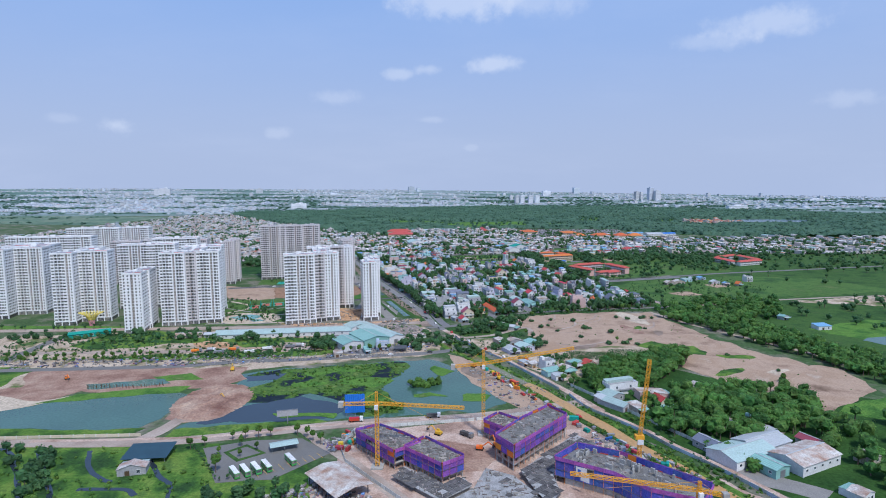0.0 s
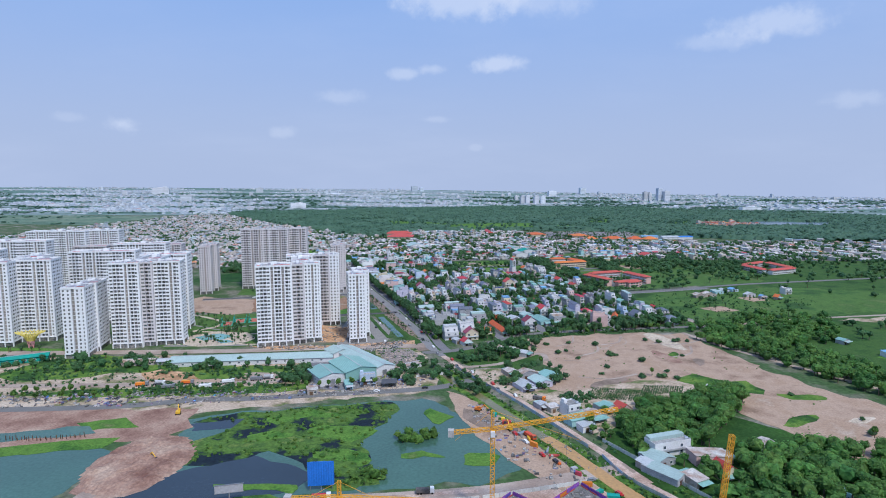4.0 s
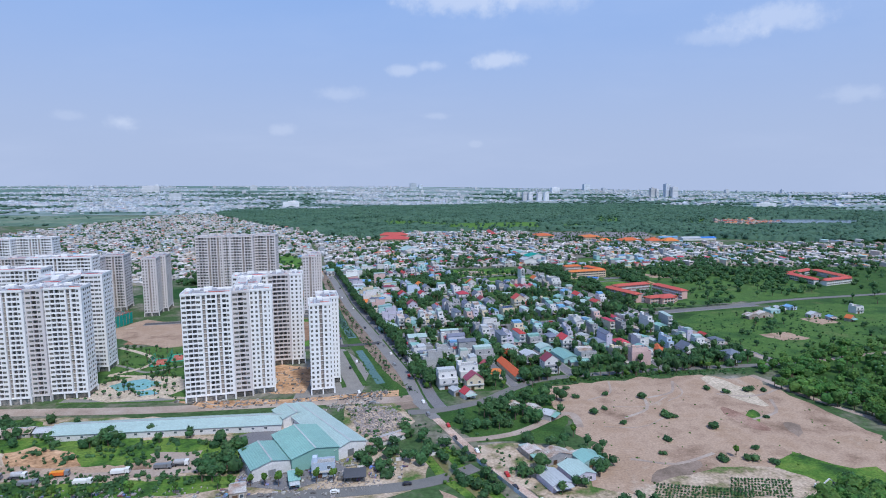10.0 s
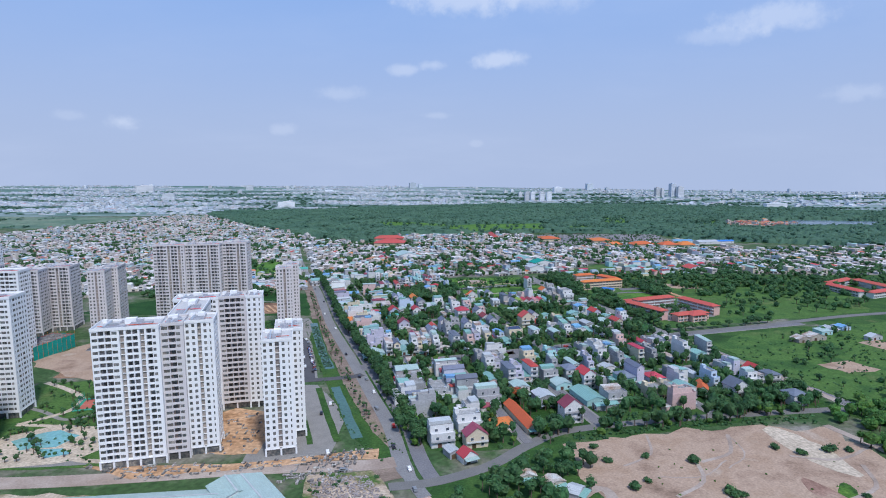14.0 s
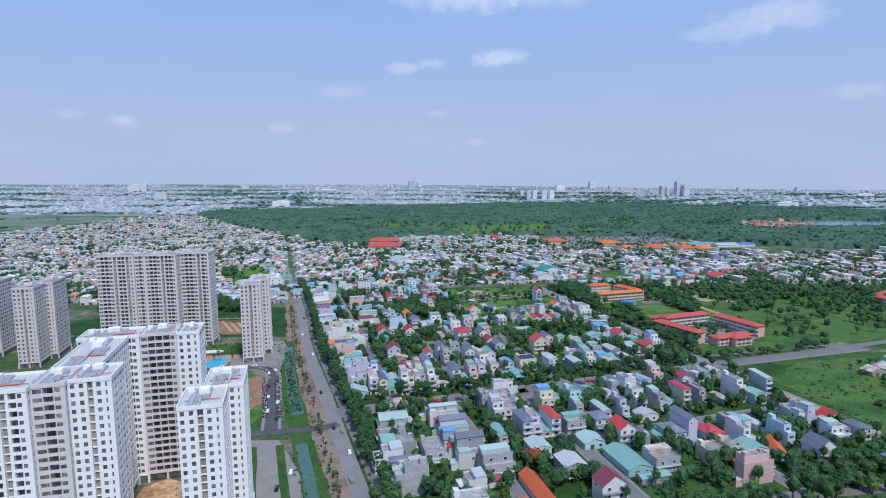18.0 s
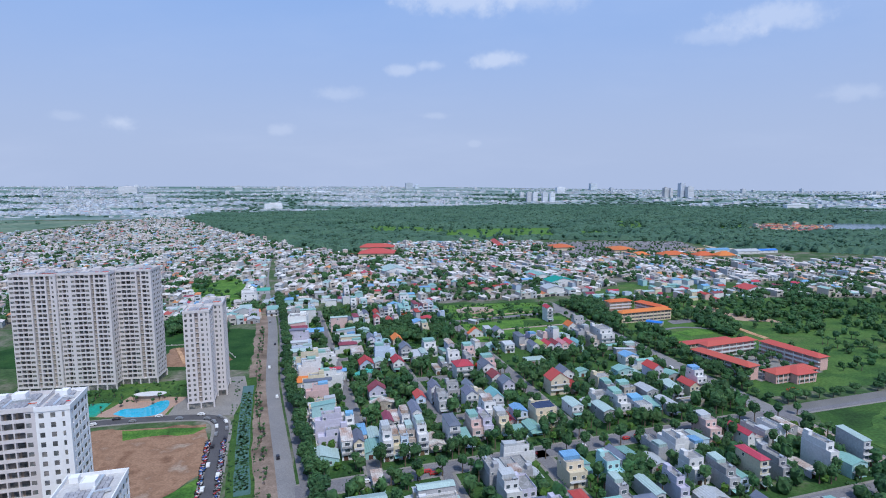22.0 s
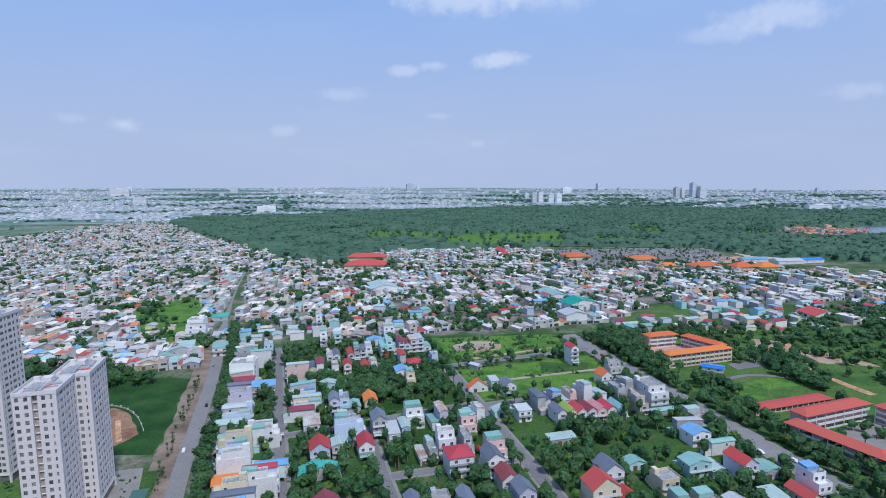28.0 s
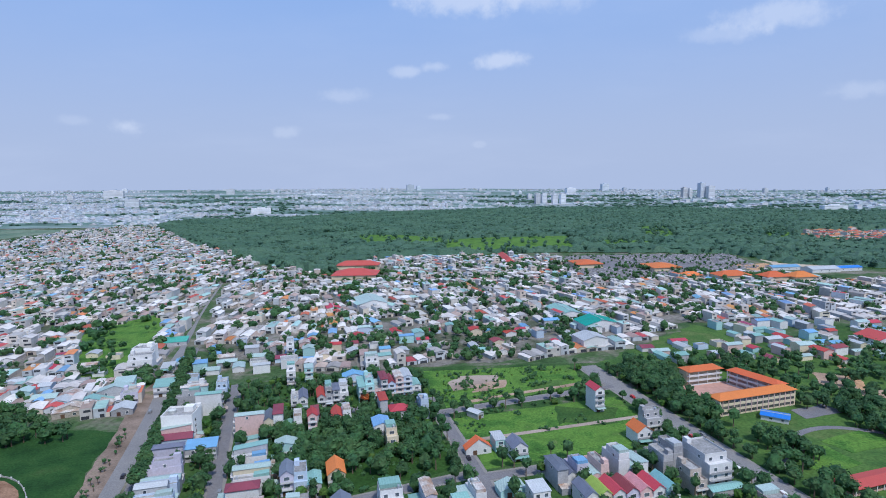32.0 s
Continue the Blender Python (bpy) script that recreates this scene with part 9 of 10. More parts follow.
# site huts, piles, container stacks
for i in range(46):
    rr = random.Random(i + 300)
    k = rr.random()
    if i < 22:
        s = rr.uniform(0, 1)
        x, y = 60 + 45 * s + rr.uniform(-5, 5), 345 - 70 * s + rr.uniform(-3, 3)
    elif i < 34:
        x, y = rr.uniform(-70, -58), rr.uniform(290, 316)
    else:
        x, y = rr.uniform(8, 50), 400 - (0.9 * (rr.uniform(8, 50) - 8)) + rr.uniform(-6, 10)
        x, y = 18 + (i - 34) * 3.4 + rr.uniform(-2, 2), 428 - (i - 34) * 6.6 + rr.uniform(-2, 2)
    w_, d_, h_ = rr.uniform(1, 3), rr.uniform(2, 6), rr.uniform(.6, 2.6)
    t = thing("material_stack", pose(x, y, .14, 0, 0, rr.uniform(0, 180)), "stack of building materials under a coloured sheet", "stack", "stacks on the site")
    part("pallet", Shape().box(-w_ / 2, -d_ / 2, 0, w_ / 2, d_ / 2, .15), door_wood, t)
    part("load", Shape().prism([(-w_ * .45, -d_ * .48), (w_ * .45, -d_ * .45), (w_ * .47, d_ * .46), (-w_ * .42, d_ * .47)], .15, h_), [paint_blue, WALLS[WHITE], paint_orange, steel_grey, WALLS[GREY], tile_red, net_green, paint_yellow][rr.randrange(8)], t)
# fence of the site
for a, b in (((-62, 318), (-66, 296)), ((-66, 296), (-60, 280)), ((-60, 280), (-44, 262)), ((-44, 262), (-20, 236)), ((-60, 320), (8, 334)), ((8, 334), (58, 350)), ((75, 395), (150, 268))):
    t = thing("site_fence", pose(*a, 0, 0, 0, math.degrees(math.atan2(b[1] - a[1], b[0] - a[0]))), "pale sheet-metal fence round the building site", "fence", "site fences")
    L_ = math.dist(a, b)
    for k in range(int(L_ / 4)):
        part("panel", Shape().box(k * 4 + .05, -.04, .1, k * 4 + 3.95, .04, 2.1), sheet_wall, t)
        part("post", Shape().box(k * 4 - .06, -.1, 0, k * 4 + .06, .1, 2.2), steel_grey, t)
# scrap yard heap
rs = np.random.default_rng(9)
SC = Shape()
for x, y in points_in([(-74, 563), (-48, 568), (-34, 545), (-44, 528), (-58, 524), (-68, 545)], 900, rs):
    a, w_, h_ = rs.uniform(0, 3.1), rs.uniform(.3, 1.1), rs.uniform(.1, .8)
    SC.prism([(x + w_ * math.cos(a), y + w_ * math.sin(a)), (x - w_ * .4 * math.sin(a), y + w_ * .4 * math.cos(a)), (x - w_ * math.cos(a), y - w_ * math.sin(a)), (x + w_ * .4 * math.sin(a), y - w_ * .4 * math.cos(a))], .1, .2 + h_)
solid("scrap_heap", SC, tm("scrap", (0.34, 0.30, 0.29)), "scattered scrap metal and debris in the yard", "scrap", "", "stuff")
for q, n in (([(-100, 470), (-60, 462), (-36, 474), (-60, 488), (-78, 470)], 150), ([(-240, 448), (-120, 456), (-118, 470), (-240, 462)], 170), ([(20, 415), (62, 360), (74, 366), (34, 430)], 120), ([(-70, 245), (-30, 235), (20, 210), (-20, 205)], 120)):
    SC = Shape()
    for x, y in points_in(q, n, rs):
        a, w_, h_ = rs.uniform(0, 3.1), rs.uniform(.2, .8), rs.uniform(.1, .7)
        SC.prism([(x + w_ * math.cos(a), y + w_ * math.sin(a)), (x - w_ * .5 * math.sin(a), y + w_ * .5 * math.cos(a)), (x - w_ * math.cos(a), y - w_ * math.sin(a)), (x + w_ * .5 * math.sin(a), y - w_ * .5 * math.cos(a))], .1, .2 + h_)
    solid("roadside_rubble", SC, tm("rubble", (0.34, 0.31, 0.30)), "scattered rubble and building waste", "rubble", "", "stuff")
# wall along the haul road and timber piles in the narrow pool
t = thing("roadside_wall", pose(-306, 298.5, 0, 0, 0, 4.6), "long low pale cream wall along the haul road", "wall")
for k in range(20):
    part("panel", Shape().box(k * 6.2 + .12, -.12, 0, k * 6.2 + 6.08, .12, 1.7), WALLS[CREAM], t)
    part("pier", Shape().box(k * 6.2 - .18, -.2, 0, k * 6.2 + .12, .2, 1.9), WALLS[WHITE], t)
t = thing("pile_row", pose(0, 0, 0), "row of timber piles standing in the narrow pool", "piles")
rp = random.Random(8)
pile = Shape().cyl(0, 0, -.3, 1, .22, .18, 7).mesh("pile", door_wood)
for k in range(34):
    x = -264 + k * 1.6
    part("pile", pile, None, t, at=pose(x + rp.uniform(-.3, .3), 385 + max(0, x + 236) * .22 + rp.uniform(-1.2, 1.2), 0) @ Matrix.Diagonal((1, 1, rp.uniform(1.6, 3.0), 1)))
# spoil mound beside the pond
MO = Shape()
gx = np.linspace(-192, -138, 34); gy_ = np.linspace(328, 396, 40)
vs = []
for yy in gy_:
    for xx in gx:
        e = 1 - ((xx + 164) / 24) ** 2 - ((yy - 362) / 32) ** 2
        vs.append((xx, yy, max(-.4, 3.2 * max(e, 0) ** .7 + 1.5 * noise.noise(Vector((xx * .15, yy * .15, 2))) * max(e, 0) ** .3 + .9 * noise.noise(Vector((xx * .5, yy * .5, 5))) * (e > 0) - .2 * (e <= 0))))
n_ = len(gx)
MO.add(vs, [(j * n_ + i, j * n_ + i + 1, (j + 1) * n_ + i + 1, (j + 1) * n_ + i) for j in range(len(gy_) - 1) for i in range(n_ - 1)])
solid("earth_mound", MO, dirt_red, "lumpy mound of reddish spoil beside the pond", "mound")
# park between the towers
for x, y, tn in ((-232, 664, 17), (-218, 668, 17), (-240, 652, 17)):
    t = thing("sports_court", pose(x, y, .2, 0, 0, tn), "green and red sports court behind a tall net fence", "sports court", "sports courts")
    part("surface", Shape().box(-6, -11, 0, 6, 11, .05), court_green, t)
    part("play_area", Shape().box(-4, -8, .05, 4, 8, .07), court_red, t)
    part("centre_line", Shape().box(-4, -.06, .07, 4, .06, .09), WALLS[WHITE], t)
    for a, b in ((-6, -11), (6, -11), (-6, 11), (6, 11), (-6, 0), (6, 0)):
        part("post", Shape().cyl(a, b, 0, 5, .1, n=6), net_green, t)
    for a in (-6, 6):
        for z in (1.2, 2.4, 3.6, 4.8):
            part("rail", Shape().box(a - .05, -11, z, a + .05, 11, z + .15), net_green, t)
for x, y in ((-246, 815), (-232, 818), (-260, 814)):
    t = thing("sports_court", pose(x, y, .2, 0, 0, 10), "fenced green tennis court in the gardens", "sports court", "sports courts")
    part("surface", Shape().box(-6, -11, 0, 6, 11, .05), court_green, t)
    part("play_area", Shape().box(-4, -8, .05, 4, 8, .07), net_green, t)
shell("netted_building", [(-342, 737), (-337, 779), (-358, 782), (-363, 740)], 3, net_green, "low building shell wrapped in green nets", fh=3.6, top_net=.6, nets_from=0, mixed=False)
t = thing("pavilion", pose(-206, 836, .2, 0, 0, 10), "curved white-roofed poolside pavilion", "pavilion")
part("roof", Shape().prism([(10 * math.cos(a), 4 * math.sin(a)) for a in np.linspace(0, 6.28, 18)[:-1]], 3.6, 4.0), WALLS[WHITE], t)
part("wall", Shape().prism([(8 * math.cos(a), 2.6 * math.sin(a)) for a in np.linspace(0, 6.28, 18)[:-1]], 0, 3.6), balcony_tan, t)
t = thing("entrance_canopy", pose(-375, 562, 0, 0, 0, 10), "sculptural flower-shaped canopy in yellow and orange", "canopy")
S = Shape()
for k in range(20):
    a0, a1 = 6.2832 * k / 20, 6.2832 * (k + 1) / 20
    for r0, r1, z0, z1 in ((3, 6, 6, 11), (6, 12, 11, 14)):
        S.beam((r0 * math.cos(a0), r0 * .6 * math.sin(a0), z0), (r1 * math.cos(a1), r1 * .6 * math.sin(a1), z1), .45)
        S.beam((r0 * math.cos(a1), r0 * .6 * math.sin(a1), z0), (r1 * math.cos(a0), r1 * .6 * math.sin(a0), z1), .45)
part("upper_lattice", S, mat("lattice_yellow", (0.80, 0.66, 0.16), .6, grain=.2), t)
S = Shape()
for k in range(12):
    a0 = 6.2832 * k / 12
    S.beam((2 * math.cos(a0), 1.2 * math.sin(a0), 0), (3 * math.cos(a0 + .5), 1.8 * math.sin(a0 + .5), 6), .4)
part("stem", S, mat("lattice_pink", (0.75, 0.35, 0.38), .6, grain=.2), t)
hall(-352, 524, 12, 34, 4, 120, net_green, net_green, "long green-netted temporary shelter", 1.2, name="shelter")


# ridges of the dug-over field and its curved boundary wall
for k in range(5):
    solid("earth_ridge", Shape().prism([(-246 + 9 * k, 948 - 3 * k), (-244 + 9 * k, 950 - 3 * k), (-218 + 7 * k, 910), (-221 + 7 * k, 909)], .1, .7), dirt_orange, "long ridge of heaped orange earth", "earth", "earth ridges")
WALLP = smooth([(-262, 955), (-244, 959), (-227, 960), (-213, 954), (-199, 941), (-186, 924)], 4)
t = thing("boundary_wall", pose(0, 0, 0), "low curved white boundary wall with posts", "wall")
part("coping", Shape().prism([tuple(p) for p in strip(WALLP, .3)], 0, .9), concrete, t)
for x, y in WALLP[::2]:
    part("post", Shape().box(-.25, -.25, 0, .25, .25, 1.5), WALLS[WHITE], t, at=pose(x, y, 0, 0, 0, 20))
def blank_building(x, y, w, d, h, label):
    """A tall house whose blank party wall looks down the avenue."""
    t = thing("blank_walled_building", pose(x, y, 0, 0, 0, 8), label, "building", "houses of the avenue")
    part("wall", Shape().tub(-w / 2, -d / 2, 0, w / 2, d / 2, h, .25, 1.0), white_paint, t)
    part("roof_terrace", Shape().box(-w / 2 + .25, -d / 2 + .25, h - .02, w / 2 - .25, d / 2 - .25, h + .05), roof_concrete, t)
    part("stair_head", Shape().tub(w * .1, 0, h + .05, w * .4, d * .35, h + 2.6, .1, .2), white_paint, t)
    part("roof_dome", Shape().cyl(-w * .28, 0, h + .05, h + 1.6, 1.9, 2.3, 14).cyl(-w * .28, 0, h + 1.6, h + 2.3, 2.3, .6, 14), sheet_wall, t, "round pale roof dome")
    for f in range(int(h / 3.4)):
        part("window", window_mesh(2.4, 1.6), None, t, at=pose(w / 2, -d * .2, f * 3.4 + 1.9, 0, 0, 90))


blank_building(-253, 1133, 14, 14, 14.5, "tall white building with a blank wall towards the avenue")
blank_building(-158, 1003, 16.5, 14, 15.5, "tall white building with a blank wall and a round roof dome")
for i, (x, y, w, d, rf, wl) in enumerate([(-232, 1062, 22, 9, "pale", GREY), (-240, 1048, 24, 8, "teal", WHITE), (-246, 1038, 20, 8, "rust", RENDER), (-262, 1052, 10, 12, "silver", AQUA), (-228, 1120, 9, 12, "silver", WHITE), (-224, 1134, 10, 10, "blue", BLUE), (-262, 1190, 26, 14, "green", GREY), (-214, 1090, 8, 14, "rust", CREAM)]):
    house(x, y, w, d, 1 if i else 2, wl, rf, 17, False, False, "houses of the avenue")
board = thing("sign_board", pose(55.2, 251.5, 6.5, 0, 0, 138), "white site board with a blue emblem", "sign", "site boards")
part("panel", Shape().box(-2.2, -.08, 0, 2.2, .08, 4.2), WALLS[WHITE], board)
part("emblem", Shape().box(-1.3, -.14, .8, -.3, -.08, 2.6).box(.1, -.14, 1.2, 1.2, -.08, 3.2), paint_blue, board, "blue emblem shape")
copy_thing(board, pose(86, 231.2, 5.5, 0, 0, 148))

# small litter of the roadside: crates, sheets, pipes and drums
clutter = mat("clutter", (0.34, 0.32, 0.30), 0.8, (0.14, 0.13, 0.13), 0.9, 1.0, 0.9, per="island", amount=0.6)
clutter_blue = mat("clutter_blue", (0.10, 0.25, 0.50), 0.7, (0.30, 0.10, 0.08), 0.9, 1.0, 0.35, per="island", amount=0.4)
for q, n, sd in (([(-420, 418), (-180, 438), (-60, 462), (-60, 470), (-180, 462), (-420, 440)], 420, 1), ([(-110, 470), (-30, 480), (-30, 496), (-60, 500), (-110, 486)], 160, 2), ([(20, 372), (50, 330), (64, 340), (30, 410), (10, 450), (0, 440)], 110, 3), ([(66, 300), (108, 252), (120, 262), (76, 320)], 260, 4), ([(-74, 292), (-58, 300), (-50, 306), (-64, 316), (-78, 304)], 90, 5), ([(-90, 246), (-50, 236), (-40, 246), (-70, 262)], 120, 6)):
    rr = np.random.default_rng(sd)
    for m_, k in ((clutter, n), (clutter_blue, n // 4)):
        S = Shape()
        for x, y in points_in(q, k, rr):
            w_, l_, h_ = rr.uniform(.15, .9), rr.uniform(.2, 1.6), rr.uniform(.2, .9)
            if rr.random() < .5:
                w_, l_ = l_, w_
            S.box(x - w_, y - l_, .05, x + w_, y + l_, .2 + h_)
        solid("site_litter", S, m_, "crates, sheets and pipes strewn beside the track", "litter", "", "stuff")

# crowds of motorbikes parked along the link road
rm = random.Random(44)
BIKE = Shape()
for k in range(300):
    side, f_ = rm.choice((-1, 1)), rm.random()
    x, y, a = -137.5 + 20.5 * f_ + side * 4.2 + rm.uniform(-.9, .9), 777 - 58 * f_ + rm.uniform(-.4, .4), rm.uniform(-.3, .3) + .3
    c_, n_ = math.cos(a), math.sin(a)
    P2 = lambda u, z: (x + u * c_, y + u * n_, .25 + z)
    BIKE.beam(P2(-.45, .62), P2(.35, .62), .34, k % 5).beam(P2(.35, .6), P2(.55, 1.0), .16, k % 5).beam(P2(-.85, .28), P2(-.35, .28), .5, 5).beam(P2(.4, .28), P2(.9, .28), .5, 5)
solid("motorbikes", BIKE, [CARS[0], CARS[2], CARS[3], paint_blue, CARS[1], tyre_rubber], "crowded rows of motorbikes parked along the road", "motorbikes", "", "stuff")

# parked cars
rc = random.Random(31)
for i in range(22):
    k = 4 + i * (len(BEND) - 6) / 22
    p, q = BEND[int(k)], BEND[int(k) + 1]
    f_, d_ = k - int(k), math.atan2(q[1] - p[1], q[0] - p[0])
    o = 2.7 if i % 2 else -2.7
    car(p[0] + (q[0] - p[0]) * f_ - math.sin(d_) * o, p[1] + (q[1] - p[1]) * f_ + math.cos(d_) * o, math.degrees(d_) - 90, rc.randrange(4), .25)
for u, v, tn in ((60, 109, 90), (100, 115, 90), (140, 112, 92), (176, 119, 91), (205, 117, 93), (238, 124, 90), (36, 180, 0), (33, 250, 0), (29, 330, 0), (147, 330, 0), (273, 200, 0), (270, 260, 0), (276, 320, 0), (271, 380, 0), (117, 60, 0)):
    x, y = G(u, v)
    car(x, y, TURN + tn, rc.randrange(4), .33)
for y0, o in ((650, 2.2), (700, -2), (760, 2.2), (840, -2.1), (900, 2), (960, -2), (1040, 2), (1100, -2)):
    p, q = [(a, b) for a, b in zip(AVENUE, AVENUE[1:]) if a[1] <= y0 < b[1]][0]
    f_, d_ = (y0 - p[1]) / (q[1] - p[1]), math.atan2(q[1] - p[1], q[0] - p[0])
    car(p[0] + (q[0] - p[0]) * f_ - math.sin(d_) * o, y0 + math.cos(d_) * o, math.degrees(d_) - 90, rc.randrange(4), .2)

# patches of other earth and wheel ruts over the bare field
rb = random.Random(23)
for k in range(22):
    x, y = rb.uniform(60, 275), rb.uniform(385, 620)
    a, q = rb.uniform(0, 3.1), rb.uniform(5, 17)
    p = [(x + q * 1.7 * math.cos(t_) * math.cos(a) - q * .6 * math.sin(t_) * math.sin(a), y + q * 1.7 * math.cos(t_) * math.sin(a) + q * .6 * math.sin(t_) * math.cos(a)) for t_ in np.linspace(0, 6.28, 14)[:-1]]
    if all(inside(u, v, BARE) for u, v in p):
        sheet("earth_patch", p, .1 + .002 * k, (sand_pale, dirt_orange, dirt_dark, dirt_red, wet_grass)[k % 5], "patch of differently coloured earth on the bare field", 3)
rb = random.Random(17)
for k in range(9):
    x, y = rb.uniform(70, 180), rb.uniform(500, 600)
    a = rb.uniform(-.9, .9)
    q = smooth([(x, y), (x + 22 * math.cos(a), y + 22 * math.sin(a)), (x + 45 * math.cos(a + .4), y + 40 * math.sin(a + .4))], 4)
    q = [tuple(p) for p in q if inside(p[0], p[1], BARE)]
    if len(q) > 3:
        sheet("wheel_ruts", strip(q, rb.choice((1.4, .8, 2.0))), .14 + .004 * k, dirt_road, "worn wheel ruts across the bare earth", .5)
for q, n, sd in (([(-190, 572), (-114, 578), (-60, 592), (-48, 586), (-160, 558)], 160, 11), ([(-75, 590), (-50, 596), (-60, 560), (-90, 560)], 140, 12), ([(-150, 588), (-110, 588), (-114, 640), (-146, 640)], 60, 13)):
    rr = np.random.default_rng(sd)
    S = Shape()
    for x, y in points_in(q, n, rr):
        w_, l_ = (rr.uniform(.15, .6), rr.uniform(.3, 1.8))[::rr.choice((1, -1))]
        S.box(x - w_, y - l_, .05, x + w_, y + l_, .3 + rr.uniform(.1, .8))
    solid("site_litter", S, clutter, "crates, sheets and pipes strewn on the mud", "litter", "", "stuff")

# sheet fence along the narrow street
t = thing("road_fence", pose(0, 0, 0), "blue-grey sheet-metal fence along the street", "fence")
q = [p for p in AVENUE if 385 < p[1] < 525]
for a, b in zip(q, q[1:]):
    d_ = math.atan2(b[1] - a[1], b[0] - a[0])
    L_ = math.dist(a, b)
    part("panel", Shape().box(0, -.04, 0, L_, .04, 2.1).box(0, -.08, 1.0, L_, -.04, 1.1), roof_silver if int(a[1]) % 3 else WALLS[BLUE], t, at=pose(a[0] + math.sin(d_) * -3.6, a[1] + math.cos(d_) * 3.6, 0, 0, 0, math.degrees(d_)))
for a, b in zip(LANE_S, LANE_S[1:]):
    d_ = math.atan2(b[1] - a[1], b[0] - a[0])
    L_ = math.dist(a, b)
    part("panel", Shape().box(0, -.04, 0, L_, .04, 1.9).box(0, -.08, 1.0, L_, -.04, 1.1), roof_silver if int(a[1]) % 3 else WALLS[BLUE], t, at=pose(a[0] + math.sin(d_) * 3.4, a[1] - math.cos(d_) * 3.4, 0, 0, 0, math.degrees(d_)))
digger(8, 436, 60, paint_orange, "orange excavator digging beside the ditch")
digger(26, 408, 200, paint_yellow, "yellow excavator beside the ditch")
lorry(36, 398, 30, paint_red, paint_red, "red lorry parked on the earth bank")
lorry(48, 455, 60, paint_orange, hay, "orange lorry beside the village houses")
join_houses(JOIN_LINE)
# ---- trees ----
def tree_meshes(seed, rad, height, k, size, m, flat=1.0, lobes=4):
    """A trunk with limbs and a crown of many leaf sprays in uneven lobes."""
    r = np.random.default_rng(seed)
    S = Shape()
    S.cyl(0, 0, 0, height * .5, .09 + .02 * height, .06 + .012 * height, 7)
    C, R = [], []
    for i in range(lobes):
        a = 6.283 * i / lobes + r.uniform(-.4, .4)
        o = rad * r.uniform(.25, .55) if lobes > 1 else 0
        z = height - rad * flat * r.uniform(.55, .95)
        C.append((o * math.cos(a), o * math.sin(a), z))
        q = rad * r.uniform(.5, .75) if lobes > 1 else rad
        R.append((q, q, q * flat))
        S.beam((0, 0, height * .42), (o * math.cos(a), o * math.sin(a), z), .12 + .01 * height)
    V, F = leaves(np.array(C), np.array(R), k // lobes, size * .75, r, .5, .5)
    return S.mesh("trunk", bark), quick_mesh("crown", V, F, m)


KINDS = {
    "broad": [tree_meshes(s, 4.2, 8.5, 290, .68, leaf, .8, 5) for s in (1, 2, 3)],
    "street": [tree_meshes(s, 3.2, 7.5, 230, .58, leaf, .9, 4) for s in (4, 5, 6)],
    "slender": [tree_meshes(s, 2.7, 10.5, 210, .6, leaf, 1.35, 5) for s in (14, 15, 16)],
    "tall": [tree_meshes(s, 2.4, 9.5, 130, .7, leaf_light, 1.5, 3) for s in (7, 8)],
    "sapling": [tree_meshes(s, 1.3, 4.6, 46, .5, leaf, 1.1, 2) for s in (9, 10)],
    "flame": [tree_meshes(11, 4.0, 7.0, 190, .7, leaf_red, .7, 5)],
    "bush": [tree_meshes(s, 2.6, 2.6, 130, .5, leaf, .7, 4) for s in (12, 13)],
}
TREE_LABEL = {"broad": "broad dark green shade tree", "street": "dark green street tree by the kerb", "slender": "tall dark green street tree with a narrow crown", "tall": "tall slender light green tree", "sapling": "young staked tree with a thin crown", "flame": "flame tree covered in red blossom", "bush": "low rounded green bush on bare ground"}
TREES = []


def tree(kind, x, y, scale=1.0, z=.1):
    r = random.Random(int(x * 37 + y * 101))
    tr, cr = KINDS[kind][r.randrange(len(KINDS[kind]))]
    s = scale * r.uniform(.8, 1.2)
    t = thing("bush" if kind == "bush" else "tree", pose(x, y, z, 0, 0, r.uniform(0, 360)) @ Matrix.Scale(s, 4), TREE_LABEL[kind], "bush" if kind == "bush" else "tree", TREE_LABEL[kind] + "s")
    part("trunk", tr, None, t)
    part("crown", cr, None, t)
    TREES.append((x, y))


def along(pts, step, off, kind, scale=1.0, jitter=1.0, seed=0, skip=.1):
    r = random.Random(seed)
    acc = 0.0
    for i in range(len(pts) - 1):
        p, q = pts[i], pts[i + 1]
        L_ = math.dist(p, q)
        d = ((q[0] - p[0]) / L_, (q[1] - p[1]) / L_)
        s = (-acc) % step
        while s < L_:
            if r.random() > skip:
                tree(kind, p[0] + d[0] * s + d[1] * off + r.uniform(-jitter, jitter), p[1] + d[1] * s - d[0] * off + r.uniform(-jitter, jitter), scale)
            s += step
        acc += L_


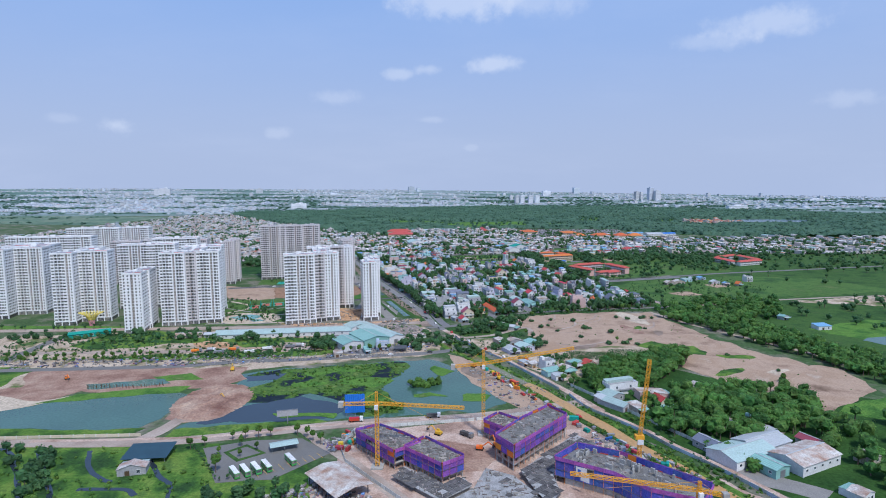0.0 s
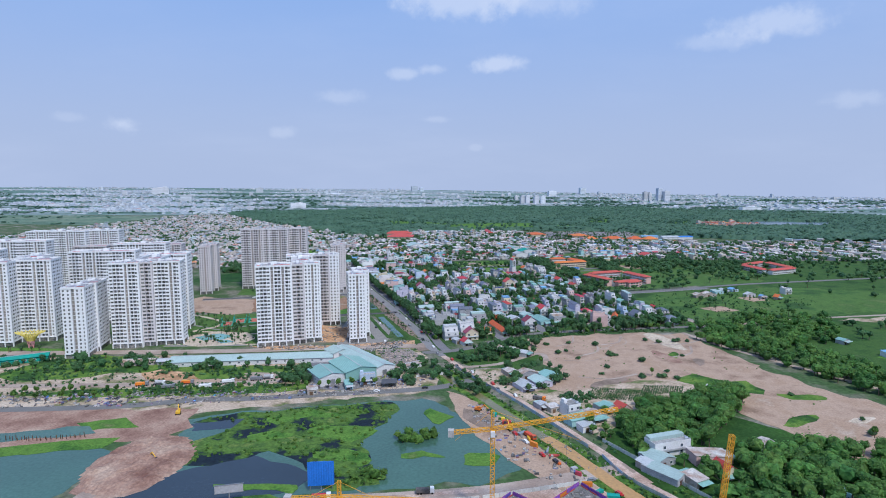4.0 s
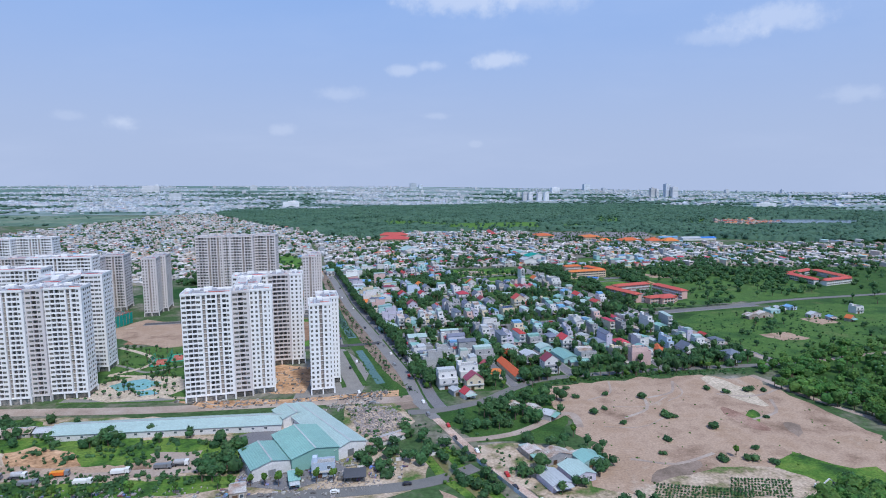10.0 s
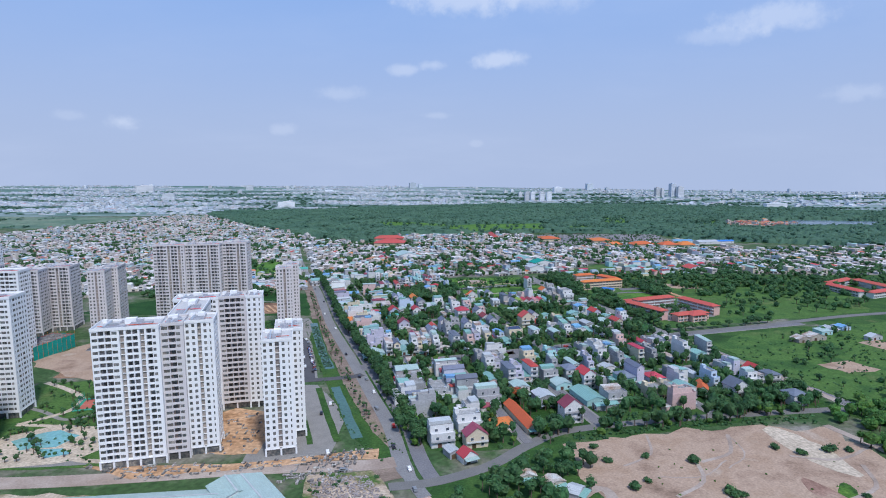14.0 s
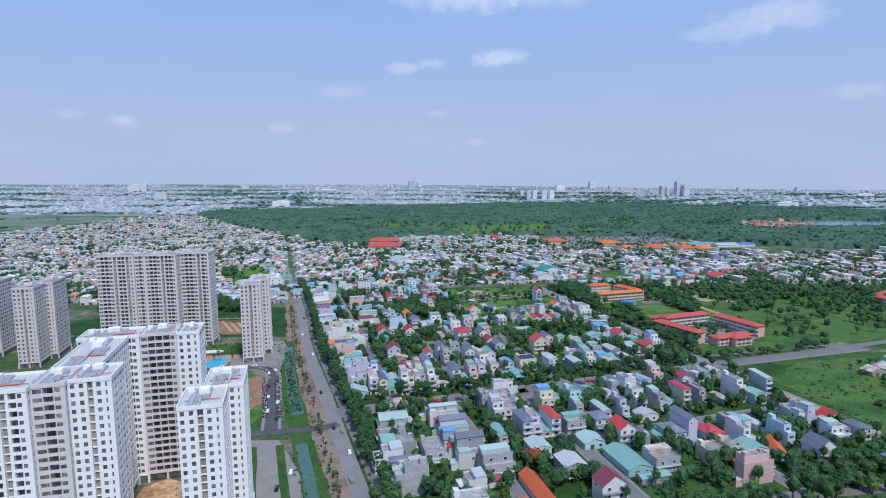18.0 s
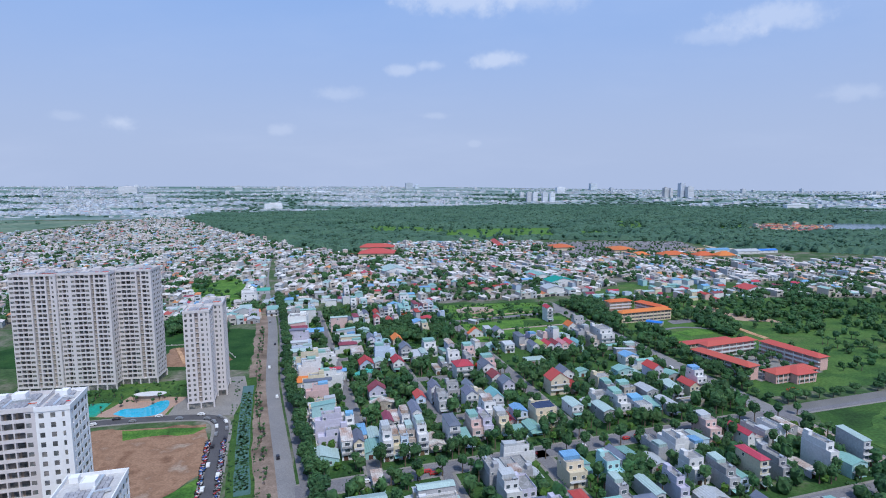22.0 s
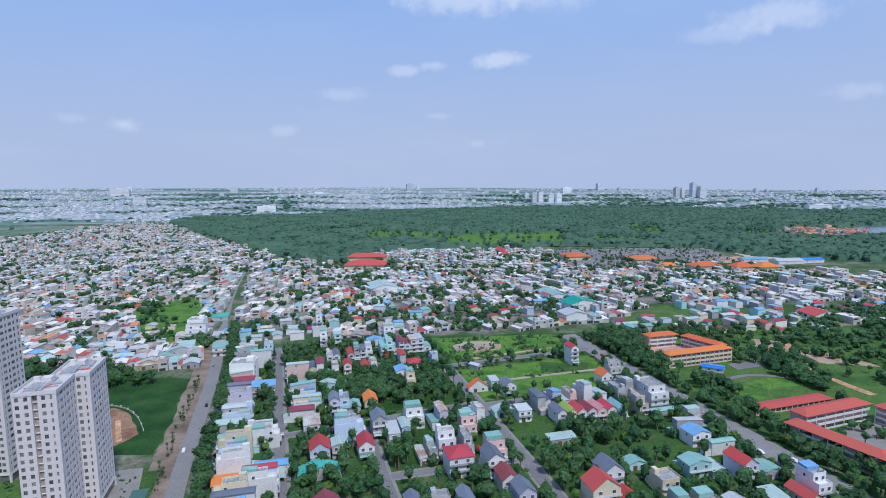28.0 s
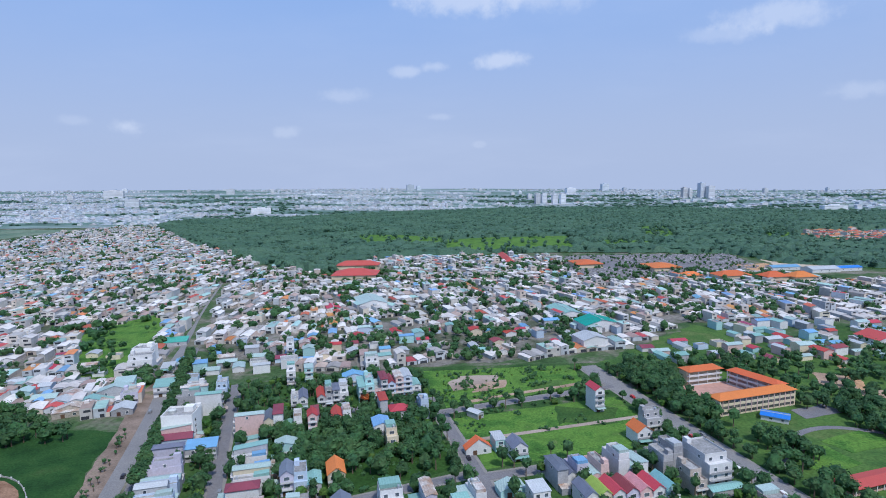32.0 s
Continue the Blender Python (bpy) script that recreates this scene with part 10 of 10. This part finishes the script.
STRAIGHT = [p for p in AVENUE if 590 < p[1] < 1160]
along(STRAIGHT, 6.6, 11.5, "street", 1.3, 1.4, 1, .06)
YOUNG = strip([p for p in AVENUE if 600 < p[1] < 1030], 22)
along([G(30, 104.5), G(262, 117)], 11, 0, "slender", 1.0, .7, 4, .25)
along([G(36, 119.5), G(262, 132)], 12, 0, "slender", 1.1, .7, 5, .3)
along([G(281, 140), G(283, 430)], 9, 0, "broad", .8, 1.0, 6, .1)
along([G(262, 140), G(263, 400)], 17, 0, "street", .8, 1.0, 7, .35)
along([G(290, 136), G(400, 138)], 9, 0, "broad", .85, 1.5, 8, .15)
along([G(142, 140), G(141, 390)], 14, 0, "street", .8, 1.5, 9, .3)
along([(-420, 425), (-230, 441), (-140, 459), (-60, 472)], 7.5, -4, "tall", .7, 1.6, 10, .25)
along([(-420, 440), (-230, 456)], 7.5, 0, "tall", .7, 1.6, 12, .25)
along([(-128, 304), (-92, 312), (-72, 296)], 7, 0, "tall", .7, .5, 11, .1)
for x, y, s in ((-122, 268, 1.1), (-128, 286, .6), (-120, 296, .6), (-116, 284, .5), (-110, 292, .5), (-140, 296, .6), (-146, 292, .6)):
    tree("tall", x, y, s)
tree("flame", *G(84, 20), 1.0); tree("flame", *G(128, 250), .7); tree("flame", *G(300, 140), .9); tree("flame", *G(106, 420), .8)
for x, y, s in [(70, 585, 1), (90, 590, .8), (112, 586, 1.3), (76, 560, 1.1), (84, 566, .9), (118, 556, 1.2), (122, 555, 1), (139, 541, 1.2), (160, 602, 1.2), (170, 596, 1), (186, 600, 1.3), (196, 600, 1), (108, 524, .9), (128, 502, 1), (142, 503, 1.1), (150, 515, .9), (100, 508, .7), (152, 500, 1), (176, 556, .7), (216, 470, .8), (180, 488, .9), (228, 410, 1.2), (236, 430, .8), (90, 545, .8), (66, 600, .8)]:
    tree("bush", x, y, s)
tree("tall", 136, 506, .8); tree("tall", 58, 527, .7); tree("tall", 226, 405, .8)
rw = np.random.default_rng(81)


def clear_of_houses(P, gap=1.5):
    H = np.array(HOUSES)
    d = np.hypot(P[:, None, 0] - H[None, :, 0], P[:, None, 1] - H[None, :, 1]) - H[None, :, 2] * .5
    return P[d.min(1) > gap]


HOUSING = [G(4, -28), G(60, -44), G(276, -46), G(284, 130), G(286, 440), G(150, 470), G(-4, 470)]
OPEN = [[G(152, 318), G(256, 318), G(262, 385), G(152, 380)], [G(154, 398), G(255, 408), G(262, 452), G(150, 470)], [G(156, 248), G(175, 248), G(175, 296), G(156, 292)], [G(205, 218), G(246, 218), G(246, 238), G(205, 238)]]


def clear_plots(P, gap):
    """Places that stand at least gap metres from every house wall."""
    d = P - np.array((-44, 623))
    u, v = d[:, 0] * CU + d[:, 1] * SU, -d[:, 0] * SU + d[:, 1] * CU
    ok = np.ones(len(P), bool)
    for a, c, w, e in MARKED:
        ok &= (np.abs(u - a) > w / 2 + gap) | (np.abs(v - c) > e / 2 + gap)
    return P[ok]


P = clear_plots(points_in(HOUSING, 4700, rw, STREETS + OPEN), 1.0)
n_ = len(P)
wood("garden_trees", P[:int(n_ * .36)], rw, leaf, "garden trees between the houses", (2.0, 3.9), (5, 10.5), 58, .85, flat=1.25)
wood("garden_trees", P[int(n_ * .36):int(n_ * .46)], rw, leaf_light, "lighter green garden trees", (1.6, 3.0), (3, 6.5), 46, .75)
wood("scrub_bushes", P[int(n_ * .46):int(n_ * .8)], rw, leaf, "garden shrubs between the houses", (.8, 1.8), (.9, 2.2), 18, .65, trunks=False)
WB = [G(38, 318), G(136, 330), G(132, 408), G(34, 400)]
wood("dense_grove", clear_of_houses(points_in(WB, 230, rw), .5), rw, leaf, "dense dark grove between house rows", (2.6, 4.4), (5, 9), 80, .9)
wood("dense_grove", clear_of_houses(points_in([G(70, -30), G(112, -28), G(112, 34), G(70, 34)], 40, rw), .5), rw, leaf, "dense dark grove between house rows", (2.4, 4), (4, 7), 80, .9)
wood("dense_grove", clear_of_houses(points_in([G(192, -36), G(272, -40), G(272, 30), G(230, 40), G(194, -6)], 70, rw), .5), rw, leaf, "dense dark grove between house rows", (2.4, 4), (4, 7), 80, .9)
A_ = [(86, 398), (94, 424), (112, 442), (142, 455), (169, 474), (184, 467), (176, 450), (150, 416), (132, 388)]
B_ = [(122, 386), (186, 391), (226, 381), (214, 340), (190, 318), (150, 308), (116, 318), (112, 340), (136, 352), (138, 380)]
C_ = [(204, 612), (276, 592), (330, 460), (300, 393), (268, 480), (232, 560)]
D_ = [(208, 640), (243, 668), (320, 708), (370, 692), (330, 600), (250, 570), (228, 585)]
E_ = [(190, 312), (214, 336), (330, 340), (330, 190), (190, 196), (196, 270)]
wood("wood", points_in(A_, 190, rw), rw, leaf_wood, "dense green wood beside the village", (2.8, 4.6), (6, 10), 140, .75)
wood("wood", clear_of_houses(points_in(B_, 260, rw), 0), rw, leaf_wood, "dense green wood beside the village", (2.8, 4.6), (6, 10), 140, .75)
wood("wood", points_in(C_, 260, rw), rw, leaf_wood, "dark belt of trees beyond the bare field", (2.8, 4.8), (5, 9), 60, 1.1)
wood("wood", points_in(D_, 190, rw), rw, leaf_wood, "dark belt of trees beyond the bare field", (2.8, 4.8), (5, 9), 60, 1.1)
wood("wood", clear_of_houses(points_in(E_, 210, rw), 0), rw, leaf_wood, "dense green wood behind the factory", (2.8, 5), (5, 10), 130, .78)
wood("wood", clear_of_houses(points_in([(-6, 545), (20, 575), (36, 596), (52, 600), (62, 580), (60, 560), (30, 535), (0, 530)], 60, rw), 0), rw, leaf, "trees round the small farmstead", (2.2, 4), (4, 8), 80, .9)
wood("wood", clear_of_houses(points_in([(24, 480), (30, 520), (70, 512), (76, 490), (40, 462)], 40, rw, [strip(AVENUE, 12)]), 0), rw, leaf, "trees round the village houses", (2, 3.6), (4, 7), 80, .85)
wood("wood", clear_of_houses(points_in([(66, 380), (60, 430), (110, 450), (140, 400), (120, 345), (90, 340)], 70, rw, [strip(AVENUE, 16)]), 0), rw, leaf_wood, "trees round the village houses", (2, 3.6), (4, 7), 80, .85)
SW = [(108, 1100), (130, 1034), (148, 1022), (136, 1070), (138, 1100), (116, 1132)]
wood("wood", points_in(SW, 150, rw), rw, leaf, "dense trees beside the school", (2.6, 4.4), (6, 11), 70, 1.0)
wood("wood", clear_of_houses(points_in([(172, 884), (157, 930), (146, 984), (152, 1008), (172, 1000), (172, 930), (195, 876)], 80, rw), 0), rw, leaf, "dense trees beside the school", (2.4, 4), (5, 9), 70, 1.0)
wood("wood", points_in([(200, 1050), (180, 1100), (210, 1140), (260, 1100), (250, 1000), (225, 1010)], 60, rw), rw, leaf, "dense trees beside the school", (2.6, 4.4), (5, 9), 60, 1.0)
wood("wood", points_in([(176, 924), (224, 944), (246, 900), (204, 884)], 26, rw), rw, leaf, "courtyard trees of the school", (1.8, 3), (4, 6.5), 70, .8)
wood("wood", points_in([(-210, 1000), (-280, 1035), (-380, 1030), (-400, 980), (-300, 975)], 170, rw), rw, leaf, "dense dark trees beside the meadow", (2.6, 4.6), (5, 9), 70, 1.0)
wood("wood", points_in([(-205, 870), (-300, 880), (-330, 960), (-260, 940)], 70, rw), rw, leaf_light, "young trees behind the tower", (1.6, 3), (3, 6), 60, .8)
wood("wood", points_in([(300, 640), (560, 720), (700, 900), (640, 1050), (420, 960), (330, 850), (270, 760)], 34, rw), rw, leaf, "scattered trees of the open fields", (2.4, 4.4), (4, 8), 40, 1.2)
wood("wood", points_in([(420, 500), (900, 560), (1000, 900), (600, 740), (330, 660)], 330, rw), rw, leaf, "scattered trees of the open fields", (2.6, 5), (4, 8), 34, 1.4)
wood("wood", points_in([(480, 930), (900, 900), (1200, 1180), (700, 1160), (500, 1080)], 330, rw), rw, leaf, "scattered trees of the open fields", (2.8, 5), (4, 8), 34, 1.4)
wood("wood", points_in([(330, 900), (420, 930), (480, 1010), (430, 1060), (340, 1000)], 60, rw), rw, leaf, "trees between fields and village", (2.6, 4.6), (4, 9), 50, 1.1)
wood("wood", points_in([(-420, 490), (-250, 500), (-115, 500), (-112, 512), (-240, 545), (-420, 525)], 90, rw), rw, leaf, "scrubby trees behind the earth track", (1.6, 3.4), (2.5, 6), 60, .8)
wood("wood", points_in([(-130, 470), (-112, 478), (-112, 505), (-130, 500)], 16, rw), rw, leaf, "scrubby trees by the works yard", (2.2, 4), (4, 8), 80, .8)
wood("wood", points_in([(-40, 480), (-20, 490), (-20, 530), (-36, 540), (-58, 500)], 34, rw), rw, leaf, "scrubby trees by the works yard", (1.8, 3.4), (3, 6), 70, .8)
wood("wood", points_in([(-330, 190), (-240, 190), (-225, 290), (-330, 292)], 60, rw), rw, leaf, "scrubby trees of the wet meadow", (1.8, 3.4), (3, 6), 80, .8)
wood("wood", points_in([(-900, 800), (-600, 880), (-420, 980), (-700, 1020), (-1000, 1000)], 320, rw), rw, leaf, "dark trees behind the towers", (3, 5), (5, 9), 40, 1.3)
wood("wood", points_in([(-560, 980), (-420, 1040), (-520, 1120), (-640, 1080)], 120, rw), rw, leaf, "dark grove in the town", (3, 5), (5, 9), 40, 1.3)
# low growth
wood("scrub_bushes", points_in(MARSH, 260, rw), rw, leaf_light, "reeds and low bushes standing in the marsh", (.6, 2.0), (.6, 1.4), 16, .6, trunks=False)
wood("scrub_bushes", points_in([(-420, 440), (-240, 452), (-120, 462), (-118, 500), (-420, 500)], 420, rw), rw, leaf, "weeds and low bushes", (.5, 1.6), (.6, 1.8), 14, .6, trunks=False)
wood("scrub_bushes", points_in([(-330, 190), (-120, 190), (-100, 250), (-150, 292), (-330, 292)], 420, rw), rw, leaf_light, "reeds and low bushes", (.5, 1.6), (.6, 1.6), 14, .6, trunks=False)
BEDS = np.array([(80 + i * 1.5 + j * 1.0, 459 + j * 2.3 - i * .18) for i in range(28) for j in range(9)] + [(118 + i * 1.5 + j * 1.0, 470 + j * 2.3 - i * .1) for i in range(18) for j in range(7)]) + rw.normal(0, .15, (28 * 9 + 18 * 7, 2))
wood("nursery_shrubs", BEDS, rw, leaf, "rows of nursery shrubs", (.5, .8), (.8, 1.2), 14, .5, trunks=False)

def clumps(poly, n, each, spread):
    """Places in loose clusters of several plants."""
    C0 = points_in(poly, n, rw)
    P = np.repeat(C0, each, 0) + rw.normal(0, 1, (len(C0) * each, 2)) * np.repeat(rw.uniform(spread[0], spread[1], len(C0)), each)[:, None]
    return P[inside_many(P, poly) & ~inside_many(P, strip(LANE_S, 9))]


LOT_N, LOT_S = [G(152, 396), G(255, 406), G(262, 452), G(150, 470)], [G(152, 318), G(256, 318), G(262, 385), G(152, 380)]
wood("scrub_bushes", clumps(LOT_N, 26, 9, (1.5, 6)), rw, leaf, "shrubs in clumps on the vacant lot", (.6, 2.0), (.7, 2.4), 18, .7, trunks=False)
wood("scrub_bushes", clumps(LOT_N, 14, 8, (3, 9)), rw, leaf_light, "tall weeds on the vacant lot", (.4, 1.2), (.4, 1.0), 14, .5, trunks=False)
wood("scrub_bushes", clumps(LOT_S, 9, 7, (1.5, 5)), rw, leaf, "shrubs in clumps on the vacant lot", (.5, 1.6), (.6, 1.8), 14, .5, trunks=False)
for q, m_, lb in (([(168, 424), (196, 430), (204, 444), (180, 452), (164, 440)], dirt_road, "bare earth on the vacant lot"), ([(214, 410), (240, 414), (246, 426), (222, 424)], pasture, "darker weeds on the vacant lot"), ([(160, 326), (188, 324), (196, 340), (172, 350)], grass_bright, "brighter grass on the vacant lot"), ([(206, 356), (240, 350), (252, 368), (220, 380)], grass, "darker weeds on the vacant lot"), ([(208, 322), (246, 322), (242, 332), (214, 334)], grass_bright, "brighter grass on the vacant lot")):
    sheet("grass_patch", [G(*p) for p in q], .135, m_, lb, 3.5)
wood("scrub_bushes", clumps([(-345, 484), (-338, 526), (-300, 540), (-232, 524), (-118, 514), (-112, 488), (-190, 486), (-262, 497)], 44, 8, (2, 7)), rw, leaf, "scrub in clumps before the long shed", (.7, 2.2), (.8, 2.6), 18, .6, trunks=False)
wood("wood", clumps([(-279, 526), (-259, 540), (-235, 524), (-249, 512)], 4, 6, (3, 6)), rw, leaf, "trees round the rusty shed", (1.6, 3.2), (3, 6.5), 50, .8)
wood("wood", np.vstack([np.array(c) + rw.normal(0, 3.2, (7, 2)) for c in ((-198, 513), (-124, 510), (-116, 492))]), rw, leaf, "clump of trees before the long shed", (2, 3.4), (4, 7), 60, .8)
wood("scrub_bushes", clumps([(-300, 456), (-231, 464), (-214, 479), (-134, 484), (-118, 474), (-150, 462), (-206, 454)], 40, 7, (1.5, 5)), rw, leaf, "scrub in clumps under the young trees", (.6, 1.9), (.7, 2.2), 16, .6, trunks=False)
SOUTH = [(76, 341), (103, 350), (126, 303), (140, 278), (134, 255), (116, 262), (96, 290)]
wood("scrub_bushes", clumps(SOUTH, 22, 8, (2, 6)), rw, leaf_light, "weeds in clumps beside the ditch", (.6, 1.8), (.6, 2.0), 16, .6, trunks=False)
wood("wood", clumps([(100, 340), (126, 303), (140, 270), (150, 280), (124, 330), (108, 350)], 8, 5, (2, 6)), rw, leaf_wood, "loose trees beside the ditch", (1.6, 3.2), (3, 7), 60, .75)
wood("scrub_bushes", clumps([(-76, 568), (-46, 573), (-30, 545), (-42, 524), (-60, 518), (-74, 545)], 14, 6, (1, 4)), rw, leaf, "weeds between the scrap", (.5, 1.5), (.5, 1.6), 14, .5, trunks=False)
wood("young_trees", clumps([(-262, 600), (-240, 660), (-205, 640), (-190, 590), (-205, 578), (-250, 580)], 12, 4, (2, 5)), rw, leaf, "young planted trees of the park", (.9, 1.7), (2.6, 4.8), 46, .5)
wood("scrub_bushes", points_in(strip(DITCH, 17), 260, rw, [strip(DITCH, 8.5)]), rw, leaf_light, "weeds along the ditch", (.5, 1.5), (.5, 1.5), 14, .5, trunks=False)
wood("scrub_bushes", points_in(strip(CANAL, 18), 200, rw, [strip(CANAL, 9)]), rw, leaf, "weeds along the canal", (.4, 1.0), (.4, 1.0), 12, .4, trunks=False)
wood("scrub_bushes", points_in(BARE, 90, rw), rw, leaf_light, "stray weeds on the bare field", (.3, .9), (.3, .7), 12, .4, trunks=False)
wood("scrub_bushes", points_in([(-62, 252), (-40, 240), (140, 200), (150, 246), (97, 311), (78, 345), (100, 330)], 60, rw, [[(-60, 200), (110, 200), (110, 330), (-60, 330)]]), rw, leaf_light, "weeds round the site", (.5, 1.3), (.5, 1.2), 14, .5, trunks=False)
PADS = Shape()
for x, y in points_in(strip([(-105, 728), (-123, 777), (-148, 850)], 6), 900, rw):
    q = rw.uniform(.3, .8)
    PADS.prism([(x + q * math.cos(a), y + q * math.sin(a)) for a in (0, 1.05, 2.1, 3.14, 4.2, 5.2)], .22, .25)
solid("lily_pads", PADS, leaf, "floating lily pads on the canal", "water plants", "", "stuff")

wood("wood", points_in([(226, 960), (240, 1010), (246, 1050), (236, 1070), (220, 1050), (214, 1020), (224, 1000)], 70, rw), rw, leaf, "dense trees beside the sports lawns", (2.4, 4.2), (4, 8), 60, 1.0)
wood("wood", points_in([(255, 960), (262, 1030), (300, 1030), (340, 1000), (330, 900), (270, 870)], 50, rw), rw, leaf, "scattered trees on the rough belt", (1.8, 3.8), (3, 7), 50, 1.0)
wood("wood", points_in([(200, 1110), (240, 1120), (250, 1150), (160, 1150), (120, 1140), (140, 1112)], 60, rw), rw, leaf, "dense trees at the edge of the town", (2.4, 4.4), (4, 9), 50, 1.1)
wood("wood", points_in([(290, 1050), (460, 1030), (480, 1120), (300, 1130)], 110, rw), rw, leaf, "dense trees at the edge of the town", (2.4, 4.6), (4, 9), 44, 1.2)
wood("scrub_bushes", points_in([(-262, 572), (-184, 576), (-180, 640), (-200, 690), (-296, 680), (-296, 640)], 200, rw), rw, leaf, "clipped shrubs of the park", (.5, 1.3), (.5, 1.3), 14, .5, trunks=False)
wood("scrub_bushes", points_in([(-280, 806), (-190, 842), (-160, 870), (-180, 880), (-290, 846)], 160, rw), rw, leaf, "clipped shrubs of the pool garden", (.5, 1.4), (.5, 1.5), 14, .5, trunks=False)
wood("wood", points_in([(-24, 508), (-12, 520), (4, 505), (18, 470), (10, 452), (-6, 482)], 40, rw), rw, leaf, "scrubby trees along the ditch", (1.4, 2.8), (2.5, 5), 60, .8)
wood("wood", clear_of_houses(points_in([(-150, 1112), (-60, 1140), (60, 1150), (130, 1190), (100, 1240), (-220, 1190), (-212, 1100)], 170, rw, [AVE_KEEP]), 0), rw, leaf, "trees between the first town houses", (2, 4), (4, 8), 44, 1.1)

along([G(70, 126), G(69, 296)], 11, 0, "street", .95, 1.4, 20, .3)
along([G(27, 128), G(18, 470)], 10, 0, "street", .9, .8, 21, .3)
along([(-144, 293), (-118, 259), (-92, 270)], 4, 0, "sapling", .6, .3, 22, .05)
for q, n in (([(-224, 286), (-214, 286), (-190, 246), (-206, 242)], 26), ([(-300, 262), (-250, 270), (-235, 240), (-300, 236)], 40), ([(-120, 246), (-84, 258), (-74, 246), (-110, 232)], 16)):
    wood("wood", points_in(q, n, rw), rw, leaf, "trees standing in the wet meadow", (1.8, 3.6), (3, 7), 70, .8)
wood("wood", points_in([(-40, 398), (-20, 404), (-12, 396), (-34, 388)], 12, rw), rw, leaf_light, "bushy islet in the marsh", (2, 3.4), (2.5, 4.5), 60, .8)
wood("wood", points_in([(-66, 352), (-40, 356), (-36, 346), (-60, 342)], 12, rw), rw, leaf_light, "bushes at the edge of the marsh", (1.6, 2.8), (2, 4), 60, .8)

wood("young_trees", points_in(YOUNG, 100, rw, [strip(AVENUE, 15), strip([(p[0] + 12, p[1] + 3) for p in AVENUE if 560 < p[1] < 1100], 14)]), rw, leaf, "young trees on the avenue's earth verge", (.7, 1.3), (2.2, 4.2), 36, .45)
for q, n in (([(-255, 575), (-205, 575), (-205, 640), (-255, 640)], 20), ([(-300, 640), (-240, 640), (-240, 690), (-300, 690)], 20), ([(-280, 812), (-160, 812), (-170, 846), (-280, 840)], 24), ([(-470, 538), (-330, 552), (-330, 556), (-470, 543)], 22)):
    wood("young_trees", points_in(q, n, rw), rw, leaf, "young planted trees of the park", (1.0, 1.9), (3, 5.5), 46, .55)

wood("wood", points_in([(225, 665), (330, 700), (400, 780), (360, 850), (240, 820), (215, 770)], 40, rw), rw, leaf, "loose trees on the rough pasture", (1.2, 2.6), (2.5, 6), 50, .9)
wood("scrub_bushes", points_in([(225, 665), (330, 700), (420, 780), (380, 860), (240, 820), (212, 770)], 380, rw), rw, leaf, "weeds and shrubs on the rough pasture", (.5, 1.6), (.5, 1.6), 14, .6, trunks=False)
wood("scrub_bushes", points_in([(60, 606), (120, 626), (200, 634), (206, 646), (120, 634), (56, 616)], 150, rw), rw, leaf, "weeds and shrubs along the curving street", (.5, 1.6), (.5, 1.6), 14, .6, trunks=False)

wood("scrub_bushes", points_in([(62, 461), (76, 469), (89, 462), (78, 452), (63, 450)], 60, rw), rw, leaf, "bushes beside the village houses", (.8, 2.2), (1, 3), 24, .6, trunks=False)
wood("scrub_bushes", points_in(strip(AVENUE[:80], 30), 260, rw, [strip(AVENUE, 9), strip(DITCH, 9), [(-60, 545), (60, 545), (60, 700), (-60, 700)]]), rw, leaf, "weeds along the street and the ditch", (.4, 1.4), (.5, 1.4), 14, .5, trunks=False)
